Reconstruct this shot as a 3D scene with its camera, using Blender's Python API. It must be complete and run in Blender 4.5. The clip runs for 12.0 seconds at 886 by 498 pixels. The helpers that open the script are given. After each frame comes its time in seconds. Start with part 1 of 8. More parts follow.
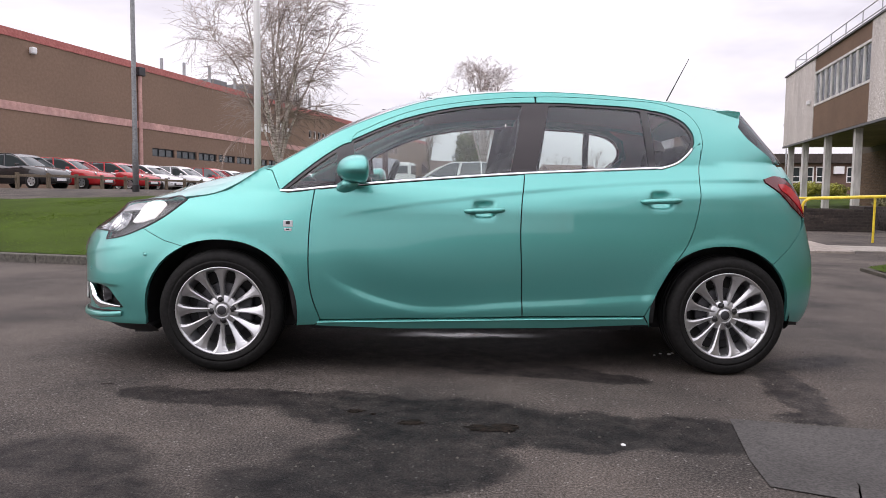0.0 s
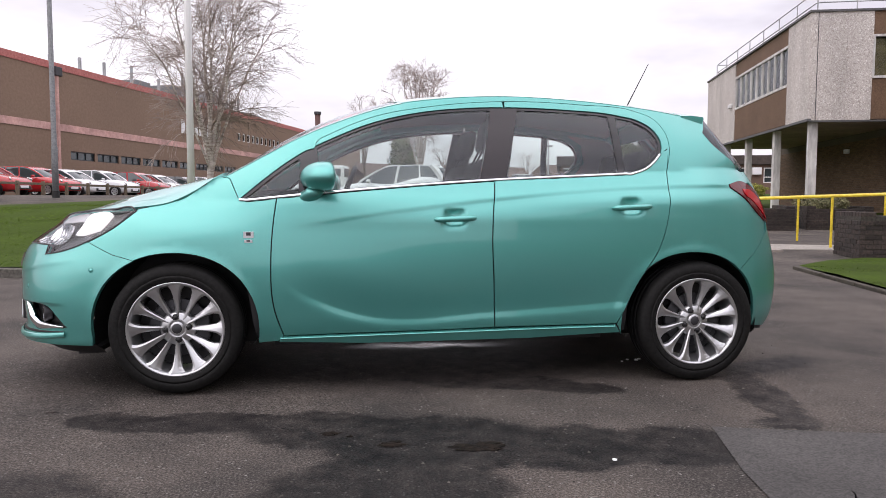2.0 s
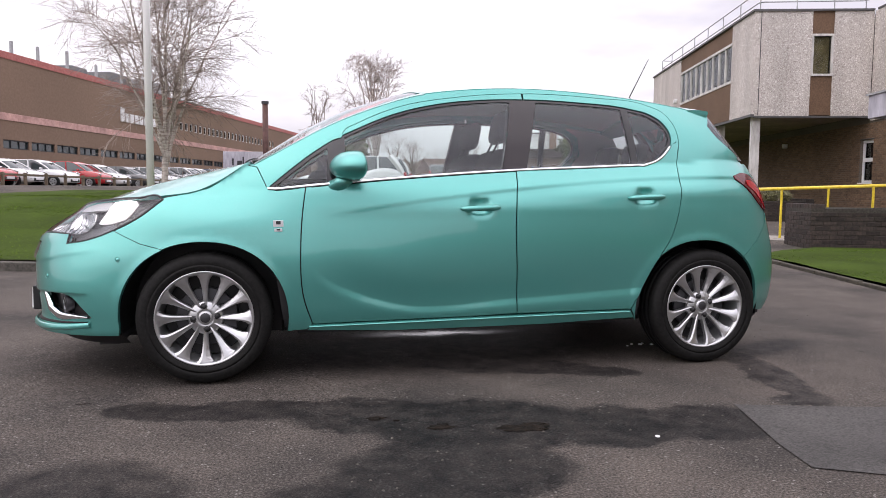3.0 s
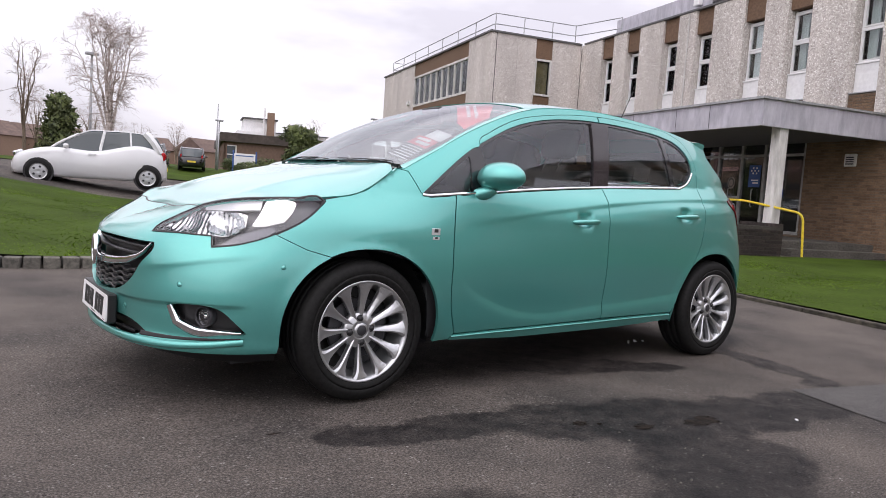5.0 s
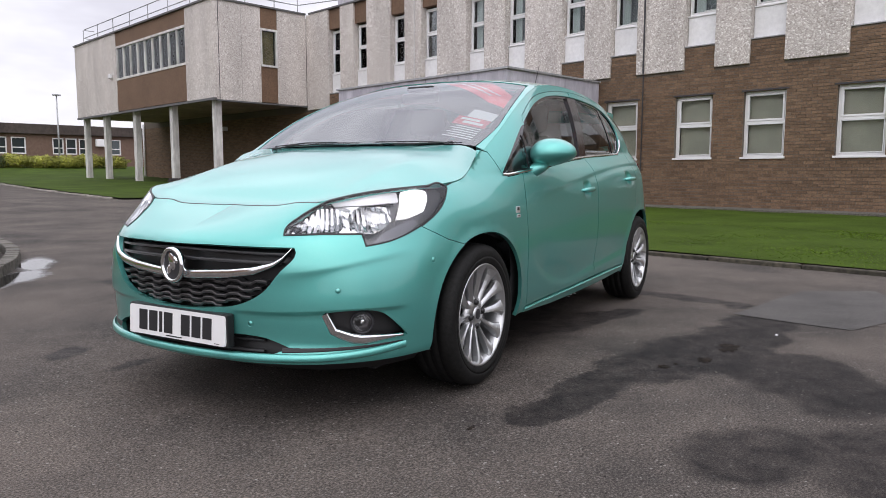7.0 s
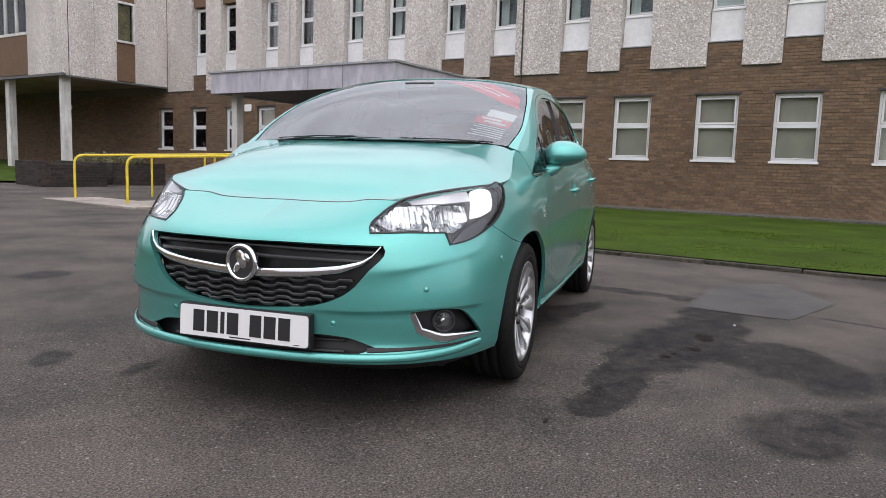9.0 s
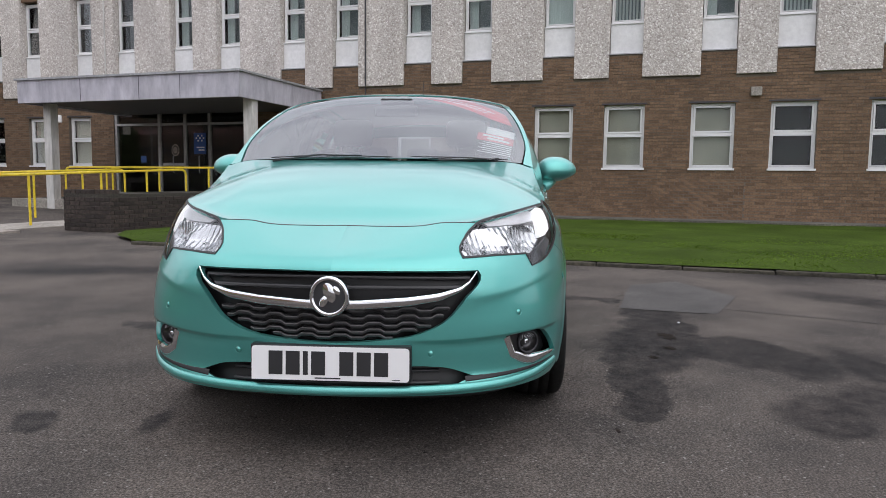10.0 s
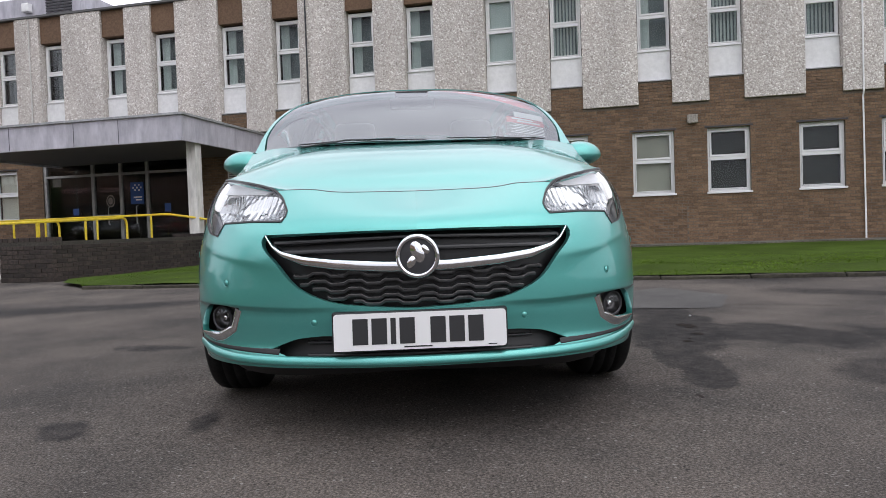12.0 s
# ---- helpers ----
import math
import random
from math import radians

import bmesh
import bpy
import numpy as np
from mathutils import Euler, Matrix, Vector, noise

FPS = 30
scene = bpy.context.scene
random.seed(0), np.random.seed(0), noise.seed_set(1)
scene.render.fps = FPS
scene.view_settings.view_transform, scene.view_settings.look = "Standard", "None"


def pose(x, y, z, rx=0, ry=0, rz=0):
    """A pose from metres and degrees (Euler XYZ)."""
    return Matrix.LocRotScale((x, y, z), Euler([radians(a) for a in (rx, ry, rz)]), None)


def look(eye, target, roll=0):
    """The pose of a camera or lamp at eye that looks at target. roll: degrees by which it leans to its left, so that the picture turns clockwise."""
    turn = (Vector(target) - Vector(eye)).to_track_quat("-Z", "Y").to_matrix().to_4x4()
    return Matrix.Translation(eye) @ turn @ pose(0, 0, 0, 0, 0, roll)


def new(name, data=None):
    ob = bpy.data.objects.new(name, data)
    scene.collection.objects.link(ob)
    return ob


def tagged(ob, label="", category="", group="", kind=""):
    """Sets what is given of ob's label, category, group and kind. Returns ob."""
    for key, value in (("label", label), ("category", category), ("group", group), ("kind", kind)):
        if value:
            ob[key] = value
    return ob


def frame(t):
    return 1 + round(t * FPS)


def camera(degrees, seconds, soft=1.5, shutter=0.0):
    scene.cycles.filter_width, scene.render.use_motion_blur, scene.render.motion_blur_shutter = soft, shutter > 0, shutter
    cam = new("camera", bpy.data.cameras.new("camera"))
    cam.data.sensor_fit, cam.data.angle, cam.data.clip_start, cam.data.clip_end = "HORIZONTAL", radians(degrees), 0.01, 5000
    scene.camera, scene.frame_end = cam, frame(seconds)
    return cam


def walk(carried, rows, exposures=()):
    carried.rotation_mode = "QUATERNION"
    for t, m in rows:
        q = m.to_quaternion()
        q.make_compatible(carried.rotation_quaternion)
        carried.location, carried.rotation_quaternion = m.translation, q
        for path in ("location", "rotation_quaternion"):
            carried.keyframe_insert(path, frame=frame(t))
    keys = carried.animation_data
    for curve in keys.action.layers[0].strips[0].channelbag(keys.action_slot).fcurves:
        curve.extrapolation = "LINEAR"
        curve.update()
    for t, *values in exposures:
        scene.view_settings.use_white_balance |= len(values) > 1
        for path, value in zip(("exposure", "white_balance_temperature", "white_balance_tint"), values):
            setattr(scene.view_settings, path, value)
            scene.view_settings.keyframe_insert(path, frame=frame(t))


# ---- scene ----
cam = camera(64.01, 12.0, soft=0.85)
PATH = [
    (0, (-0.3, -4.293, 0.887), (-0.226, -2.3, 0.738), 0.7),
    (0.5, (-0.454, -4.204, 0.904), (-0.289, -2.215, 0.77), 1.7),
    (1, (-0.457, -4.126, 0.9), (-0.165, -2.151, 0.782), 1.6),
    (1.5, (-0.473, -4.128, 0.909), (-0.16, -2.156, 0.781), 0.4),
    (2, (-0.469, -4.154, 0.912), (-0.207, -2.176, 0.771), 0.2),
    (2.5, (-0.524, -4.152, 0.916), (-0.235, -2.179, 0.765), 1.0),
    (3, (-0.86, -4.159, 0.899), (-0.446, -2.209, 0.736), 0.4),
    (3.5, (-1.311, -4.066, 0.914), (-0.774, -2.148, 0.732), 0.5),
    (3.7, (-1.506, -4.009, 0.937), (-0.905, -2.11, 0.758), 0.8),
    (5.3, (-3.024, -3.188, 0.924), (-1.711, -1.69, 0.754), 2.3),
    (5.5, (-3.185, -3.046, 0.925), (-1.798, -1.617, 0.742), 0.6),
    (6, (-3.512, -2.675, 0.931), (-2.004, -1.375, 0.733), 0.6),
    (6.5, (-3.79, -2.386, 0.917), (-2.148, -1.262, 0.715), 0.9),
    (7, (-3.901, -2.157, 0.91), (-2.178, -1.165, 0.697), 0.1),
    (7.2, (-3.919, -2.106, 0.926), (-2.18, -1.144, 0.704), 0.0),
    (9, (-4.266, -1.417, 0.925), (-2.375, -0.807, 0.696), 1.9),
    (9.5, (-4.318, -0.969, 0.954), (-2.374, -0.555, 0.732), 1.3),
    (10, (-4.391, -0.493, 0.948), (-2.404, -0.38, 0.756), 0.6),
    (10.5, (-4.355, -0.141, 0.919), (-2.365, -0.182, 0.721), 0.4),
    (11, (-4.353, -0.024, 0.917), (-2.366, -0.118, 0.709), -0.8),
    (11.5, (-4.338, 0.02, 0.826), (-2.345, -0.052, 0.668), -1.9),
    (12, (-4.274, 0.001, 0.653), (-2.276, -0.072, 0.594), -2.0),
]
walk(cam, [(t, look(eye, target, roll)) for t, eye, target, roll in PATH], [(0, 0.08, 6500, 19), (1, 0.05, 6500, 18), (2.5, 0.15, 6500, 19), (3.5, 0.19, 6500, 19), (6, 0.11, 6350, 16), (9, 0.05, 6320, 13), (9.5, -0.04, 6290, 13), (10.5, -0.07, 6230, 12), (12, -0.03, 6230, 12)])

# ---- world and sun: an overcast spring day ----
world = bpy.data.worlds.new("overcast")
scene.world = world
world.use_nodes = True
wn, wl = world.node_tree.nodes, world.node_tree.links
sky = wn.new("ShaderNodeTexSky")
sky.sky_type, sky.sun_disc = "NISHITA", False
sky.sun_elevation, sky.sun_rotation = radians(47), radians(238)
sky.air_density, sky.dust_density, sky.ozone_density = 1.0, 4.0, 1.0
coord = wn.new("ShaderNodeTexCoord")
clouds = wn.new("ShaderNodeTexNoise")
clouds.inputs["Scale"].default_value, clouds.inputs["Detail"].default_value, clouds.inputs["Roughness"].default_value = 2.2, 5, 0.55
stretch = wn.new("ShaderNodeMapping")
stretch.inputs["Scale"].default_value = (1, 1, 3.2)
wl.new(coord.outputs["Generated"], stretch.inputs["Vector"])
wl.new(stretch.outputs["Vector"], clouds.inputs["Vector"])
cloud_ramp = wn.new("ShaderNodeValToRGB")
cloud_ramp.color_ramp.elements[0].position, cloud_ramp.color_ramp.elements[1].position = 0.32, 0.66
cloud_ramp.color_ramp.elements[0].color = (7.4, 7.3, 7.8, 1)
cloud_ramp.color_ramp.elements[1].color = (12.6, 12.6, 12.8, 1)
wl.new(clouds.outputs["Fac"], cloud_ramp.inputs["Fac"])
veil = wn.new("ShaderNodeMix")
veil.data_type = "RGBA"
veil.inputs["Factor"].default_value = 0.9
wl.new(sky.outputs["Color"], veil.inputs["A"])
wl.new(cloud_ramp.outputs["Color"], veil.inputs["B"])
# an overcast dome is about three times as bright overhead as at the horizon
split = wn.new("ShaderNodeSeparateXYZ")
wl.new(coord.outputs["Generated"], split.inputs["Vector"])
height_of = wn.new("ShaderNodeMapRange")
height_of.inputs["From Min"].default_value, height_of.inputs["From Max"].default_value = 0.0, 1.0
height_of.inputs["To Min"].default_value, height_of.inputs["To Max"].default_value = 0.66, 1.45
wl.new(split.outputs["Z"], height_of.inputs["Value"])
dome = wn.new("ShaderNodeMix")
dome.data_type, dome.blend_type = "RGBA", "MULTIPLY"
dome.inputs["Factor"].default_value = 1.0
wl.new(veil.outputs["Result"], dome.inputs["A"])
wl.new(height_of.outputs["Result"], dome.inputs["B"])
background = wn["Background"]
background.inputs["Strength"].default_value = 0.13
wl.new(dome.outputs["Result"], background.inputs["Color"])

sun = new("sun", bpy.data.lights.new("sun", "SUN"))
sun.data.energy, sun.data.angle, sun.data.color = 0.55, radians(80), (1.0, 0.97, 0.93)
sun.matrix_world = look((-16, -10, 20), (0, 0, 0))


# ---- materials ----
def plain(name, colour, rough=0.5, metal=0.0, coat=0.0, spec=0.5):
    m = bpy.data.materials.new(name)
    m.use_nodes = True
    b = m.node_tree.nodes["Principled BSDF"]
    b.inputs["Base Color"].default_value = (*colour, 1)
    b.inputs["Roughness"].default_value, b.inputs["Metallic"].default_value = rough, metal
    b.inputs["Coat Weight"].default_value, b.inputs["Coat Roughness"].default_value = coat, 0.03
    b.inputs["Specular IOR Level"].default_value = spec
    return m


def speckled(name, dark, light, scale, rough=0.8, bump=0.3, depth=0.01, big=0.6, big_amount=0.25, metal=0.0, detail=6, squash=(1, 1, 1), low=0.35, high=0.65, per_piece=0.0):
    """Two-scale surface: fine grain between two colours, large soft stains, relief."""
    m = plain(name, light, rough, metal)
    n, l = m.node_tree.nodes, m.node_tree.links
    b = n["Principled BSDF"]
    tc = n.new("ShaderNodeTexCoord")
    mp = n.new("ShaderNodeMapping")
    mp.inputs["Scale"].default_value = squash
    l.new(tc.outputs["Object"], mp.inputs["Vector"])
    fine = n.new("ShaderNodeTexNoise")
    fine.inputs["Scale"].default_value, fine.inputs["Detail"].default_value, fine.inputs["Roughness"].default_value = scale, detail, 0.65
    l.new(mp.outputs["Vector"], fine.inputs["Vector"])
    ramp = n.new("ShaderNodeValToRGB")
    ramp.color_ramp.elements[0].position, ramp.color_ramp.elements[1].position = low, high
    ramp.color_ramp.elements[0].color, ramp.color_ramp.elements[1].color = (*dark, 1), (*light, 1)
    l.new(fine.outputs["Fac"], ramp.inputs["Fac"])
    wide = n.new("ShaderNodeTexNoise")
    wide.inputs["Scale"].default_value, wide.inputs["Detail"].default_value = big, 5
    l.new(tc.outputs["Object"], wide.inputs["Vector"])
    rng = n.new("ShaderNodeMapRange")
    rng.inputs["From Min"].default_value, rng.inputs["From Max"].default_value = 0.3, 0.7
    rng.inputs["To Min"].default_value, rng.inputs["To Max"].default_value = 1 - big_amount, 1 + big_amount
    l.new(wide.outputs["Fac"], rng.inputs["Value"])
    mul = n.new("ShaderNodeMix")
    mul.data_type, mul.blend_type = "RGBA", "MULTIPLY"
    mul.inputs["Factor"].default_value = 1
    l.new(ramp.outputs["Color"], mul.inputs["A"])
    l.new(rng.outputs["Result"], mul.inputs["B"])
    out = mul.outputs["Result"]
    if per_piece:
        geo, info = n.new("ShaderNodeNewGeometry"), n.new("ShaderNodeObjectInfo")
        add = n.new("ShaderNodeMath")
        l.new(geo.outputs["Random Per Island"], add.inputs[0])
        l.new(info.outputs["Random"], add.inputs[1])
        fr = n.new("ShaderNodeMath")
        fr.operation = "FRACT"
        l.new(add.outputs[0], fr.inputs[0])
        pr = n.new("ShaderNodeMapRange")
        pr.inputs["To Min"].default_value, pr.inputs["To Max"].default_value = 1 - per_piece, 1 + per_piece
        l.new(fr.outputs[0], pr.inputs["Value"])
        mul2 = n.new("ShaderNodeMix")
        mul2.data_type, mul2.blend_type = "RGBA", "MULTIPLY"
        mul2.inputs["Factor"].default_value = 1
        l.new(out, mul2.inputs["A"])
        l.new(pr.outputs["Result"], mul2.inputs["B"])
        out = mul2.outputs["Result"]
    l.new(out, b.inputs["Base Color"])
    if bump:
        bp = n.new("ShaderNodeBump")
        bp.inputs["Strength"].default_value, bp.inputs["Distance"].default_value = bump, depth
        l.new(fine.outputs["Fac"], bp.inputs["Height"])
        l.new(bp.outputs["Normal"], b.inputs["Normal"])
    return m


def glassy(name, tint=(0.9, 0.95, 0.93), rough=0.0, clear=0.75, ior=1.5):
    """Thin pane: partly clear, with a glossy face."""
    m = bpy.data.materials.new(name)
    m.use_nodes = True
    n, l = m.node_tree.nodes, m.node_tree.links
    n.remove(n["Principled BSDF"])
    tr, gl, mix, fr = n.new("ShaderNodeBsdfTransparent"), n.new("ShaderNodeBsdfGlossy"), n.new("ShaderNodeMixShader"), n.new("ShaderNodeFresnel")
    tr.inputs["Color"].default_value = (*[c * clear for c in tint], 1)
    gl.inputs["Roughness"].default_value, gl.inputs["Color"].default_value = rough, (0.95, 0.97, 1, 1)
    fr.inputs["IOR"].default_value = ior
    l.new(fr.outputs["Fac"], mix.inputs["Fac"])
    l.new(tr.outputs["BSDF"], mix.inputs[1])
    l.new(gl.outputs["BSDF"], mix.inputs[2])
    l.new(mix.outputs["Shader"], n["Material Output"].inputs["Surface"])
    return m


BRICK = speckled("brown_brick", (0.108, 0.069, 0.042), (0.215, 0.137, 0.083), 30, 0.9, 0.4, 0.004, 0.35, 0.14, per_piece=0.24)
MORTAR = speckled("mortar", (0.10, 0.082, 0.065), (0.18, 0.15, 0.12), 40, 0.95, 0.3, 0.004, 0.4, 0.2)
DARK_BRICK = speckled("dark_wet_brick", (0.014, 0.0105, 0.009), (0.046, 0.033, 0.027), 24, 0.75, 0.4, 0.004, 0.8, 0.35, per_piece=0.4)
DARK_MORTAR = speckled("mossy_mortar", (0.025, 0.022, 0.018), (0.06, 0.055, 0.045), 30, 0.95)


def pebbledash():
    """Grey-beige render full of pale, brown and dark stones a few centimetres across."""
    m = plain("pebbledash", (0.5, 0.46, 0.43), 0.9, spec=0.2)
    n, l = m.node_tree.nodes, m.node_tree.links
    b = n["Principled BSDF"]
    tc = n.new("ShaderNodeTexCoord")
    wob = n.new("ShaderNodeTexNoise")
    wob.inputs["Scale"].default_value = 9
    l.new(tc.outputs["Object"], wob.inputs["Vector"])
    add = n.new("ShaderNodeMix")
    add.data_type, add.blend_type = "RGBA", "LINEAR_LIGHT"
    add.inputs["Factor"].default_value = 0.03
    l.new(tc.outputs["Object"], add.inputs["A"])
    l.new(wob.outputs["Color"], add.inputs["B"])
    cell = n.new("ShaderNodeTexVoronoi")
    cell.inputs["Scale"].default_value = 31
    l.new(add.outputs["Result"], cell.inputs["Vector"])
    pick = n.new("ShaderNodeSeparateColor")
    l.new(cell.outputs["Color"], pick.inputs["Color"])
    tone = n.new("ShaderNodeValToRGB")
    e = tone.color_ramp.elements
    e[0].position, e[0].color = 0.0, (0.36, 0.33, 0.305, 1)
    e[1].position, e[1].color = 1.0, (0.88, 0.86, 0.83, 1)
    for p, c in ((0.08, (0.48, 0.44, 0.405)), (0.3, (0.56, 0.52, 0.485)), (0.7, (0.63, 0.595, 0.56)), (0.88, (0.74, 0.71, 0.675))):
        e.new(p).color = (*c, 1)
    l.new(pick.outputs["Red"], tone.inputs["Fac"])
    edge = n.new("ShaderNodeValToRGB")
    edge.color_ramp.elements[0].position, edge.color_ramp.elements[1].position = 0.35, 0.75
    edge.color_ramp.elements[0].color, edge.color_ramp.elements[1].color = (1, 1, 1, 1), (0.84, 0.82, 0.80, 1)
    l.new(cell.outputs["Distance"], edge.inputs["Fac"])
    stain = n.new("ShaderNodeTexNoise")
    stain.inputs["Scale"].default_value, stain.inputs["Detail"].default_value = 0.8, 6
    long_ = n.new("ShaderNodeMapping")
    long_.inputs["Scale"].default_value = (1.6, 1.6, 0.35)
    l.new(tc.outputs["Object"], long_.inputs["Vector"])
    l.new(long_.outputs["Vector"], stain.inputs["Vector"])
    soft = n.new("ShaderNodeMapRange")
    soft.inputs["From Min"].default_value, soft.inputs["From Max"].default_value = 0.3, 0.7
    soft.inputs["To Min"].default_value, soft.inputs["To Max"].default_value = 0.86, 1.12
    l.new(stain.outputs["Fac"], soft.inputs["Value"])
    out = tone.outputs["Color"]
    for other in (edge.outputs["Color"], soft.outputs["Result"]):
        x = n.new("ShaderNodeMix")
        x.data_type, x.blend_type = "RGBA", "MULTIPLY"
        x.inputs["Factor"].default_value = 1
        l.new(out, x.inputs["A"])
        l.new(other, x.inputs["B"])
        out = x.outputs["Result"]
    l.new(out, b.inputs["Base Color"])
    bump = n.new("ShaderNodeBump")
    bump.invert = True
    bump.inputs["Strength"].default_value, bump.inputs["Distance"].default_value = 0.7, 0.012
    l.new(cell.outputs["Distance"], bump.inputs["Height"])
    l.new(bump.outputs["Normal"], b.inputs["Normal"])
    return m


PEBBLE = pebbledash()
BROWN_PANEL = speckled("brown_panel", (0.12, 0.07, 0.042), (0.18, 0.11, 0.065), 20, 0.8, 0.2, 0.003, 0.7, 0.15)
WHITE_PAINT = speckled("white_paint", (0.74, 0.74, 0.74), (0.84, 0.84, 0.84), 8, 0.5, 0.05, 0.002, 1.5, 0.06)
UPVC = plain("white_upvc", (0.82, 0.82, 0.82), 0.35)
GREY_PAINT = speckled("grey_lilac_paint", (0.36, 0.35, 0.40), (0.52, 0.51, 0.56), 5, 0.6, 0.1, 0.003, 1.2, 0.12, squash=(1, 1, 0.3))
COLUMN_PAINT = speckled("column_paint", (0.45, 0.44, 0.42), (0.72, 0.71, 0.68), 6, 0.6, 0.1, 0.003, 1.5, 0.1, squash=(1, 1, 0.2))
SOFFIT = speckled("soffit_paint", (0.30, 0.215, 0.195), (0.40, 0.29, 0.265), 5, 0.8, 0.1)
CAPPING = plain("dark_capping", (0.10, 0.10, 0.10), 0.6)
ROOF_FELT = speckled("roof_felt", (0.08, 0.08, 0.08), (0.16, 0.16, 0.16), 10, 0.9)
GALVANISED = speckled("galvanised_steel", (0.30, 0.31, 0.32), (0.46, 0.47, 0.48), 14, 0.5, 0.1, 0.002, 2, 0.1, metal=0.4)
YELLOW = speckled("yellow_gloss_paint", (0.62, 0.46, 0.02), (0.80, 0.62, 0.05), 12, 0.35, 0.05, 0.001, 3, 0.12)
CONCRETE = speckled("concrete", (0.20, 0.185, 0.16), (0.40, 0.37, 0.33), 22, 0.9, 0.4, 0.006, 1.2, 0.2)
KERB = speckled("kerb_stone", (0.055, 0.052, 0.044), (0.14, 0.129, 0.110), 26, 0.85, 0.4, 0.006, 1.0, 0.3, per_piece=0.15)
EDGING = speckled("mossy_edging", (0.022, 0.020, 0.014), (0.075, 0.066, 0.048), 22, 0.9, 0.5, 0.008, 1.5, 0.35, per_piece=0.2)
PALE_SLAB = speckled("pale_slab", (0.21, 0.183, 0.158), (0.37, 0.325, 0.285), 12, 0.9, 0.3, 0.004, 1.0, 0.15, per_piece=0.1)
SOIL = speckled("soil", (0.02, 0.015, 0.01), (0.06, 0.045, 0.03), 14, 0.95, 0.8, 0.03)
WOOD_POST = speckled("weathered_wood", (0.08, 0.06, 0.04), (0.2, 0.16, 0.11), 12, 0.85, 0.4, 0.004, 1, 0.2, squash=(6, 6, 1))
BARK_WHITE = speckled("birch_bark", (0.26, 0.21, 0.18), (0.74, 0.68, 0.63), 5, 0.85, 0.5, 0.01, 1.5, 0.25, squash=(1, 1, 4))
TWIG = speckled("birch_twig", (0.20, 0.155, 0.135), (0.44, 0.36, 0.315), 3, 0.85, 0)
EVERGREEN = speckled("evergreen_leaf", (0.034, 0.055, 0.015), (0.12, 0.145, 0.04), 2.5, 0.7, 0, big_amount=0.3, per_piece=0.35)
HEDGE = speckled("yellow_green_leaf", (0.15, 0.17, 0.02), (0.40, 0.40, 0.06), 2.5, 0.7, 0, big_amount=0.3, per_piece=0.35)
PLANT_LEAF = speckled("dry_plant_leaf", (0.07, 0.075, 0.03), (0.24, 0.23, 0.11), 3, 0.8, 0, per_piece=0.4)
PINK_BAND = speckled("faded_red_band", (0.36, 0.095, 0.085), (0.50, 0.17, 0.145), 6, 0.6, 0.05, 0.002, 0.3, 0.12)
FAR_BRICK = speckled("far_brown_brick", (0.205, 0.136, 0.094), (0.25, 0.17, 0.122), 5, 0.9, 0.1, 0.01, 0.12, 0.10)
WINDOW_GLASS = plain("window_glass", (0.03, 0.045, 0.05), 0.03, 0, 0, 0.9)
PANE = glassy("window_pane", (0.97, 0.985, 0.975), 0.0, 0.95, 1.33)
BLIND = speckled("blind", (0.72, 0.70, 0.62), (0.86, 0.84, 0.75), 3, 0.8, 0.0, 0.001, 1, 0.08)
OLIVE_BLIND = speckled("olive_blind", (0.40, 0.395, 0.33), (0.50, 0.49, 0.41), 3, 0.8, 0.0, 0.001, 1, 0.08)
# room colours: the dimness of an unlit inside is put into the colour
ROOM_SHADE = plain("dim_room_shade", (0.03, 0.033, 0.033), 0.9)
GREY_ROOM = speckled("grey_room", (0.13, 0.14, 0.145), (0.19, 0.20, 0.205), 1.2, 0.9, 0)
TEAL_ROOM = speckled("teal_grey_room", (0.16, 0.205, 0.21), (0.24, 0.29, 0.295), 1.2, 0.9, 0)
PALE_CURTAIN = speckled("pale_teal_curtain", (0.50, 0.60, 0.58), (0.64, 0.72, 0.70), 4, 0.9, 0.2, 0.01, 1, 0.1, squash=(5, 5, 0.2))
BLACK_PLASTIC = plain("black_plastic", (0.012, 0.012, 0.013), 0.45)
GLOSS_BLACK = plain("gloss_black", (0.008, 0.008, 0.01), 0.08, 0, 0.5)
RUBBER = speckled("tyre_rubber", (0.005, 0.005, 0.005), (0.013, 0.013, 0.0125), 60, 0.65, 0.2, 0.001, 6, 0.2)
CHROME = plain("chrome", (0.82, 0.83, 0.85), 0.08, 1.0)
ALLOY = plain("silver_alloy", (0.56, 0.57, 0.58), 0.28, 0.85, 0.3)
DARK_METAL = plain("dark_metal", (0.06, 0.06, 0.065), 0.5, 0.6)
RED = plain("red_print", (0.62, 0.02, 0.035), 0.4, 0, 1.0)
WHITE_PRINT = plain("white_print", (0.8, 0.8, 0.8), 0.5)
BLACK_PRINT = plain("black_print", (0.02, 0.02, 0.022), 0.5)
BLUE_PRINT = plain("blue_print", (0.03, 0.09, 0.30), 0.5)


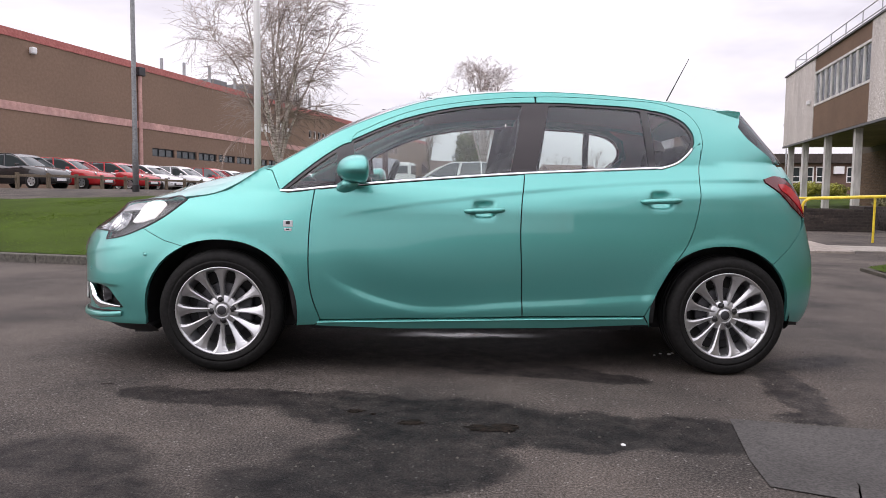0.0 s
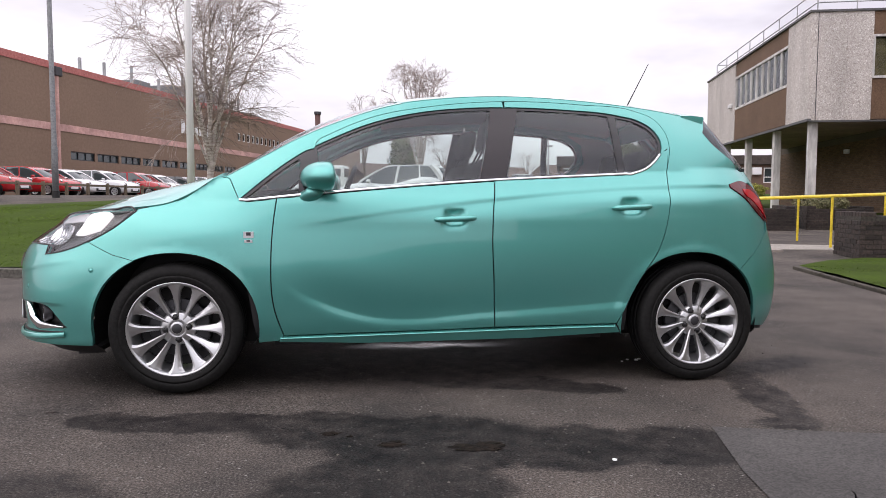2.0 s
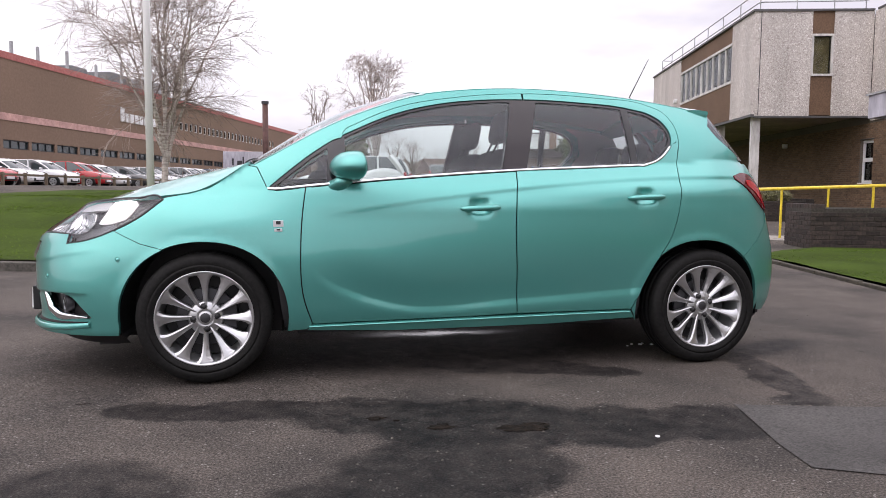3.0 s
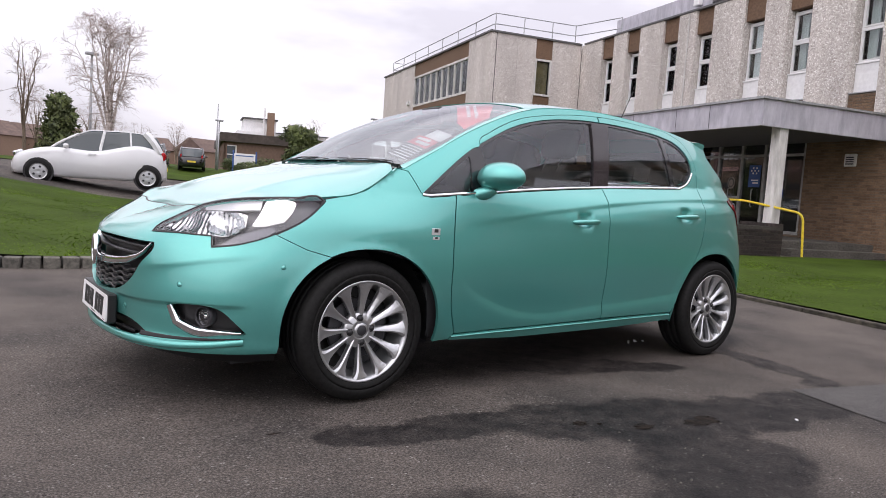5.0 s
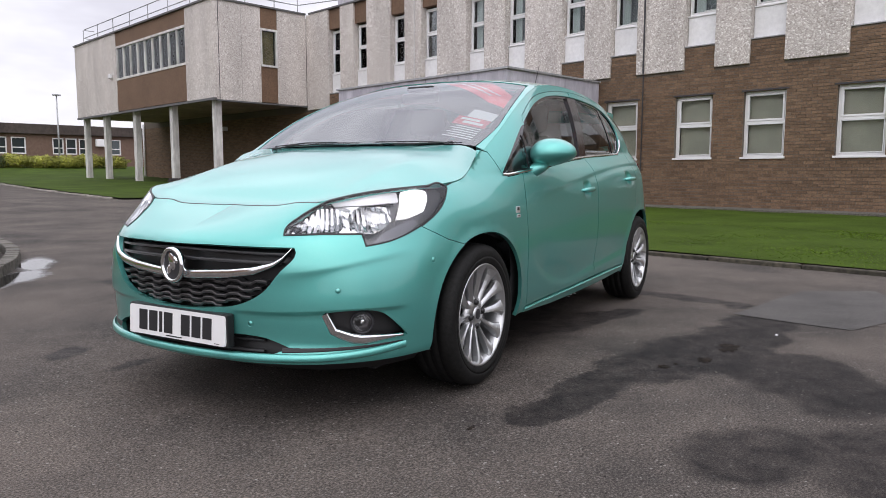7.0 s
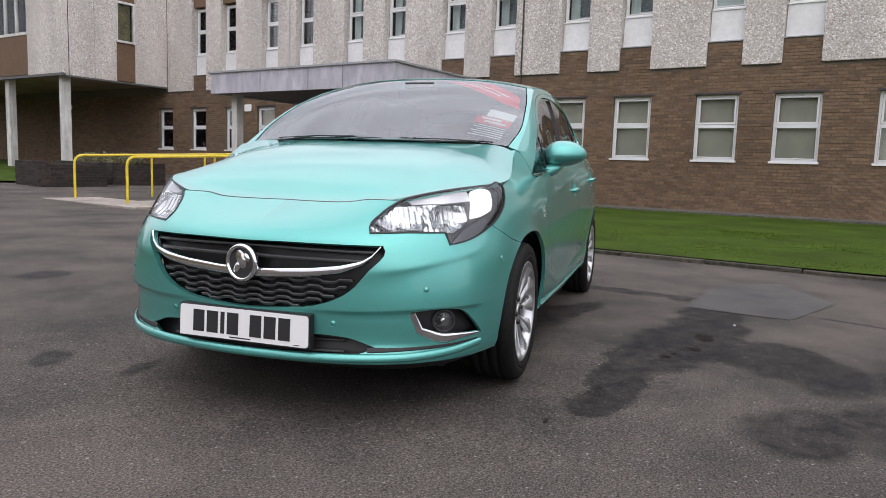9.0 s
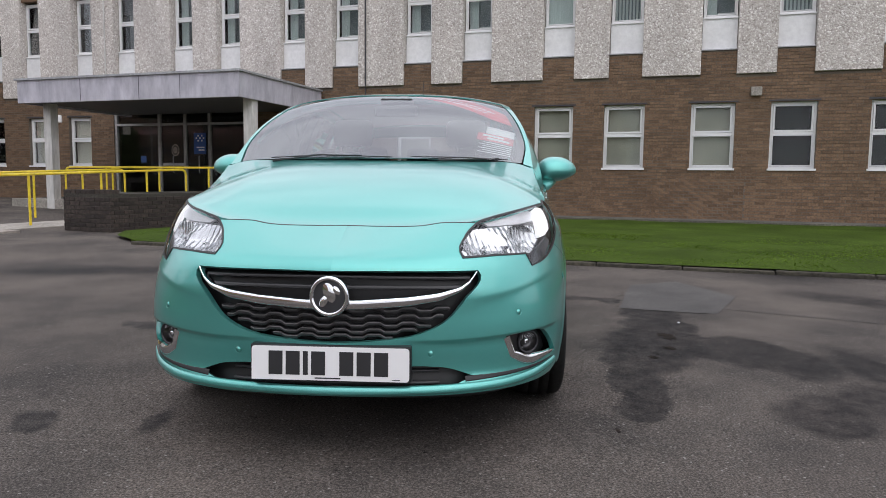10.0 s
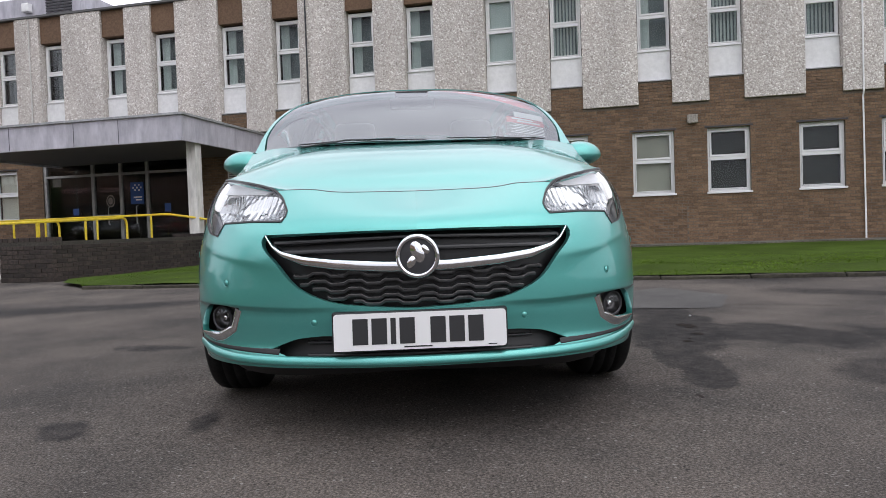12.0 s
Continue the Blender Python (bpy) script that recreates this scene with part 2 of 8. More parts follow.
def asphalt_material():
    """Old tarmac: fine aggregate, worn pale patches, dark damp bands, shade painted under the car, and puddles with a
    gloss of their own.
    """
    m = plain("old_asphalt", (0.06, 0.058, 0.056), 0.85, spec=0.13)
    n, l = m.node_tree.nodes, m.node_tree.links
    b = n["Principled BSDF"]
    tc = n.new("ShaderNodeTexCoord")

    def noise_at(scale, detail=4, rough=0.6):
        t = n.new("ShaderNodeTexNoise")
        t.inputs["Scale"].default_value, t.inputs["Detail"].default_value, t.inputs["Roughness"].default_value = scale, detail, rough
        l.new(tc.outputs["Object"], t.inputs["Vector"])
        return t

    def ramp_of(sock, stops):
        r = n.new("ShaderNodeValToRGB")
        e = r.color_ramp.elements
        e[0].position, e[0].color = stops[0][0], (*stops[0][1], 1)
        e[1].position, e[1].color = stops[-1][0], (*stops[-1][1], 1)
        for p, c in stops[1:-1]:
            e.new(p).color = (*c, 1)
        l.new(sock, r.inputs["Fac"])
        return r.outputs["Color"]

    def mixed(kind, fac, a, c):
        x = n.new("ShaderNodeMix")
        x.data_type, x.blend_type = "RGBA", kind
        if isinstance(fac, float):
            x.inputs["Factor"].default_value = fac
        else:
            l.new(fac, x.inputs["Factor"])
        l.new(a, x.inputs["A"])
        l.new(c, x.inputs["B"])
        return x.outputs["Result"]

    grit, speck, pit = noise_at(120, 5, 0.7), noise_at(105, 3, 0.55), noise_at(55, 3, 0.55)
    base = ramp_of(grit.outputs["Fac"], ((0.35, (0.027, 0.0245, 0.023)), (0.50, (0.063, 0.0575, 0.0535)), (0.67, (0.145, 0.132, 0.122))))
    worn = ramp_of(noise_at(0.9, 8, 0.62).outputs["Fac"], ((0.36, (0.70, 0.69, 0.69)), (0.62, (1.62, 1.52, 1.43))))
    col = mixed("MULTIPLY", 1.0, base, worn)
    pale = ramp_of(speck.outputs["Fac"], ((0.60, (0, 0, 0)), (0.70, (0.75, 0.75, 0.75))))
    grey = n.new("ShaderNodeRGB")
    grey.outputs[0].default_value = (0.19, 0.177, 0.165, 1)
    col = mixed("MIX", pale, col, grey.outputs[0])
    stones = n.new("ShaderNodeTexVoronoi")
    stones.inputs["Scale"].default_value = 95
    l.new(tc.outputs["Object"], stones.inputs["Vector"])
    chosen = n.new("ShaderNodeSeparateColor")
    l.new(stones.outputs["Color"], chosen.inputs["Color"])
    one_in = ramp_of(chosen.outputs["Red"], ((0.86, (0, 0, 0)), (0.90, (0.8, 0.8, 0.8))))
    core = ramp_of(stones.outputs["Distance"], ((0.36, (1, 1, 1)), (0.50, (0, 0, 0))))
    tone = ramp_of(chosen.outputs["Green"], ((0.0, (0.055, 0.051, 0.048)), (0.7, (0.12, 0.112, 0.104)), (1.0, (0.30, 0.285, 0.265))))
    col = mixed("MIX", mixed("MULTIPLY", 1.0, one_in, core), col, tone)
    hole = ramp_of(pit.outputs["Fac"], ((0.64, (1, 1, 1)), (0.70, (0.3, 0.3, 0.3))))
    col = mixed("MULTIPLY", 1.0, col, hole)
    # damp bands and the car's painted shade: soft ellipses on the plan, broken up by noise
    warp = noise_at(2.2, 6, 0.62)
    wob = n.new("ShaderNodeMix")
    wob.data_type, wob.blend_type = "RGBA", "LINEAR_LIGHT"
    wob.inputs["Factor"].default_value = 0.14
    l.new(tc.outputs["Object"], wob.inputs["A"])
    l.new(warp.outputs["Color"], wob.inputs["B"])
    ragged = noise_at(16, 5, 0.7)
    wob2 = n.new("ShaderNodeMix")
    wob2.data_type, wob2.blend_type = "RGBA", "LINEAR_LIGHT"
    wob2.inputs["Factor"].default_value = 0.055
    l.new(wob.outputs["Result"], wob2.inputs["A"])
    l.new(ragged.outputs["Color"], wob2.inputs["B"])

    def blob(cx, cy, rx, ry, turn=0.0, soft=0.25):
        mp = n.new("ShaderNodeMapping")
        mp.vector_type = "TEXTURE"
        mp.inputs["Location"].default_value, mp.inputs["Rotation"].default_value, mp.inputs["Scale"].default_value = (cx, cy, 0), (0, 0, radians(turn)), (rx, ry, 50)
        l.new(wob2.outputs["Result"], mp.inputs["Vector"])
        ln = n.new("ShaderNodeVectorMath")
        ln.operation = "LENGTH"
        l.new(mp.outputs["Vector"], ln.inputs[0])
        r = n.new("ShaderNodeMapRange")
        r.inputs["From Min"].default_value, r.inputs["From Max"].default_value = 1 + soft, 1 - soft
        l.new(ln.outputs["Value"], r.inputs["Value"])
        return r.outputs["Result"]

    def most(socks):
        out = socks[0]
        for s in socks[1:]:
            x = n.new("ShaderNodeMath")
            x.operation = "MAXIMUM"
            l.new(out, x.inputs[0])
            l.new(s, x.inputs[1])
            out = x.outputs[0]
        return out

    # this mask also holds the shade painted under the car
    damp = most([blob(*d) for d in DAMP_SHADE])
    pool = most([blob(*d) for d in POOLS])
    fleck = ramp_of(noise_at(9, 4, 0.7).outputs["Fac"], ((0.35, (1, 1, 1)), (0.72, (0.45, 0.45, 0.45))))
    damp_shade_fac = mixed("MULTIPLY", 1.0, damp, fleck)
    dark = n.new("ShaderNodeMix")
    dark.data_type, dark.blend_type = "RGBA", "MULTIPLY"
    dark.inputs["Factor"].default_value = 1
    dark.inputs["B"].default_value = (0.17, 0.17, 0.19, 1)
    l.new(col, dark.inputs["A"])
    col = mixed("MIX", damp_shade_fac, col, dark.outputs["Result"])
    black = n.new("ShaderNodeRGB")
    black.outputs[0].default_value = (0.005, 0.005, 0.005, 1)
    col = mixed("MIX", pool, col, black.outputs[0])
    l.new(col, b.inputs["Base Color"])
    wet = n.new("ShaderNodeMapRange")
    wet.inputs["To Min"].default_value, wet.inputs["To Max"].default_value = 0.85, 0.66
    l.new(damp, wet.inputs["Value"])
    wet2 = n.new("ShaderNodeMix")
    l.new(pool, wet2.inputs["Factor"])
    l.new(wet.outputs["Result"], wet2.inputs["A"])
    wet2.inputs["B"].default_value = 0.04
    shine = n.new("ShaderNodeMapRange")
    shine.inputs["To Min"].default_value, shine.inputs["To Max"].default_value = 0.13, 0.5
    l.new(pool, shine.inputs["Value"])
    l.new(shine.outputs["Result"], b.inputs["Specular IOR Level"])
    l.new(wet2.outputs["Result"], b.inputs["Roughness"])
    bp = n.new("ShaderNodeBump")
    bp.inputs["Distance"].default_value = 0.006
    stren = n.new("ShaderNodeMapRange")
    stren.inputs["To Min"].default_value, stren.inputs["To Max"].default_value = 0.52, 0.03
    l.new(pool, stren.inputs["Value"])
    l.new(stren.outputs["Result"], bp.inputs["Strength"])
    l.new(grit.outputs["Fac"], bp.inputs["Height"])
    l.new(bp.outputs["Normal"], b.inputs["Normal"])
    return m


# damp bands, shade painted under the car, and puddles on the tarmac: x, y, half lengths, turn
DAMP_SHADE = (
    (-1.40, -1.19, 0.23, 0.13, -25, 0.10), (-1.02, -1.25, 0.28, 0.12, -8, 0.10), (-0.55, -1.38, 0.36, 0.21, -15, 0.08), (-0.15, -1.56, 0.42, 0.33, -10, 0.07), (0.35, -1.66, 0.40, 0.21, -8, 0.08), (0.74, -1.72, 0.26, 0.22, -8, 0.08),
    (-0.36, -1.98, 0.40, 0.28, 0, 0.10), (-0.62, -2.2, 0.34, 0.18, -10, 0.16), (-1.46, -1.92, 0.30, 0.21, -25, 0.16), (-1.35, -2.3, 0.38, 0.24, 0, 0.22), (-0.7, -2.55, 0.5, 0.16, 0, 0.3),
    # those under the car and by its rear wheel also darken for its shade
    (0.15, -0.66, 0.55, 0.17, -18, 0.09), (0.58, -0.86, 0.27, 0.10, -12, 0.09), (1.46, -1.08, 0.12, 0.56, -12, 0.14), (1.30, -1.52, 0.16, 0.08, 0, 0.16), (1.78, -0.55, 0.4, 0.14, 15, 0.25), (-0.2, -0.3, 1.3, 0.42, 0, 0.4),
    (0.0, 1.60, 0.09, 0.24, -20, 0.2), (-1.81, 1.25, 0.14, 0.08, 40, 0.2), (-1.79, 0.76, 0.14, 0.05, 10, 0.3), (-0.05, 3.16, 0.20, 0.18, 0, 0.12), (2.6, 3.2, 0.3, 1.6, 15, 0.5), (3.2, -4.2, 0.5, 1.2, 10, 0.5), (1.5, -3.6, 0.6, 0.25, 40, 0.4),
)
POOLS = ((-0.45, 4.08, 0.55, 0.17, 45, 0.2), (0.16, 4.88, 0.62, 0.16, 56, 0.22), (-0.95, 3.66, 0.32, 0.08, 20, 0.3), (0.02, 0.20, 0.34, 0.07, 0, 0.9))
ASPHALT = asphalt_material()
TARMAC_PATCH = speckled("tarmac_patch", (0.034, 0.0315, 0.030), (0.098, 0.091, 0.086), 120, 0.9, 0.5, 0.005, 2.2, 0.28)


def grass_material():
    m = speckled("grass", (0.033, 0.057, 0.007), (0.051, 0.081, 0.010), 25, 0.9, 0.3, 0.02, 0.9, 0.28)
    return m


GRASS = grass_material()
GRASS.node_tree.nodes["Principled BSDF"].inputs["Specular IOR Level"].default_value = 0.08
GRASS_BLADE = speckled("grass_blade", (0.034, 0.060, 0.007), (0.056, 0.087, 0.010), 1.5, 0.85, 0, big=0.8, big_amount=0.25, per_piece=0.15)
GRASS_BLADE.node_tree.nodes["Principled BSDF"].inputs["Specular IOR Level"].default_value = 0.08
# thin blades let light through from behind
_n, _l = GRASS_BLADE.node_tree.nodes, GRASS_BLADE.node_tree.links
_thin, _sum = _n.new("ShaderNodeBsdfTranslucent"), _n.new("ShaderNodeAddShader")
_l.new(_n["Principled BSDF"].inputs["Base Color"].links[0].from_socket, _thin.inputs["Color"])
_l.new(_n["Principled BSDF"].outputs["BSDF"], _sum.inputs[0])
_l.new(_thin.outputs["BSDF"], _sum.inputs[1])
_l.new(_sum.outputs["Shader"], _n["Material Output"].inputs["Surface"])
RUBBER.node_tree.nodes["Principled BSDF"].inputs["Specular IOR Level"].default_value = 0.2


# ---- plans: the office front runs along U, V points away from it, out over the forecourt; the yard beyond lies at a slightly different angle ----
def lying(lean, x):
    n = math.hypot(1, lean)
    return Matrix(((lean / n, -1 / n, 0, x), (1 / n, lean / n, 0, 0), (0, 0, 1, 0), (0, 0, 0, 1)))


PLAN, YARD = lying(0.2698, 14.71), lying(0.305, 15.0)


def step(x):
    x = min(1.0, max(0.0, x))
    return x * x * (3 - 2 * x)


def rise(u, v):
    """Height of the ground over the yard's plan: level forecourt, a slope up along the office, a bank on the island, a slow rise far off."""
    far = 0.65 * step((u + 1.5) / 7) * step((v - 16.2) / 7) + 0.35 * step((u - 6) / 9) - 0.05 * step((u - 18) / 15) + 0.45 * step((u - 34) / 30)
    near = float(np.interp(u, (4, 10, 22, 30, 34, 45, 64), (0, 0.07, 0.36, 0.54, 0.58, 0.42, 0.60)))
    k = step((v - 10) / 7)
    return near + (far - near) * k + 0.85 * step((u - 33) / 13) * (1 - step((v - 17) / 8))


def ground_at(x, y):
    q = YARD.inverted() @ Vector((x, y, 0))
    return rise(q.x, q.y)


def yard(u, v, z=0.0):
    return YARD @ Vector((u, v, z))


def stand(u, v, turn=0.0, dz=0.0):
    """Pose on the ground at (u, v) of the yard, turned in its plan."""
    return YARD @ pose(u, v, rise(u, v) + dz, 0, 0, turn)


def on_ground(m, u, v, dz=0.0):
    """A place on the ground at (u, v) of a plan."""
    p = m @ Vector((u, v, 0))
    return (p.x, p.y, ground_at(p.x, p.y) + dz)


# ---- mesh helpers ----
def part(name, bm, material, parent=None, label="", smooth=False):
    me = bpy.data.meshes.new(name)
    bm.normal_update()
    bm.to_mesh(me)
    bm.free()
    return linked(name, me, material, parent, label, smooth)


def linked(name, me, material, parent=None, label="", smooth=False):
    for mat in material if isinstance(material, (list, tuple)) else (material,):
        me.materials.append(mat)
    if smooth:
        me.shade_smooth()
    ob = new(name, me)
    if parent:
        ob.parent = parent
    return tagged(ob, label) if label else ob


def thing(name, label, category, m=None, group="", kind=""):
    ob = new(name)
    ob.empty_display_size = 0.2
    if m is not None:
        ob.matrix_world = m
    return tagged(ob, label, category, group, kind)


def box(bm, x0, x1, y0, y1, z0, z1, bevel=0.0, m=None):
    vs = [bm.verts.new((x, y, z)) for z in (z0, z1) for x, y in ((x0, y0), (x1, y0), (x1, y1), (x0, y1))]
    fs = [bm.faces.new([vs[i] for i in q]) for q in ((3, 2, 1, 0), (4, 5, 6, 7), (0, 1, 5, 4), (1, 2, 6, 5), (2, 3, 7, 6), (3, 0, 4, 7))]
    if bevel:
        es = list({e for f in fs for e in f.edges})
        vs = list({v for r in (bmesh.ops.bevel(bm, geom=es, offset=bevel, segments=2, affect="EDGES", profile=0.5),) for f in r["faces"] for v in f.verts} | {v for v in vs if v.is_valid})
    if m is not None:
        for v in vs:
            v.co = m @ v.co
    return bm


def boxes(*some, bevel=0.0):
    bm = bmesh.new()
    for b in some:
        box(bm, *b, bevel=bevel)
    return bm


def tube(points, radius, sides=8, closed=False, caps=True, bm=None):
    """A round bar along points; radius a number or one per point."""
    bm = bm or bmesh.new()
    pts = [Vector(p) for p in points]
    radii = [float(r) for r in radius] if isinstance(radius, (list, tuple)) else [float(radius)] * len(pts)
    rings, side = [], None
    for i, p in enumerate(pts):
        a, b = (pts[i - 1], pts[(i + 1) % len(pts)]) if closed else (pts[max(i - 1, 0)], pts[min(i + 1, len(pts) - 1)])
        d = (b - a).normalized()
        if side is None:
            side = d.cross((0, 0, 1) if abs(d.z) < 0.9 else (1, 0, 0)).normalized()
        side = (side - d * side.dot(d)).normalized()
        up = d.cross(side)
        rings.append([bm.verts.new(p + radii[i] * (math.cos(t) * side + math.sin(t) * up)) for t in (2 * math.pi * k / sides for k in range(sides))])
    pairs = list(zip(rings, rings[1:])) + ([(rings[-1], rings[0])] if closed else [])
    for r, s in pairs:
        for k in range(sides):
            bm.faces.new((r[k], r[(k + 1) % sides], s[(k + 1) % sides], s[k]))
    if caps and not closed:
        bm.faces.new(rings[0][::-1])
        bm.faces.new(rings[-1])
    return bm


def bent(points, bend=0.1, n=5):
    """A polyline with its corners rounded."""
    pts, out = [Vector(p) for p in points], []
    for i, p in enumerate(pts):
        if i in (0, len(pts) - 1):
            out.append(p)
            continue
        a, b = (pts[i - 1] - p), (pts[i + 1] - p)
        r = min(bend, a.length / 2, b.length / 2)
        a, b = p + a.normalized() * r, p + b.normalized() * r
        out += [a.lerp(p, k / n).lerp(p.lerp(b, k / n), k / n) for k in range(n + 1)]
    return out


def holed_wall(bm, u0, u1, z0, z1, v_front, v_back, holes):
    """A wall in the plane of U and Z with rectangular openings through it."""
    us = sorted({u0, u1, *[h[0] for h in holes], *[h[1] for h in holes]})
    zs = sorted({z0, z1, *[h[2] for h in holes], *[h[3] for h in holes]})
    us, zs = [u for u in us if u0 <= u <= u1], [z for z in zs if z0 <= z <= z1]

    def open_at(u, z):
        return not (u0 < u < u1 and z0 < z < z1) or any(h[0] < u < h[1] and h[2] < z < h[3] for h in holes)

    cache = {}

    def vert(*c):
        if c not in cache:
            cache[c] = bm.verts.new(c)
        return cache[c]

    for a, b in zip(us, us[1:]):
        for c, d in zip(zs, zs[1:]):
            mu, mz = (a + b) / 2, (c + d) / 2
            if open_at(mu, mz):
                continue
            for v, flip in ((v_front, 1), (v_back, -1)):
                q = [vert(a, v, c), vert(b, v, c), vert(b, v, d), vert(a, v, d)]
                bm.faces.new(q[::-flip])
            if open_at(a - 0.001, mz):
                bm.faces.new((vert(a, v_front, c), vert(a, v_front, d), vert(a, v_back, d), vert(a, v_back, c)))
            if open_at(b + 0.001, mz):
                bm.faces.new((vert(b, v_front, d), vert(b, v_front, c), vert(b, v_back, c), vert(b, v_back, d)))
            if open_at(mu, c - 0.001):
                bm.faces.new((vert(b, v_front, c), vert(a, v_front, c), vert(a, v_back, c), vert(b, v_back, c)))
            if open_at(mu, d + 0.001):
                bm.faces.new((vert(a, v_front, d), vert(b, v_front, d), vert(b, v_back, d), vert(a, v_back, d)))
    return bm


def courses(u0, u1, z0, z1, v, holes, length=0.225, height=0.075, joint=0.010, proud=0.008, seed=1, axis=0):
    """Corners and faces of single bricks in stretcher bond over a wall face, clear of its openings."""
    rnd = random.Random(seed)
    vs, fs = [], []
    for row in range(int((z1 - z0) / height + 1e-6)):
        a = u0 - (row % 2) * length / 2
        zb, zt = z0 + row * height + joint / 2, z0 + (row + 1) * height - joint / 2
        zm = (zb + zt) / 2
        while a < u1:
            spans = [(max(a + joint / 2, u0), min(a + length - joint / 2, u1))]
            for h in holes:
                if h[2] - 0.01 < zm < h[3] + 0.01:
                    cut = []
                    for s, e in spans:
                        if e <= h[0] or s >= h[1]:
                            cut.append((s, e))
                        else:
                            cut += [(s, h[0])] * (s < h[0]) + [(h[1], e)] * (e > h[1])
                    spans = cut
            for s, e in spans:
                if e - s < 0.02:
                    continue
                p, i = v + proud + rnd.uniform(-0.0025, 0.0025), len(vs)
                c = 0.004
                for q, (da, dz) in ((v, (0, 0)), (p, (c, c))):
                    for x, z in ((s + da, zb + dz), (e - da, zb + dz), (e - da, zt - dz), (s + da, zt - dz)):
                        vs.append((x, q, z) if axis == 0 else (q, x, z))
                fs += [tuple(i + k for k in q) for q in ((4, 7, 6, 5), (0, 4, 5, 1), (1, 5, 6, 2), (2, 6, 7, 3), (3, 7, 4, 0))]
            a += length
    return vs, fs


def mesh_of(name, vs, fs):
    me = bpy.data.meshes.new(name)
    me.from_pydata(vs, [], fs)
    me.update()
    return me


# ---- ground ----
def spaced(*spans):
    out = []
    for a, b, n in spans:
        out += list(np.linspace(a, b, n, endpoint=False))
    return [float(x) for x in out] + [float(spans[-1][1])]


us = spaced((-900, -60, 8), (-60, -8, 18), (-8, 0, 40), (0, 40, 81), (40, 80, 20), (80, 900, 8))
vs_ = spaced((-900, -40, 8), (-40, 8, 12), (8, 13, 10), (13, 18, 25), (18, 32, 28), (32, 70, 12), (70, 900, 8))
def hump(p):
    """The tarmac swells a finger's breadth under the car's nose."""
    return Vector((p.x, p.y, p.z + 0.011 * math.exp(-(((p.x + 1.35) / 0.75) ** 2) - (p.y / 1.1) ** 2)))


gv = [tuple(hump(yard(u, v, rise(u, v)))) for v in vs_ for u in us]
gf = [(j * len(us) + i, j * len(us) + i + 1, (j + 1) * len(us) + i + 1, (j + 1) * len(us) + i) for j in range(len(vs_) - 1) for i in range(len(us) - 1)]
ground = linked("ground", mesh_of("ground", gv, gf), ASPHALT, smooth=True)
tagged(ground, "old worn grey tarmac forecourt with damp dark patches and shade painted under the car", "ground", kind="structure")


def inside(p, poly):
    hit = False
    for (x0, y0), (x1, y1) in zip(poly, poly[1:] + poly[:1]):
        if (y0 > p[1]) != (y1 > p[1]) and p[0] < (x1 - x0) * (p[1] - y0) / (y1 - y0) + x0:
            hit = not hit
    return hit


from mathutils.geometry import delaunay_2d_cdt


def all_inside(points, poly):
    """Which of many points lie inside an outline."""
    p, hit = np.asarray(points, float).reshape(-1, 2), np.zeros(len(points), bool)
    for (x0, y0), (x1, y1) in zip(poly, poly[1:] + poly[:1]):
        if y0 != y1:
            hit ^= ((y0 > p[:, 1]) != (y1 > p[:, 1])) & (p[:, 0] < (x1 - x0) * (p[:, 1] - y0) / (y1 - y0) + x0)
    return hit


def filled(outline, pitch):
    """Triangles over an outline in the plane, with a regular grid of points inside. Returns points and triangles; the outline comes first."""
    xs, ys = [p[0] for p in outline], [p[1] for p in outline]
    pts = [Vector(p) for p in outline]
    n = len(pts)
    px, py = pitch if isinstance(pitch, tuple) else (pitch, pitch)
    nx, ny = max(1, round((max(xs) - min(xs)) / px)), max(1, round((max(ys) - min(ys)) / py))
    near = 0.35 * min(px, py)
    edge = np.array([tuple(p) for p in outline])
    grid = np.array([(min(xs) + (max(xs) - min(xs)) * (i + 0.5 * (j % 2)) / nx, min(ys) + (max(ys) - min(ys)) * j / ny) for j in range(ny + 1) for i in range(nx + 1)])
    grid = grid[all_inside(grid, [tuple(q) for q in outline])]
    if len(grid):
        far = ((grid[:, None, :] - edge[None]) ** 2).sum(-1).min(1) > near * near
        pts += [Vector(p) for p in grid[far].tolist()]
    got = delaunay_2d_cdt(pts, [(i, (i + 1) % n) for i in range(n)], [], 1, 1e-6)
    return got[0], [tuple(f) for f in got[2]]


def sampled(points, pitch):
    """Points along a closed polyline at most a pitch apart."""
    out = []
    for a, b in zip(points, points[1:] + points[:1]):
        a, b = Vector(a), Vector(b)
        k = max(1, math.ceil((b - a).length / pitch))
        out += [tuple(a.lerp(b, i / k)) for i in range(k)]
    return out


def rounded_plan(points, bend, n=8):
    return [tuple(p[:2]) for p in bent([(*p, 0) for p in points], bend, n)]


def lawn(name, outline, height, label, pitch=0.5, m=YARD):
    pts, tris = filled(sampled(outline, pitch), pitch)
    vs = [on_ground(m, p[0], p[1], height + 0.02 * noise.noise((p[0] * 0.8, p[1] * 0.8, 3))) for p in pts]
    return tagged(linked(name, mesh_of(name, vs, tris), GRASS, smooth=True), label, "lawn", kind="structure")


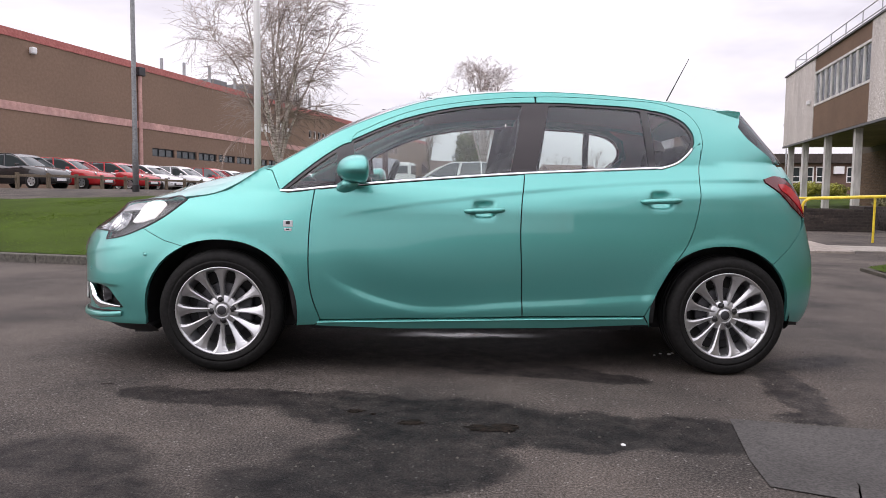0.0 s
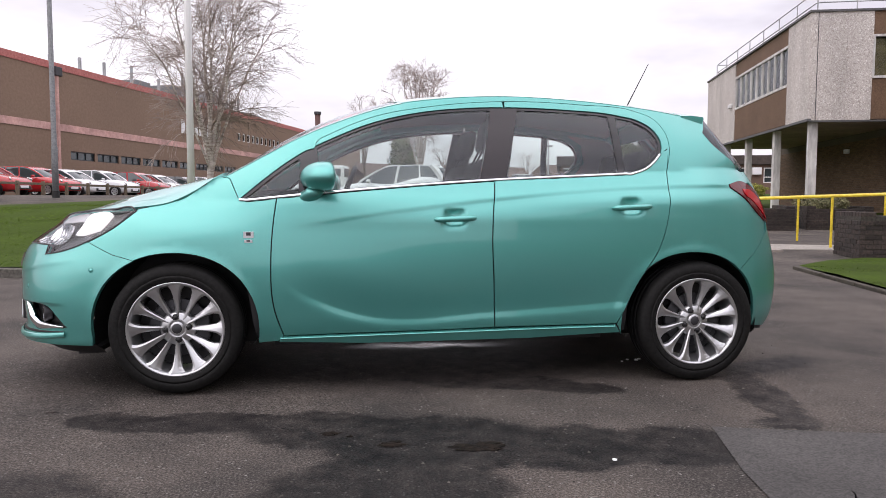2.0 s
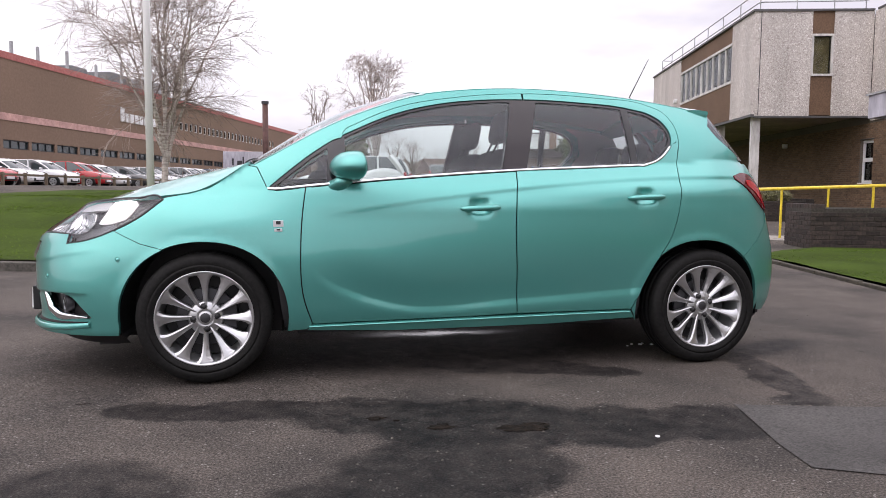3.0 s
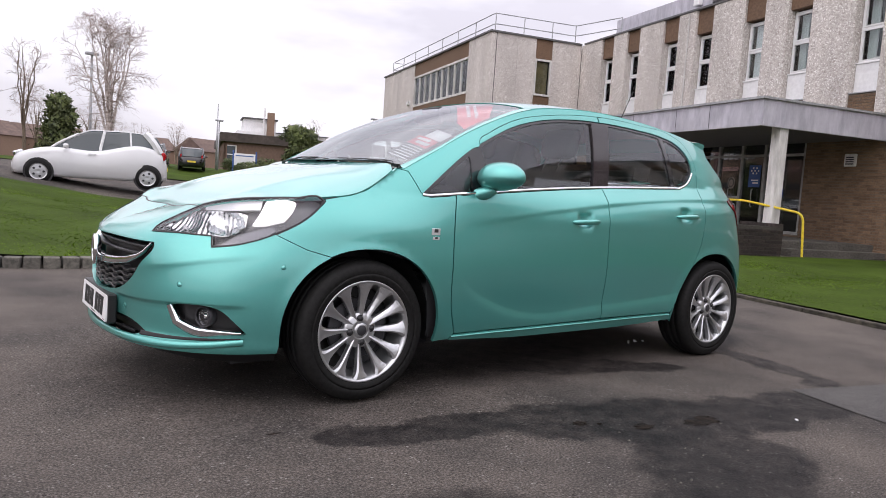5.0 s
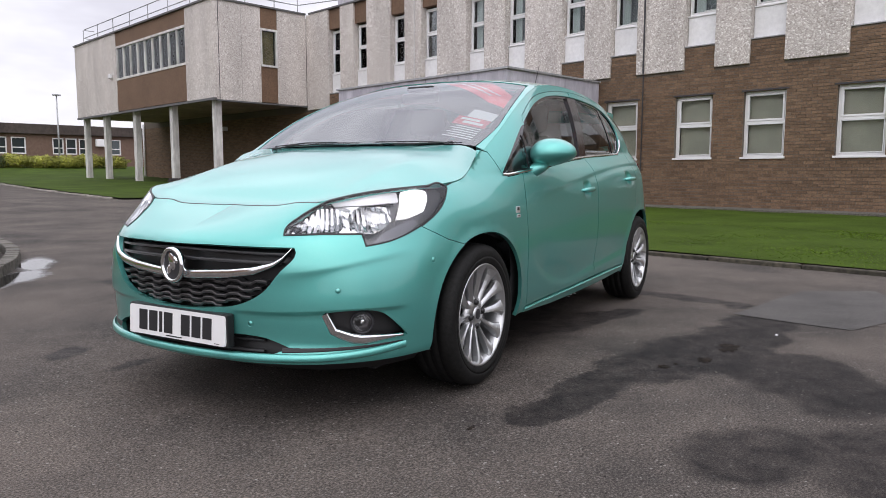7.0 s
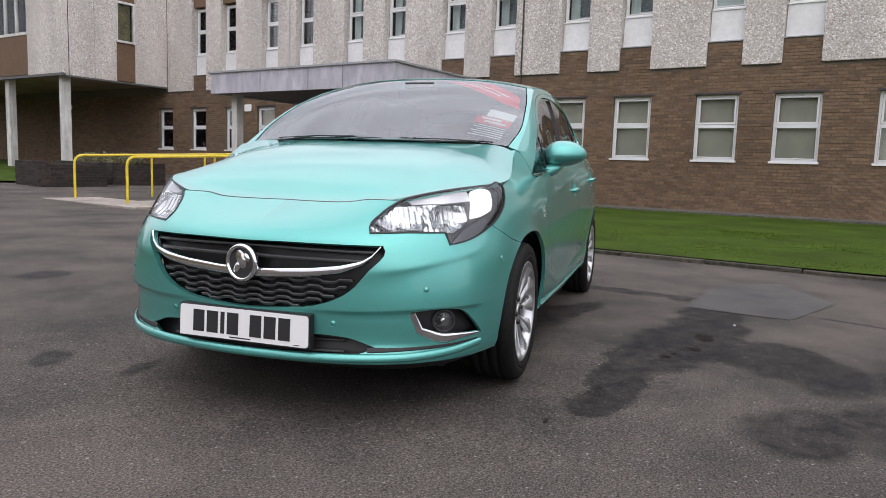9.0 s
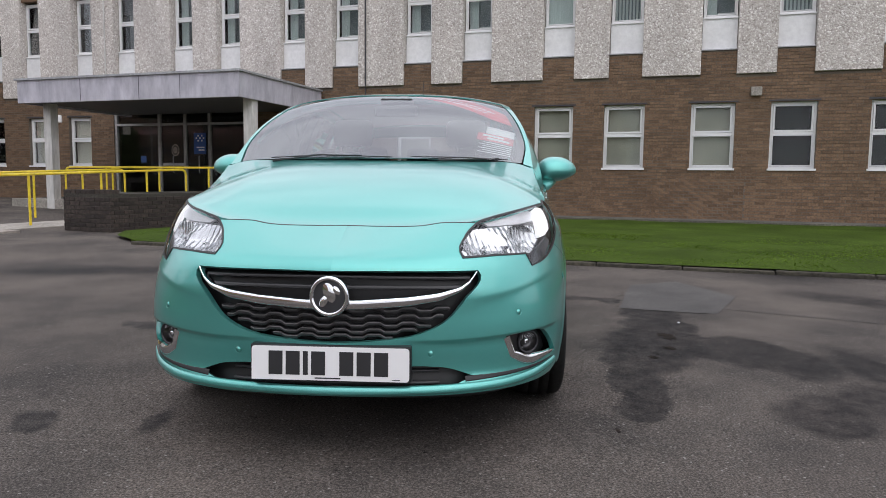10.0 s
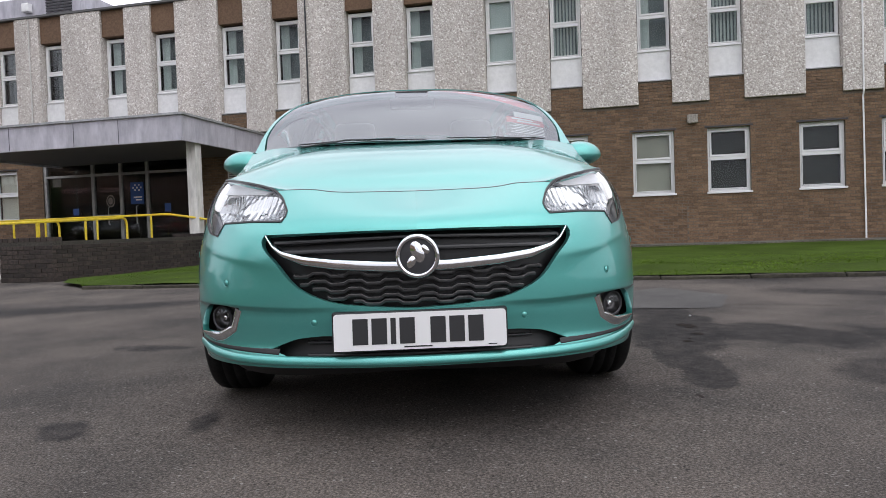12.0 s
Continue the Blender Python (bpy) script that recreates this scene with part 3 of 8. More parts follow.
def tufts(outline, count, height, seed, size=0.06, m=YARD):
    """Short blades that rough up a lawn."""
    rnd = random.Random(seed)
    xs, ys = [p[0] for p in outline], [p[1] for p in outline]
    vs, fs, made = [], [], 0
    while made < count:
        u, v = rnd.uniform(min(xs), max(xs)), rnd.uniform(min(ys), max(ys))
        if not inside((u, v), outline):
            continue
        made += 1
        z, t, i = on_ground(m, u, v, height)[2], rnd.uniform(0, 6.28), len(vs)
        h, w, lean = size * rnd.uniform(0.5, 1.3), 0.012 * rnd.uniform(0.7, 1.6), rnd.uniform(0.0, 0.05)
        c, s = math.cos(t), math.sin(t)
        for a, b, d in ((-w, 0, 0), (w, 0, 0), (0, h, lean)):
            vs.append(tuple(m @ Vector((u + a * c - d * s, v + a * s + d * c, z + b - 0.004))))
        fs.append((i, i + 1, i + 2))
    return vs, fs


def kerb_line(name, line, label, length=0.9, width=0.12, height=0.11, m=YARD, mat=KERB):
    """Kerb stones end to end along a line in the plan, each a part."""
    t = thing(name, label, "kerb", kind="structure")
    for a, b in zip(line, line[1:]):
        a, b = Vector(a), Vector(b)
        k = max(1, round((b - a).length / length))
        for i in range(k):
            p, q = a.lerp(b, i / k), a.lerp(b, (i + 1) / k)
            d = q - p
            bm = boxes((0.006, d.length - 0.006, 0, width, -0.15, height), bevel=0.012)
            bm.transform(m @ Matrix.Translation((p.x, p.y, on_ground(m, p.x, p.y)[2] + random.uniform(-0.006, 0.006))) @ Matrix.Rotation(math.atan2(d.y, d.x), 4, "Z"))
            part("kerbstone", bm, mat, t)
    return t


OFFICE_LAWN = [(-40, 10.13), (1.9, 10.13), (2.9, 9.4), (3.4, 8.7), (3.5, 0.9), (-40, 0.9)]
lawn("lawn", OFFICE_LAWN, 0.05, "short damp green lawn in front of the office wall", 0.6, PLAN)
kerb_line("kerb", [(-40, 10.15), (-12, 10.15)], "low mossy edging along the office lawn", 2.0, 0.07, 0.040, PLAN, EDGING)
kerb_line("kerb", [(-12, 10.15), (1.9, 10.15)], "low mossy edging along the office lawn", 0.9, 0.07, 0.040, PLAN, EDGING)
ISLAND = rounded_plan([(-1.15, 46), (-1.2, 22), (-1.2, 17.15), (-0.75, 16.42), (0.15, 16.03), (1.2, 15.76), (2.5, 15.66), (9.2, 15.75), (9.6, 24), (9.6, 25.5), (4.5, 26.5), (4.5, 46)], 0.5)
lawn("lawn", ISLAND, 0.10, "green grass island on a low bank with a kerb", 0.6)
edge = rounded_plan([(-1.2, 46), (-1.27, 22), (-1.27, 17.12), (-0.80, 16.35), (0.12, 15.95), (1.2, 15.68), (2.5, 15.58), (9.3, 15.67)], 0.5, 6)
kerb_line("kerb", edge[::-1], "worn dark kerb round the grass island", 0.9, 0.13, 0.10)
WING_LAWN = rounded_plan([(13.2, 10.4), (20, 10.8), (28.4, 10.8), (33.0, 10.75), (36.0, 11.2), (36.9, 14.5), (36.4, 18.0), (42, 26), (60, 40), (80, 40), (80, -2), (20.6, -2), (20.6, 4.8), (12.9, 7.4), (13.2, 10.4)], 0.8)
lawn("lawn", WING_LAWN, 0.05, "green lawn round the overhanging wing", 0.9)
kerb_line("kerb", [(13.6, 10.5), (17, 10.72), (20, 10.88), (28.4, 10.88), (32.6, 10.84)], "pale worn edging stones along the wing lawn", 0.9, 0.09, 0.05, YARD, CONCRETE)
# a dark strip of path along the wall's foot
bm = boxes((-40, 3.4, 0.03, 0.9, -0.1, 0.085))
bm.transform(PLAN)
tagged(part("path", bm, KERB), "dark paved strip along the foot of the wall", "path", kind="structure")
# tarmac patch beside the car
bm = bmesh.new()
patch = [(0.97, -1.53), (1.30, -1.62), (1.72, -1.72), (2.2, -1.86), (2.5, -2.35), (1.62, -2.62), (1.15, -2.38), (0.80, -2.2), (0.84, -1.98)]
bm.faces.new([bm.verts.new((x, y, 0.004)) for x, y in patch][::-1])
tagged(part("tarmac_patch", bm, TARMAC_PATCH), "squared repair patch of smoother grey tarmac", "patch", kind="structure")
# fine white stones under and beside the car
for i, (x, y, r) in enumerate(((0.447, -1.83, 0.010), (1.10, -0.34, 0.010), (1.14, -0.36, 0.013), (1.17, -0.33, 0.009), (1.21, -0.37, 0.011), (1.05, -0.38, 0.008), (-2.35, -1.5, 0.012), (-2.9, -0.6, 0.014))):
    bm = bmesh.new()
    bmesh.ops.create_icosphere(bm, subdivisions=1, radius=r)
    for w in bm.verts:
        w.co *= 1 + 0.4 * noise.noise(w.co * 60 + Vector((i, 0, 0)))
        w.co.z *= 0.5
    bm.transform(Matrix.Translation((x, y, r * 0.35)))
    tagged(part("stone", bm, WHITE_PAINT if i < 6 else KERB), "small loose stone lying on the tarmac", "stone")


# bare soil strip along the foot of the wall
vs, fs = [], []
for k in range(69):
    u = -30 + 0.5 * k
    for v in (0.0, 0.62 + 0.06 * math.sin(1.7 * u) + 0.04 * math.sin(5.1 * u)):
        vs.append(on_ground(PLAN, u, v, 0.062))
    if k:
        fs.append((2 * k - 2, 2 * k - 1, 2 * k + 1, 2 * k))
tagged(linked("border", mesh_of("border", vs, fs), SOIL), "bare dark soil strip along the brick wall", "soil", kind="structure")

# ---- the office: brick below, pebbledash piers above ----
office = thing("office_building", "two storey office of brown brick below and pebbledash piers above", "building", PLAN)
LOWER = [(3.08 - 3.82 * k, 4.06 - 3.82 * k) for k in range(6)] + [(1.01 - 3.82 * k, 2.00 - 3.82 * k) for k in range(6)] + [(18.28, 19.16), (16.28, 17.16), (14.3, 15.2), (12.6, 13.5)]
UPPER = sorted(x for k in range(-7, 5) for x in (1.79 + 3.80 * k, 0.134 + 3.80 * k))
UPPER = [u for u in UPPER if -27 < u < 18]
Z_SILL, Z_HEAD, Z_TEETH, Z_WHITE, Z_WB, Z_WT, Z_TOP = 1.31, 2.86, 3.52, 4.11, 4.87, 6.57, 7.42
ENTRANCE = (6.7, 11.68, 0.40, 3.02)
holes = [(a, b, Z_SILL, Z_HEAD) for a, b in LOWER] + [ENTRANCE]
part("brick_wall", holed_wall(bmesh.new(), -30, 35.4, -0.4, 4.08, 0.0, -0.3, holes), MORTAR, office, "mortar backing of the brick wall")
WIDTH = 0.80
for k, (a, b) in enumerate(zip([-30] + [u for u in UPPER], [u - WIDTH for u in UPPER] + [18.5])):
    bm = boxes((a, b, -0.3, 0.07, Z_TEETH, Z_TOP - 0.03), bevel=0.012)
    part("concrete_panel", bm, PEBBLE, office)


def sash(parent, u0, u1, z0, z1, v, transom, mat_frame=UPVC, bar=0.055, back=BLIND, deep=0.15, name="window"):
    """A window: outer frame with a transom, two casements with their panes, and a sheet behind the glass: a blind, a
    curtain or a painted dim room.
    """
    bm = boxes((u0, u0 + bar, v - 0.07, v, z0, z1), (u1 - bar, u1, v - 0.07, v, z0, z1), (u0 + bar, u1 - bar, v - 0.07, v, z0, z0 + bar),
               (u0 + bar, u1 - bar, v - 0.07, v, z1 - bar, z1), (u0 + bar, u1 - bar, v - 0.07, v, transom - 0.03, transom + 0.03), bevel=0.006)
    frame_ = part(name, bm, mat_frame, parent)
    for a, b, w in ((z0 + bar, transom - 0.03, 0.022), (transom + 0.03, z1 - bar, 0.045)):
        c, d = u0 + bar + 0.004, u1 - bar - 0.004
        a, b = a + 0.004, b - 0.004
        leaf = part("casement", boxes((c, c + w, v - 0.06, v + 0.012, a, b), (d - w, d, v - 0.06, v + 0.012, a, b), (c + w, d - w, v - 0.06, v + 0.012, a, a + w), (c + w, d - w, v - 0.06, v + 0.012, b - w, b), bevel=0.004), mat_frame, frame_)
        part("pane", boxes((c + w, d - w, v - 0.036, v - 0.03, a + w, b - w)), PANE, frame_).visible_shadow = False
    # with a room colour this sheet is no blind: it paints the dim room
    part("blind", boxes((u0 + bar, u1 - bar, v - deep - 0.01, v - deep, z0 + bar, z1 - bar)), back, frame_)
    return frame_


for i, (a, b) in enumerate(LOWER):
    back = BLIND if a > 12 else ROOM_SHADE if i in (3, 4, 9, 10) or -11 < a < -7.4 else OLIVE_BLIND
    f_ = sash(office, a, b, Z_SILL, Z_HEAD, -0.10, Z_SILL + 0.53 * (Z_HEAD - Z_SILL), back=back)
    part("window_sill", boxes((a - 0.03, b + 0.03, -0.10, 0.045, Z_SILL - 0.05, Z_SILL), bevel=0.008), UPVC, f_)
    # added dark strip that paints the shadow line over the window head
    part("head_shadow", boxes((a - 0.06, b + 0.06, -0.09, 0.012, Z_HEAD + 0.004, Z_HEAD + 0.045), bevel=0.004), DARK_METAL, office, "dark strip painting the shadow line over the window")
for i, u in enumerate(UPPER):
    a, b, v = u - WIDTH + 0.02, u - 0.02, -0.18
    look_ = 3 if u > 9.5 else 0 if u > -1 else (1, 2, 1, 1, 1, 0)[i % 6]
    f_ = sash(office, a, b, Z_WB, Z_WT, v, Z_WB + 0.50 * (Z_WT - Z_WB), back=(TEAL_ROOM, TEAL_ROOM, PALE_CURTAIN, GREY_ROOM)[look_], bar=0.05, deep=0.42 if look_ != 2 else 0.12)
    if look_ == 0:
        part("curtain", boxes((b - 0.30, b - 0.05, v - 0.26, v - 0.22, Z_WB + 0.05, Z_WT - 0.05), bevel=0.012), PALE_CURTAIN, f_, "pale curtain drawn aside")
        part("inner_sill", boxes((a + 0.05, b - 0.32, v - 0.30, v - 0.10, Z_WB + 0.06, Z_WB + 0.13)), WHITE_PAINT, f_)
    elif look_ == 1:
        for k in range(8):
            x = a + 0.09 + (b - a - 0.18) * k / 7
            part("louvre", boxes((x - 0.026, x + 0.022, v - 0.20, v - 0.195, Z_WB + 0.06, Z_WT - 0.06)), PALE_CURTAIN, f_)
    part("white_panel", boxes((u - WIDTH + 0.01, u - 0.01, -0.25, -0.13, Z_WHITE, Z_WB - 0.035), bevel=0.006), WHITE_PAINT, office)
    part("window_sill", boxes((u - WIDTH + 0.005, u - 0.005, -0.25, -0.10, Z_WB - 0.035, Z_WB), bevel=0.006), UPVC, f_)
    part("flashing", boxes((u - WIDTH + 0.002, u - 0.002, -0.25, 0.03, Z_WHITE - 0.028, Z_WHITE), bevel=0.004), GALVANISED, office)
    part("brown_panel", boxes((u - WIDTH, u, -0.25, -0.02, Z_WT + 0.05, Z_TOP - 0.03), bevel=0.006), BROWN_PANEL, office)
part("parapet_capping", boxes((-30, 18.3, -0.35, 0.10, Z_TOP - 0.03, Z_TOP + 0.04), bevel=0.01), CAPPING, office)
part("roof", boxes((-30, 35.1, -14, -0.2, Z_TOP - 0.35, Z_TOP - 0.1)), ROOF_FELT, office)
part("back_wall", boxes((-30, 35.4, -14.3, -14, -0.4, Z_TOP), (-30.3, -30, -14.3, -0.2, -0.4, Z_TOP), (35.1, 35.4, -14, -0.302, -0.4, Z_TOP)), FAR_BRICK, office)
part("downpipe", tube([(35.3, 0.09, 0.3), (35.3, 0.09, 3.7)], 0.06, 10), WHITE_PAINT, office, "white rainwater pipe", True)
# near-black colour stands in for the unlit inside
part("inner_floor", boxes((-30, 35.1, -14, -0.3, 3.2, 3.4), (-30, 35.1, -4, -3.9, 0, Z_TOP - 0.4)), ROOM_SHADE, office)
# plant room box and rooftop unit
part("plant_room", boxes((11.0, 18.0, -4.5, -1.2, Z_TOP - 0.1, Z_TOP + 1.1), bevel=0.02), GREY_PAINT, office)
part("vent_grille", boxes(*[(11.35, 12.3, -1.2, -1.16, Z_TOP + 0.48 + 0.09 * k, Z_TOP + 0.53 + 0.09 * k) for k in range(6)]), DARK_METAL, office)
part("rooftop_unit", boxes((12.82, 13.09, -1.20, -1.0, Z_TOP + 0.60, Z_TOP + 0.88), bevel=0.03), WHITE_PAINT, office)
# downpipes and fittings
part("downpipe", tube([(-10.84, 0.05, 0.0), (-10.82, 0.05, 3.36), (-10.82, 0.10, 3.48), (-10.82, 0.10, 7.3)], 0.02), UPVC, office, "white plastic downpipe")
part("downpipe", tube([(2.90, 0.10, 3.54), (2.90, 0.10, 7.3)], 0.022), DARK_METAL, office, "thin dark metal downpipe")
part("downpipe", tube([(2.92, 0.045, 0.0), (2.92, 0.045, 3.54)], 0.016), DARK_METAL, office, "thin dark metal conduit")
part("downpipe", tube([(11.84, 0.10, 3.6), (11.84, 0.10, 7.3)], 0.02), COLUMN_PAINT, office, "thin pale downpipe")
part("wall_light", boxes((-7.18, -6.94, 0.0, 0.13, 2.99, 3.20), bevel=0.02), CONCRETE, office, "square beige bulkhead light")
part("wall_vent", boxes((13.76, 14.10, 0.0, 0.06, 2.70, 2.95), bevel=0.02), UPVC, office)
part("wall_vent", boxes((5.13, 5.47, 0.0, 0.05, 2.25, 2.57), bevel=0.02), COLUMN_PAINT, office)
part("vent_grille", boxes(*[(5.19, 5.41, 0.05, 0.058, 2.30 + 0.055 * k, 2.33 + 0.055 * k) for k in range(4)]), DARK_METAL, office)

# ---- entrance glazing ----
DOOR_FRAME = speckled("grey_door_frame", (0.26, 0.255, 0.25), (0.40, 0.395, 0.385), 8, 0.5, 0.05, 0.002, 1.5, 0.1)
E0, E1, EZ0, EZ1 = ENTRANCE
entrance = part("entrance_door", boxes((E0, E1, -0.12, -0.03, EZ1 - 0.09, EZ1), bevel=0.006), DOOR_FRAME, office, "grey framed glazed entrance doors")
bars = (E0, 8.09, 8.98, 9.93, E1 - 0.09)
for u in bars:
    part("mullion", boxes((u, u + 0.09, -0.12, -0.03, EZ0, EZ1 - 0.092), bevel=0.006), DOOR_FRAME, entrance)
for z0, z1 in ((2.56, 2.63), (EZ0, EZ0 + 0.08)):
    part("transom", boxes((E0 + 0.003, E1 - 0.003, -0.115, -0.035, z0, z1), bevel=0.006), DOOR_FRAME, entrance)
for a, b in zip(bars, bars[1:]):
    part("pane", boxes((a + 0.09, b, -0.09, -0.08, EZ0 + 0.08, 2.56)), PANE, entrance).visible_shadow = False
    part("pane", boxes((a + 0.09, b, -0.09, -0.08, 2.63, EZ1 - 0.09)), PANE, entrance).visible_shadow = False
for a in (8.47, 9.42):
    part("door_handle", tube([(a, -0.02, 1.1), (a, 0.03, 1.12), (a, 0.03, 1.6), (a, -0.02, 1.62)], 0.014, 6), GALVANISED, entrance)
part("push_plate", boxes((9.06, 9.9, -0.075, -0.06, 1.32, 1.40), bevel=0.004), DOOR_FRAME, entrance)
for a, b, c, d, mat in ((8.28, 8.72, 1.68, 2.32, BLUE_PRINT), (10.52, 10.72, 1.42, 1.62, BLUE_PRINT), (7.40, 7.60, 1.42, 1.66, BLUE_PRINT), (11.1, 11.4, 2.3, 2.55, KERB)):
    part("notice", boxes((a, b, -0.075, -0.07, c, d)), mat, entrance, "printed notice on the door glass")
for i in range(5):
    for j in range(3):
        if (i + j) % 2:
            part("mark", boxes((8.34 + 0.065 * i, 8.39 + 0.065 * i, -0.069, -0.066, 2.06 + 0.075 * j, 2.11 + 0.075 * j)), WHITE_PRINT, entrance)
for b, c in ((8.62, 1.86), (8.55, 1.78)):
    part("mark", boxes((8.34, b, -0.069, -0.066, c, c + 0.04)), WHITE_PRINT, entrance)
ring_ = Matrix.Translation((9.41, -0.074, 1.80)) @ Matrix.Rotation(radians(-90), 4, "X")
for k, (r_, mat) in enumerate(((0.17, PALE_SLAB), (0.135, KERB), (0.09, PALE_SLAB))):
    bm = bmesh.new()
    bmesh.ops.create_cone(bm, cap_ends=True, segments=28, radius1=r_, radius2=r_, depth=0.004)
    bm.transform(Matrix.Translation((0, 0.003 * k, 0)) @ ring_ @ Matrix.Diagonal((0.85, 1.1, 1, 1)))
    part("crest", bm, mat, entrance, "oval crest on the door glass")
# the lobby's dimness is put into its near-black colour
part("lobby", boxes((6.3, 12.1, -3.2, -3.1, 0, 3.1), (6.3, 12.1, -3.2, -0.3, 0.2, 0.39)), ROOM_SHADE, office)

# ---- canopy over the entrance ----
canopy = thing("entrance_canopy", "flat entrance canopy with a stained grey fascia on white posts", "canopy", PLAN)
CU0, CU1, CV = 4.27, 10.98, 4.05
for b in ((CU0, CU1, CV - 0.08, CV, 2.83, 3.41), (CU0, CU0 + 0.08, 0.07, CV - 0.082, 2.83, 3.41), (CU1 - 0.08, CU1, 0.07, CV - 0.082, 2.83, 3.41)):
    part("fascia", boxes(b, bevel=0.008), GREY_PAINT, canopy, "stained lilac-grey fascia board")
part("deck", boxes((CU0 + 0.08, CU1 - 0.08, 0.07, CV - 0.08, 2.89, 3.35)), CAPPING, canopy)
part("trim", boxes((CU0 - 0.05, CU1 + 0.05, CV - 0.04, CV + 0.05, 3.41, 3.46), (CU0 - 0.05, CU0 + 0.04, 0.07, CV - 0.04, 3.41, 3.46), (CU1 - 0.04, CU1 + 0.05, 0.07, CV - 0.04, 3.41, 3.46)), GALVANISED, canopy)
for u in (4.36, 10.60):
    part("post", boxes((u, u + 0.25, 3.15, 3.40, 0.0, 2.89), bevel=0.012), COLUMN_PAINT, canopy)
for u in (5.9, 7.1, 8.9):
    part("joint", boxes((u, u + 0.012, CV - 0.002, CV + 0.004, 2.85, 3.39)), DARK_METAL, canopy)

# ---- wing on columns: its end wall runs back to the office front at a slant ----
WU0, WU1, WV, WZ = 18.5, 33.5, 4.25, 3.72
wing = thing("office_wing", "pebbledash upper wing overhanging on slim white columns", "building", PLAN)
WIN_A, WIN_B, WB, WT = 20.78, 28.0, 5.20, 6.76


for a, b in ((WU0 + 0.252, WIN_A), (WIN_B, WU1)):
    part("concrete_panel", boxes((a, b, WV - 0.25, WV, WZ, Z_TOP), bevel=0.01), PEBBLE, wing)
part("brown_panel", boxes((WIN_A, WIN_B, WV - 0.25, WV - 0.03, WZ + 0.06, WB), bevel=0.006), BROWN_PANEL, wing)
part("brown_panel", boxes((WIN_A, WIN_B, WV - 0.25, WV - 0.03, WT, Z_TOP - 0.03), bevel=0.006), BROWN_PANEL, wing)
STEP = (WIN_B - WIN_A - 0.07) / 9
strip = part("window", boxes((WIN_A, WIN_B, WV - 0.12, WV - 0.01, WB, WB + 0.1), (WIN_A, WIN_B, WV - 0.12, WV - 0.01, WT - 0.1, WT), *[(WIN_A + STEP * k, WIN_A + 0.07 + STEP * k, WV - 0.12, WV - 0.02, WB + 0.1, WT - 0.1) for k in range(10)], bevel=0.006), COLUMN_PAINT, wing, "long strip window with grey blinds")
for k in range(9):
    a = WIN_A + 0.07 + STEP * k
    part("pane", boxes((a, a + STEP - 0.07, WV - 0.09, WV - 0.08, WB + 0.1, WT - 0.1)), PANE, strip).visible_shadow = False
    part("blind", boxes((a + 0.05, a + STEP - 0.12, WV - 0.3, WV - 0.29, WB + 0.1, WT - 0.1)), (GREY_PAINT, BLIND, GREY_ROOM)[(k * 5 + 1) % 3], strip)
# its end wall runs straight back to the office front
RW0, RW1, RZ0, RZ1 = 1.45, 2.21, 5.11, 6.60
for a, b in ((0.08, RW0), (RW1, 3.058), (3.062, 4.0), (4.02, WV)):
    part("concrete_panel", boxes((WU0, WU0 + 0.25, a, b, WZ - 0.03, Z_TOP), bevel=0.01), PEBBLE, wing)
part("brown_panel", boxes((WU0 + 0.03, WU0 + 0.2, RW0, RW1, WZ, RZ0), bevel=0.006), BROWN_PANEL, wing)
part("brown_panel", boxes((WU0 + 0.03, WU0 + 0.2, RW0, RW1, RZ1, Z_TOP - 0.03), bevel=0.006), BROWN_PANEL, wing)
w = part("window", boxes((WU0, WU0 + 0.1, RW0, RW0 + 0.07, RZ0, RZ1), (WU0, WU0 + 0.1, RW1 - 0.07, RW1, RZ0, RZ1), (WU0 - 0.03, WU0 + 0.1, RW0, RW1, RZ0, RZ0 + 0.08), (WU0, WU0 + 0.1, RW0 + 0.07, RW1 - 0.07, RZ1 - 0.08, RZ1), bevel=0.006), COLUMN_PAINT, wing)
part("pane", boxes((WU0 + 0.06, WU0 + 0.07, RW0 + 0.07, RW1 - 0.07, RZ0 + 0.08, RZ1 - 0.08)), PANE, w).visible_shadow = False
part("blind", boxes((WU0 + 0.2, WU0 + 0.21, RW0 + 0.07, RW1 - 0.07, RZ0 + 0.08, RZ1 - 0.08)), speckled("brown_blind", (0.14, 0.12, 0.06), (0.24, 0.2, 0.1), 4, 0.9, 0), w)
part("parapet_capping", boxes((WU0 - 0.06, WU1 + 0.06, WV - 0.25, WV + 0.06, Z_TOP - 0.03, Z_TOP + 0.04)), CAPPING, wing)
part("parapet_capping", boxes((WU0 - 0.06, WU0 + 0.25, 0.11, WV - 0.252, Z_TOP - 0.03, Z_TOP + 0.038)), CAPPING, wing)
part("soffit", boxes((WU0 + 0.252, WU1, 0.08, WV - 0.252, WZ + 0.01, WZ + 0.2)), SOFFIT, wing)
part("slab_edge", boxes((WU0 - 0.03, WU1, WV - 0.1, WV + 0.03, WZ - 0.06, WZ + 0.03)), CAPPING, wing)
part("slab_edge", boxes((WU0 - 0.03, WU0 + 0.1, 0.02, WV - 0.102, WZ - 0.09, WZ - 0.032)), CAPPING, wing)
part("roof", boxes((WU0 + 0.25, WU1, -0.2, WV - 0.2, Z_TOP - 0.35, Z_TOP - 0.1)), ROOF_FELT, wing)
part("joint", boxes((WU0 - 0.004, WU0 + 0.1, 4.002, 4.018, WZ, Z_TOP)), DARK_METAL, wing)
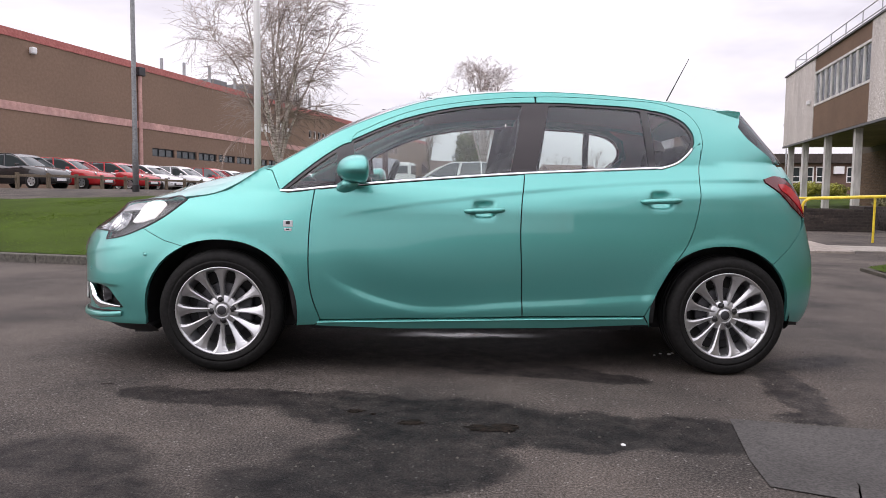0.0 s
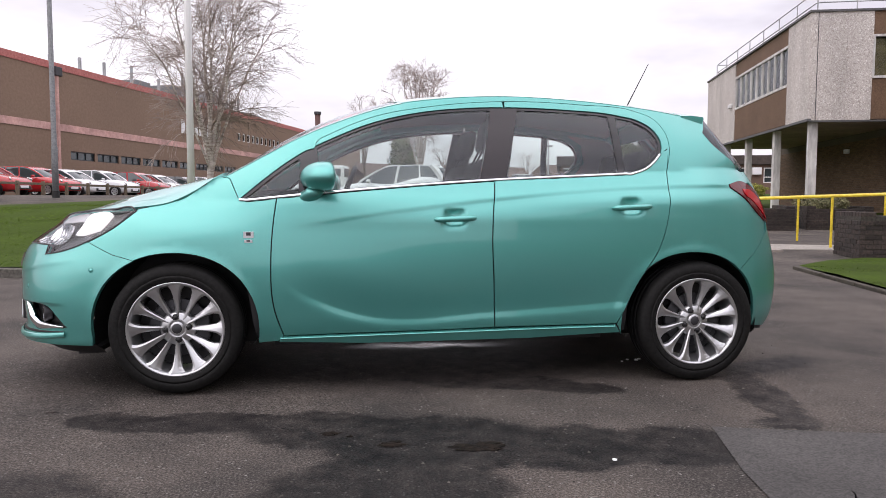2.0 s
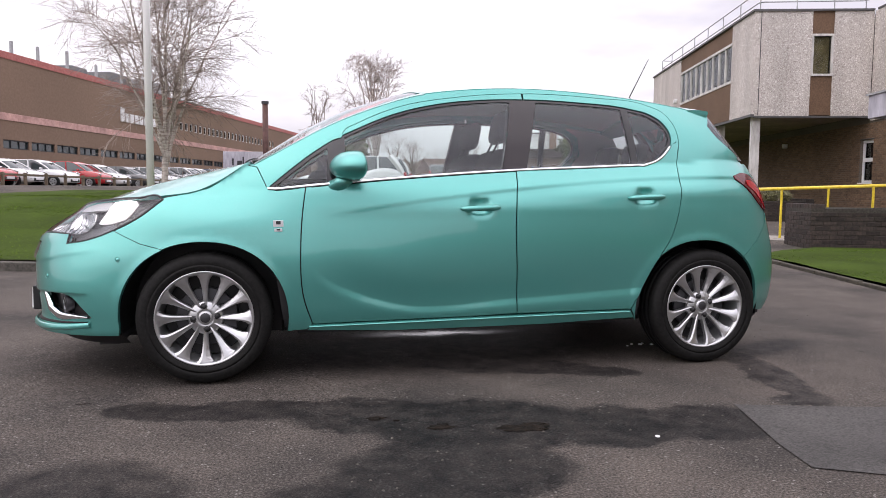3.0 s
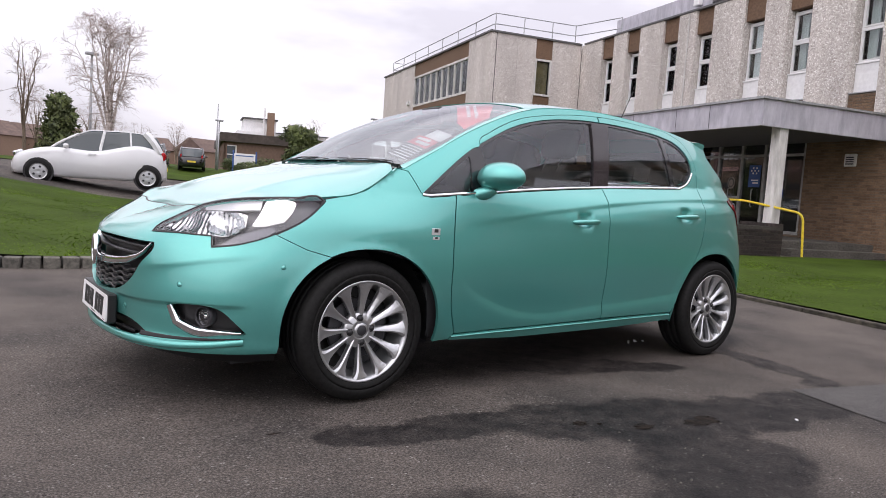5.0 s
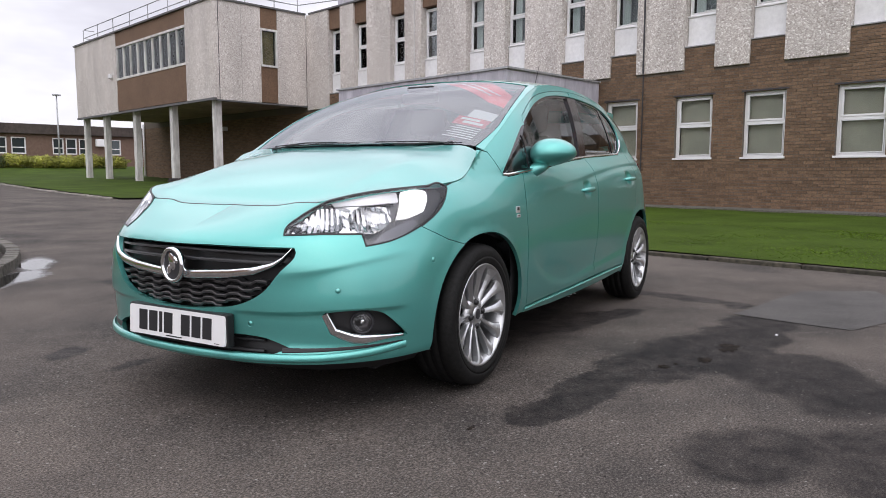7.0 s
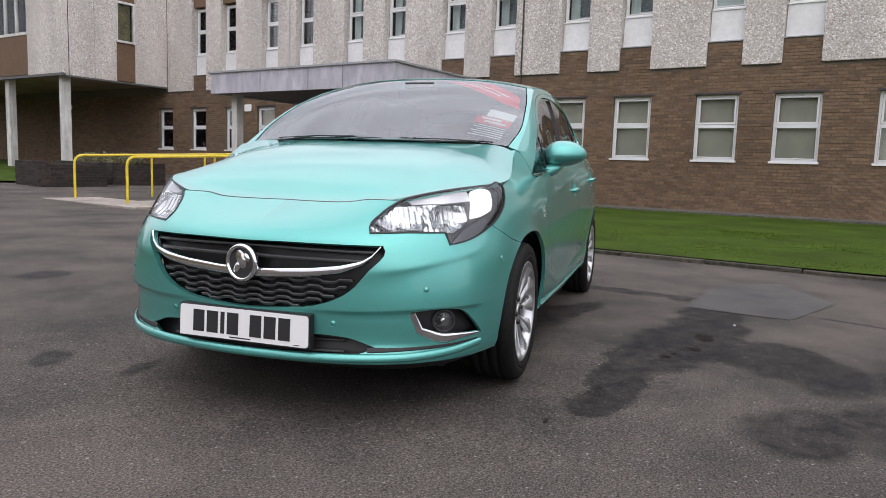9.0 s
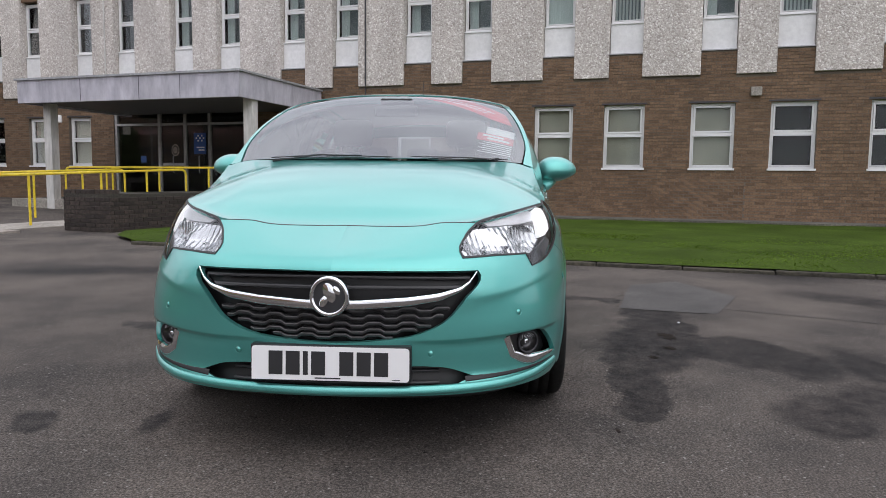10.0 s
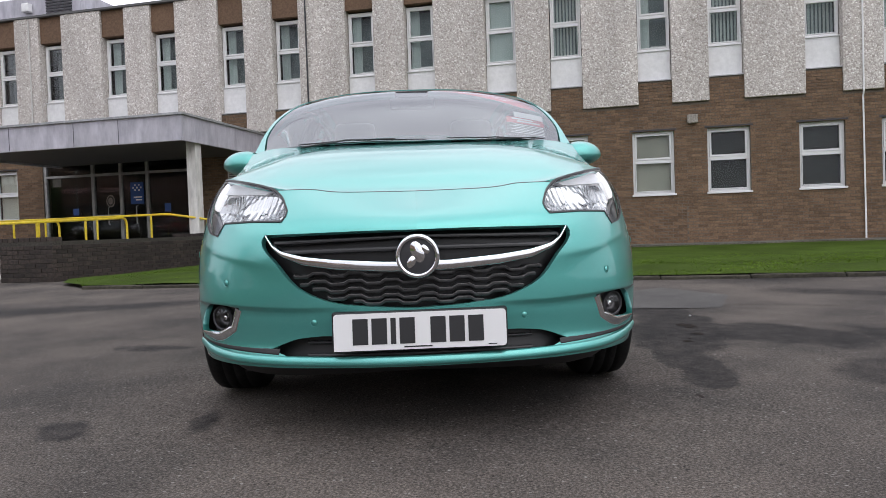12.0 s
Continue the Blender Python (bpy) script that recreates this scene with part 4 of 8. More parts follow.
for u in (19.0, 22.8, 26.7, 30.4, 33.2):
    part("column", boxes((u - 0.15, u + 0.15, WV - 0.48, WV - 0.22, -0.1, WZ), bevel=0.012), COLUMN_PAINT, wing)
part("camera_light", boxes((28.45, 28.7, WV, WV + 0.15, 5.35, 5.55), bevel=0.03), WHITE_PAINT, wing)
part("wall_light", boxes((25.4, 25.65, 0.02, 0.2, 2.95, 3.15), bevel=0.03), WHITE_PAINT, wing)
part("back_wall", boxes((WU1 - 0.3, WU1, 0, WV - 0.26, WZ, Z_TOP)), PEBBLE, wing)
# roof railing
rail = thing("roof_railing", "thin galvanised guard rail on the flat roof", "railing", PLAN)
for z in (0.42, 0.84):
    part("rail", tube(bent([(WU1 - 0.4, WV - 0.9, Z_TOP + z), (WU1 - 0.4, WV - 0.35, Z_TOP + z), (WU0 + 0.5, WV - 0.35, Z_TOP + z), (WU0 + 0.4, 0.2, Z_TOP + z), (WU0 - 1.9, -0.5, Z_TOP + z)], 0.2), 0.022, 6), GALVANISED, rail)
for u, v in [(WU1 - 0.4 - 2.02 * k, WV - 0.35) for k in range(8)] + [(WU0 + 0.46, 2.6), (WU0 + 0.42, 1.3), (WU0 + 0.4, 0.2), (WU0 - 1.9, -0.5)]:
    part("post", tube([(u, v, Z_TOP - 0.1), (u, v, Z_TOP + 0.84)], 0.022, 6), GALVANISED, rail)
dome = bmesh.new()
bmesh.ops.create_uvsphere(dome, u_segments=20, v_segments=8, radius=1.2)
bmesh.ops.bisect_plane(dome, geom=dome.verts[:] + dome.edges[:] + dome.faces[:], plane_co=(0, 0, 0), plane_no=(0, 0, -1), clear_outer=True)
dome.transform(Matrix.Translation((WU0 + 4.2, 1.6, Z_TOP - 0.1)) @ Matrix.Diagonal((1.3, 1, 0.55, 1)))
part("rooflight", dome, GREY_PAINT, wing, "low grey rooflight dome", True)

# ---- ramp, planters and yellow handrails ----
def planter(u0, u1, v0, v1, height, label):
    t = thing("brick_planter", label, "planter", YARD)
    w = 0.22
    part("wall", boxes((u0, u1, v1 - w, v1, -0.2, height), (u0, u1, v0, v0 + w, -0.2, height), (u0, u0 + w, v0 + w, v1 - w, -0.2, height), (u1 - w, u1, v0 + w, v1 - w, -0.2, height)), DARK_MORTAR, t)
    part("soil", boxes((u0 + w, u1 - w, v0 + w, v1 - w, -0.1, height - 0.08)), SOIL, t)
    for face in (1, 2, 3, 4):
        if face in (1, 2):
            vs, fs = courses(u0, u1, 0.0, height, v1 if face == 1 else v0, [], proud=0.008 if face == 1 else -0.008, seed=face)
        else:
            vs, fs = courses(v0, v1, 0.0, height, u0 if face == 3 else u1, [], proud=-0.008 if face == 3 else 0.008, seed=face, axis=1)
        tagged(linked("bricks", mesh_of("bricks", vs, fs), DARK_BRICK, t), kind="stuff")
    rnd = random.Random(int(u0 * 10))
    k, a = 0, u0
    while a < u1 - 0.02:
        for b, c in ((v1 - w, v1), (v0, v0 + w)):
            box_ = boxes((a + 0.004, min(a + 0.105, u1), b, c, height, height + 0.065 + rnd.uniform(0, 0.006)), bevel=0.004)
            part("coping_brick", box_, DARK_BRICK, t)
        a += 0.11
    return t


planter(3.4, 4.45, 4.2, 9.0, 0.66, "low dark mossy brick planter beside the ramp")
planter(11.45, 12.7, 7.5, 9.25, 0.68, "low dark brick planter beside the ramp")
planter(11.95, 15.2, 5.4, 7.05, 0.68, "low dark brick planter with straggly shrubs")
bm = boxes((5.2, 8.6, 4.0, 10.2, -0.2, 0.03), (5.0, 12.0, 3.3, 4.0, -0.2, 0.33), bevel=0.01)
bm.transform(YARD)
tagged(part("pavement", bm, CONCRETE), "worn concrete path up to the entrance", "path", kind="structure")
landing = thing("entrance_steps", "two concrete steps up to the entrance, coloured dark for their shade", "steps", YARD)
# the dark kerb colour puts the shade on the steps into the material
part("step", boxes((4.35, 12.0, 0.03, 3.3, -0.2, 0.34), bevel=0.015), KERB, landing)
part("step", boxes((4.0, 4.348, 0.03, 3.3, -0.2, 0.17), bevel=0.015), KERB, landing)
slabs = thing("paving", "pale paving slabs at the foot of the ramp", "paving", YARD, kind="structure")
for i in range(8):
    for j in range(2):
        part("slab", boxes((4.6 + 0.6 * i + 0.005, 5.2 + 0.6 * i - 0.005, 9.75 + 0.6 * j + 0.005, 10.35 + 0.6 * j - 0.005, -0.1, 0.045), bevel=0.006), PALE_SLAB, slabs)
for u in (5.75, 7.66):
    t = thing("yellow_handrail", "yellow painted tubular handrail beside the ramp", "handrail", YARD, group="ramp handrails")
    part("rail", tube(bent([(u, 10.35, 0.0), (u, 10.35, 0.92), (u, 4.3, 1.15), (u, 4.3, 0.3)], 0.18), 0.026), YELLOW, t)
    for v in (8.6, 6.9, 5.6):
        part("post", tube([(u, v, 0.0), (u, v, 0.92 + 0.038 * (10.35 - v))], 0.024), YELLOW, t)
t = thing("yellow_handrail", "yellow painted tubular handrail across the entrance landing", "handrail", YARD, group="ramp handrails")
part("rail", tube(bent([(3.62, 3.38, 0.0), (3.66, 3.43, 0.98), (4.75, 4.12, 1.2), (9.8, 4.15, 1.2), (9.8, 4.15, 0.3)], 0.18), 0.026), YELLOW, t)
for u in (5.2, 6.7, 8.2, 8.4):
    part("post", tube([(u, 4.15, 0.3), (u, 4.15, 1.2)], 0.024), YELLOW, t)


def leaf_cloud(count, radii, centre, size, seed, rough=0.35):
    """Many small leaf triangles in an uneven lump."""
    rnd = random.Random(seed)
    vs, fs = [], []
    for _ in range(count):
        d = Vector((rnd.gauss(0, 1), rnd.gauss(0, 1), rnd.gauss(0, 1))).normalized()
        r = (0.55 + 0.45 * rnd.random() ** 0.5) * (1 + rough * noise.noise(d * 2.2 + Vector((seed, 0, 0))))
        p = Vector((d.x * radii[0] * r, d.y * radii[1] * r, d.z * radii[2] * r)) + Vector(centre)
        a = Vector((rnd.uniform(-1, 1), rnd.uniform(-1, 1), rnd.uniform(-1, 1))).normalized()
        b = a.cross(d if abs(a.dot(d)) < 0.95 else Vector((0, 0, 1))).normalized()
        s, i = size * rnd.uniform(0.6, 1.3), len(vs)
        vs += [tuple(p - b * s * 0.4), tuple(p + a * s), tuple(p + b * s * 0.4), tuple(p - a * s)]
        fs.append((i, i + 1, i + 2, i + 3))
    return vs, fs


def shrub(name, m, radii, count, size, mat, label, seed, category="shrub"):
    t = thing(name, label, category, m)
    bm = bmesh.new()
    rnd = random.Random(seed)
    for k in range(7):
        a = rnd.uniform(0, 6.28)
        tube([(0.03 * math.cos(a), 0.03 * math.sin(a), -0.05), (0.4 * radii[0] * math.cos(a), 0.4 * radii[1] * math.sin(a), radii[2]), (0.8 * radii[0] * math.cos(a), 0.8 * radii[1] * math.sin(a), 1.5 * radii[2])], [0.02, 0.014, 0.005], 5, bm=bm)
    part("stem", bm, TWIG, t)
    vs, fs = leaf_cloud(count, radii, (0, 0, radii[2] * 0.95), size, seed)
    tagged(linked("foliage", mesh_of("foliage", vs, fs), mat, t), kind="stuff")
    return t


for u, s in ((12.7, 1), (13.6, 2), (14.5, 3)):
    shrub("shrub", YARD @ pose(u, 6.2, 0.60), (0.55, 0.45, 0.22), 900, 0.05, PLANT_LEAF, "straggly grey-green shrub in a brick planter", s)
for k in range(9):
    shrub("shrub", stand(42.6 + 0.25 * math.sin(2.1 * k), 0.9 + 1.45 * k, 90), (1.05, 0.9, 0.44 + 0.03 * math.sin(1.7 * k)), 1900, 0.085, HEDGE if k < 5 else EVERGREEN, "clipped yellow-green hedge shrub in the lawn" if k < 5 else "clipped dark green hedge shrub in the lawn", 4 + k)


# ---- trees ----
def branches(seed, fork, mid, rx, rz, limbs=8, subs=13, twigs=9, thick=0.085, droop=0.3):
    """Limbs that fan out from a fork into a rounded crown. Returns thick limbs and fine twigs as lists of (points, radii)."""
    rnd = random.Random(seed)
    heavy, fine = [], []
    centre = Vector((0, 0, mid))

    def wander(p, q, n, r0, r1, lift, jitter):
        """A curve from p to q that first rises."""
        c = p.lerp(q, 0.5) + Vector((0, 0, lift)) + Vector((rnd.gauss(0, jitter), rnd.gauss(0, jitter), 0))
        pts = [p.lerp(c, t).lerp(c.lerp(q, t), t) + Vector((rnd.gauss(0, jitter), rnd.gauss(0, jitter), rnd.gauss(0, jitter))) * 0.25 * (0 < t < 1) for t in (k / n for k in range(n + 1))]
        return pts, [r0 + (r1 - r0) * k / n for k in range(n + 1)]

    def held(p):
        """Keeps a point inside the crown."""
        d = p - centre
        k = math.sqrt((d.x / rx) ** 2 + (d.y / rx) ** 2 + (d.z / rz) ** 2)
        return centre + d * (1 / k if k > 1 else 1)

    top = Vector((rnd.gauss(0, 0.05), rnd.gauss(0, 0.05), fork))
    heavy.append(wander(Vector((0, 0, -0.15)), top, 6, thick, thick * 0.72, 0, 0.03))
    for i in range(limbs):
        az = 2 * math.pi * (i + rnd.uniform(-0.3, 0.3)) / limbs
        el = radians(rnd.uniform(15, 80) if i % 3 else rnd.uniform(60, 88))
        d = Vector((math.cos(az) * math.cos(el) * rx, math.sin(az) * math.cos(el) * rx, math.sin(el) * rz)) * rnd.uniform(0.72, 0.92)
        start = top - Vector((0, 0, rnd.uniform(0, 0.3) * fork))
        r = thick * rnd.uniform(0.34, 0.55)
        pts, radii = wander(start, centre + d, 9, r, 0.007, 0.18 * (centre + d - start).length, 0.10)
        heavy.append((pts, radii))
        for j in range(subs):
            k = rnd.uniform(0.18, 1.0)
            n = min(8, int(k * 9))
            p = pts[n].lerp(pts[n + 1], k * 9 - n) if k < 1 else pts[-1]
            way = (pts[n + 1] - pts[n]).normalized()
            out = (way * 0.6 + Vector((rnd.gauss(0, 1), rnd.gauss(0, 1), rnd.gauss(0.25, 0.6))).normalized() * 0.8 + (p - centre).normalized() * 0.35).normalized()
            ln = rx * rnd.uniform(0.28, 0.55)
            q = held(p + out * ln)
            sub, sr = wander(p, q, 6, 0.4 * radii[n] + 0.002, 0.0032, 0.06 * ln, 0.05)
            fine.append((sub, sr))
            for m in range(twigs):
                k2 = rnd.uniform(0.2, 1.0)
                n2 = min(5, int(k2 * 6))
                p2 = sub[n2].lerp(sub[n2 + 1], k2 * 6 - n2)
                w2 = (sub[n2 + 1] - sub[n2]).normalized()
                o2 = (w2 * 0.7 + Vector((rnd.gauss(0, 1), rnd.gauss(0, 1), rnd.gauss(0.1, 0.7))).normalized() * 0.7).normalized()
                l2 = rx * rnd.uniform(0.12, 0.26)
                q2 = p2 + o2 * l2 - Vector((0, 0, droop * l2))
                fine.append(wander(p2, q2, 3, 0.0042, 0.0026, 0.04 * l2, 0.02))
                for o in range(2):
                    p3 = p2.lerp(q2, rnd.uniform(0.3, 0.8))
                    o3 = (o2 * 0.8 + Vector((rnd.gauss(0, 1), rnd.gauss(0, 1), rnd.gauss(0, 0.7))).normalized() * 0.6).normalized()
                    fine.append(([p3, p3 + o3 * l2 * 0.35, p3 + o3 * l2 * 0.65 - Vector((0, 0, droop * 0.2 * l2))], [0.0032, 0.0028, 0.0022]))
    return heavy, fine


def swept(lines, sides):
    vs, fs = [], []
    for pts, radii in lines:
        base = len(vs)
        for i, p in enumerate(pts):
            d = (pts[min(i + 1, len(pts) - 1)] - pts[max(i - 1, 0)]).normalized()
            a = d.cross((0.31, 0.95, 0.05)).normalized()
            b = d.cross(a)
            for k in range(sides):
                t = 2 * math.pi * k / sides
                vs.append(tuple(p + radii[i] * (math.cos(t) * a + math.sin(t) * b)))
        for i in range(len(pts) - 1):
            for k in range(sides):
                a, b = base + i * sides + k, base + i * sides + (k + 1) % sides
                fs.append((a, b, b + sides, a + sides))
    return vs, fs


def bare_tree(m, label, bark=BARK_WHITE, **shape):
    t = thing("bare_tree", label, "tree", m)
    limbs, twigs = branches(**shape)
    linked("trunk", mesh_of("trunk", *swept(limbs, 8)), bark, t, smooth=True)
    tagged(linked("crown", mesh_of("crown", *swept(twigs, 3)), TWIG, t, "fine leafless twigs"), kind="stuff")
    return t


def ground_pose(x, y, turn=0.0, dz=0.0):
    return pose(x, y, ground_at(x, y) + dz, 0, 0, turn)


bare_tree(ground_pose(-3.76, 13.35, 200), "bare silver birch with fine twigs on the grass bank", seed=5, fork=1.15, mid=3.25, rx=2.5, rz=2.25, limbs=13, subs=16, twigs=11, thick=0.085, droop=0.35)
bare_tree(ground_pose(2.1, 22.0, 120), "bare birch with a rounded leafless crown", seed=9, fork=1.6, mid=3.4, rx=1.75, rz=1.95, limbs=10, subs=13, twigs=9, thick=0.10)
bare_tree(ground_pose(0.25, 26.9, 40), "small bare tree beside the car park road", bark=WOOD_POST, seed=12, fork=1.5, mid=2.9, rx=1.15, rz=1.5, limbs=7, subs=8, twigs=6, thick=0.07)
for k, (x, y, h, s_) in enumerate(((8.5, 62, 2.6, 21), (5.0, 66, 3.0, 22), (11.5, 70, 2.6, 23), (14, 84, 3.2, 24), (-9, 100, 4, 25), (19, 92, 3, 26), (26, 100, 3.5, 27))):
    bare_tree(ground_pose(x, y, 50 * k), "distant bare winter tree beyond the road", bark=WOOD_POST, seed=s_, fork=1.4, mid=h, rx=h * 0.85, rz=h * 0.75, limbs=7, subs=8, twigs=6, thick=0.12)
t = thing("evergreen_tree", "dense dark evergreen tree beside the low building", "tree", ground_pose(20.2, 46.0))
part("trunk", tube([(0, 0, -0.2), (0.05, 0, 1.0), (0, 0.05, 2.0)], [0.2, 0.16, 0.1], 8), WOOD_POST, t)
for k in range(9):
    rnd = random.Random(k)
    vs, fs = leaf_cloud(1500, (1.0, 1.0, 0.75), (rnd.uniform(-0.75, 0.75), rnd.uniform(-0.75, 0.75), 0.65 + 0.31 * k), 0.15, 40 + k, 0.6)
    tagged(linked("foliage", mesh_of("foliage", vs, fs), EVERGREEN, t), kind="stuff")
bare_tree(ground_pose(21.6, 47.2, 10), "bare tree top behind the evergreen", bark=WOOD_POST, seed=33, fork=1.6, mid=3.2, rx=1.3, rz=1.2, limbs=6, subs=6, twigs=5, thick=0.09)
t = thing("evergreen_tree", "dark conifer in the far tree line", "tree", ground_pose(2.35, 34.6))
part("trunk", tube([(0, 0, -0.2), (0, 0, 2.0)], [0.16, 0.08], 8), WOOD_POST, t)
for k in range(5):
    vs, fs = leaf_cloud(900, (0.95 - 0.1 * k, 0.95 - 0.1 * k, 0.6), (0.2 * (k % 2), 0, 0.6 + 0.55 * k), 0.14, 60 + k, 0.6)
    tagged(linked("foliage", mesh_of("foliage", vs, fs), EVERGREEN, t), kind="stuff")

# ---- poles ----
t = thing("flagpole", "white painted flagpole on the grass bank", "flagpole", ground_pose(-3.36, 9.5))
part("pole", tube([(0, 0, -0.2), (0, 0, 4.5), (0, 0, 9)], [0.068, 0.06, 0.04], 14), plain("white_gloss", (0.92, 0.92, 0.92), 0.3), t, smooth=True)
DULL_STEEL = speckled("dull_grey_steel", (0.14, 0.145, 0.15), (0.24, 0.25, 0.255), 14, 0.6, 0.1, 0.002, 2, 0.1, metal=0.2)
t = thing("street_lamp", "tall grey steel lamp post with a black base band", "street lamp", ground_pose(-9.76, 20.0))
part("pole", tube([(0, 0, -0.2), (0, 0, 1.6), (0, 0, 1.65), (0, 0, 12)], [0.10, 0.095, 0.08, 0.06], 12), DULL_STEEL, t, smooth=True)
part("base_band", tube([(0, 0, 0.0), (0, 0, 0.22)], 0.115, 12), BLACK_PLASTIC, t)
part("head", boxes((-0.1, 0.6, -0.1, 0.1, 12.0, 12.12), bevel=0.03), GALVANISED, t)


def small_lamp(x, y, h, head=True):
    t = thing("street_lamp", "slim grey lamp post far across the lawn", "street lamp", ground_pose(x, y))
    part("pole", tube([(0, 0, -0.2), (0, 0, h)], [0.07, 0.045], 8), GALVANISED, t, smooth=True)
    if head:
        part("head", boxes((-0.27, 0.27, -0.12, 0.12, h, h + 0.12), bevel=0.03), GALVANISED, t)
    return t


small_lamp(14.43, 48.0, 3.55)
small_lamp(14.95, 49.95, 4.95, False)
small_lamp(26.7, 47.1, 5.0)
small_lamp(3.1, 31.0, 5.0)

# ---- industrial building across the car park ----
INDU = YARD @ pose(0, 50.0, 1.0)
FADED_PINK = speckled("faded_pink_paint", (0.46, 0.26, 0.23), (0.60, 0.37, 0.33), 3, 0.7, 0)
factory = thing("factory", "long brown brick industrial building with faded red bands", "building", INDU)
FU0, FU1, FH = 0, 118, 9.45
low_windows = [(39.9 + 3.1 * k, 42.7 + 3.1 * k, 2.75, 3.4) for k in range(24)]
high_windows = [(68 + 1.25 * k, 68.85 + 1.25 * k, 6.45, 7.35) for k in range(26)]
part("brick_wall", holed_wall(bmesh.new(), FU0, FU1, -1, FH, 0.0, 0.4, low_windows + high_windows), FAR_BRICK, factory)
for z, h in ((FH - 0.25, 0.5), (4.8, 0.52)):
    b = boxes((FU0, FU1 if z > 8 else 104, -0.06, 0.3, z, z + h))
    part("band", b, PINK_BAND if z > 8 else FADED_PINK, factory, "faded red painted band")
for a, b, c, d in low_windows:
    w = part("window", boxes((a, b, 0.1, 0.16, c, c + 0.07), (a, b, 0.1, 0.16, d - 0.07, d), *[(a + (b - a - 0.06) * k / 3, a + 0.06 + (b - a - 0.06) * k / 3, 0.1, 0.16, c, d) for k in range(4)]), DARK_METAL, factory)
    part("pane", boxes((a, b, 0.17, 0.18, c, d)), WINDOW_GLASS, w)
for a, b, c, d in high_windows:
    w = part("window", boxes((a, a + 0.08, 0.1, 0.16, c, d), (b - 0.08, b, 0.1, 0.16, c, d), (a, b, 0.1, 0.16, d - 0.08, d), (a, b, 0.1, 0.16, c, c + 0.08)), UPVC, factory)
    part("pane", boxes((a, b, 0.17, 0.18, c, d)), PANE, w)
    part("blind", boxes((a, b, 0.30, 0.31, c, d)), BLIND, w)
part("roof", boxes((FU0, FU1, 0.3, 60, FH - 0.5, FH - 0.2)), ROOF_FELT, factory)
part("back_wall", boxes((FU0, FU0 + 0.3, 0.4, 60, -1, FH), (FU1 - 0.3, FU1, 0.4, 60, -1, FH)), FAR_BRICK, factory)
part("downpipe", tube([(38.35, -0.18, 0), (38.35, -0.18, FH - 0.3)], 0.15, 8), FADED_PINK, factory)
part("hopper", boxes((38.0, 38.7, -0.45, -0.08, FH - 0.75, FH - 0.1), bevel=0.05), DARK_METAL, factory)
part("floodlight", boxes((28.2, 28.6, -0.35, 0, 8.4, 8.85), bevel=0.1), UPVC, factory)
for a, b, v0, v1, z1, mat in ((50, 56, 6, 12, 1.6, CAPPING), (58, 60.5, 6, 12, 2.4, DULL_STEEL), (63, 67, 5, 12, 2.6, DULL_STEEL), (68, 74, 4, 12, 2.6, GALVANISED), (80, 86, 5, 12, 1.8, CAPPING)):
    part("rooftop_unit", boxes((a, b, v0, v1, FH - 0.3, FH + z1), bevel=0.1), mat, factory, "grey ventilation housing on the roof")
for u, z in ((41.8, 1.6), (45.3, 2.0), (48.5, 2.2), (52.5, 2.6), (57, 2.2), (61.5, 3.2), (74.5, 3.0)):
    part("flue", tube([(u, 3, FH - 0.3), (u, 3, FH + z)], 0.14, 8), GALVANISED, factory)
part("letters", boxes(*[(55.7 + 0.85 * k, 56.3 + 0.85 * k, -0.14, 0, 6.2, 6.2 + (1.3 if k in (0, 6) else 0.85)) for k in range(9)], bevel=0.06), WHITE_PRINT, factory, "row of raised white sign letters")
chim = thing("chimney_stack", "tall dark red steel chimney stack", "chimney", ground_pose(-2.75, 49.9))
part("stack", tube([(0, 0, 0), (0, 0, 6.1)], [0.22, 0.2], 12), speckled("sooty_red_steel", (0.07, 0.035, 0.03), (0.14, 0.07, 0.06), 4, 0.7), chim, smooth=True)
part("cap", tube([(0, 0, 6.1), (0, 0, 6.3)], [0.26, 0.26], 12), DARK_METAL, chim)

# ---- low building beyond the lawn ----
LOW = YARD @ pose(60, -2.3, 1.40)
low = thing("bungalow", "long single storey brown brick building with a flat fascia", "building", LOW)
front = [(a, b, 1.05, 2.45) for a, b in ((-9.0, -7.6), (-3.35, -2.2), (-0.7, 0.2), (0.35, 1.25), (1.4, 2.3), (4.3, 5.4), (5.7, 6.8), (14.85, 15.8))]
bm = holed_wall(bmesh.new(), -14, 16, -0.8, 2.75, 0, 0.3, front)
bm.transform(Matrix(((0, 1, 0, 0), (1, 0, 0, 0), (0, 0, 1, 0), (0, 0, 0, 1))))
LOW_BRICK = speckled("dull_red_brick", (0.135, 0.085, 0.062), (0.175, 0.115, 0.088), 5, 0.9, 0.1, 0.01, 0.2, 0.12)
part("wall", bm, LOW_BRICK, low)
end = [(u, u + 1.2, 0.6, 2.2) for u in (1.0, 4.0, 6.0, 8.0, 11.0)]
part("wall", holed_wall(bmesh.new(), 0, 22, -0.8, 2.75, 16, 15.7, end), LOW_BRICK, low)
for a, b, c, d in front:
    w = part("window", boxes((0.05, 0.12, a, a + 0.1, c, d), (0.05, 0.12, b - 0.1, b, c, d), (0.05, 0.12, a, b, d - 0.1, d), (0.05, 0.12, a, b, c, c + 0.1), (0.05, 0.12, a, b, c + 0.50, c + 0.58)), UPVC, low)
    part("pane", boxes((0.13, 0.14, a, b, c, d)), WINDOW_GLASS, w)
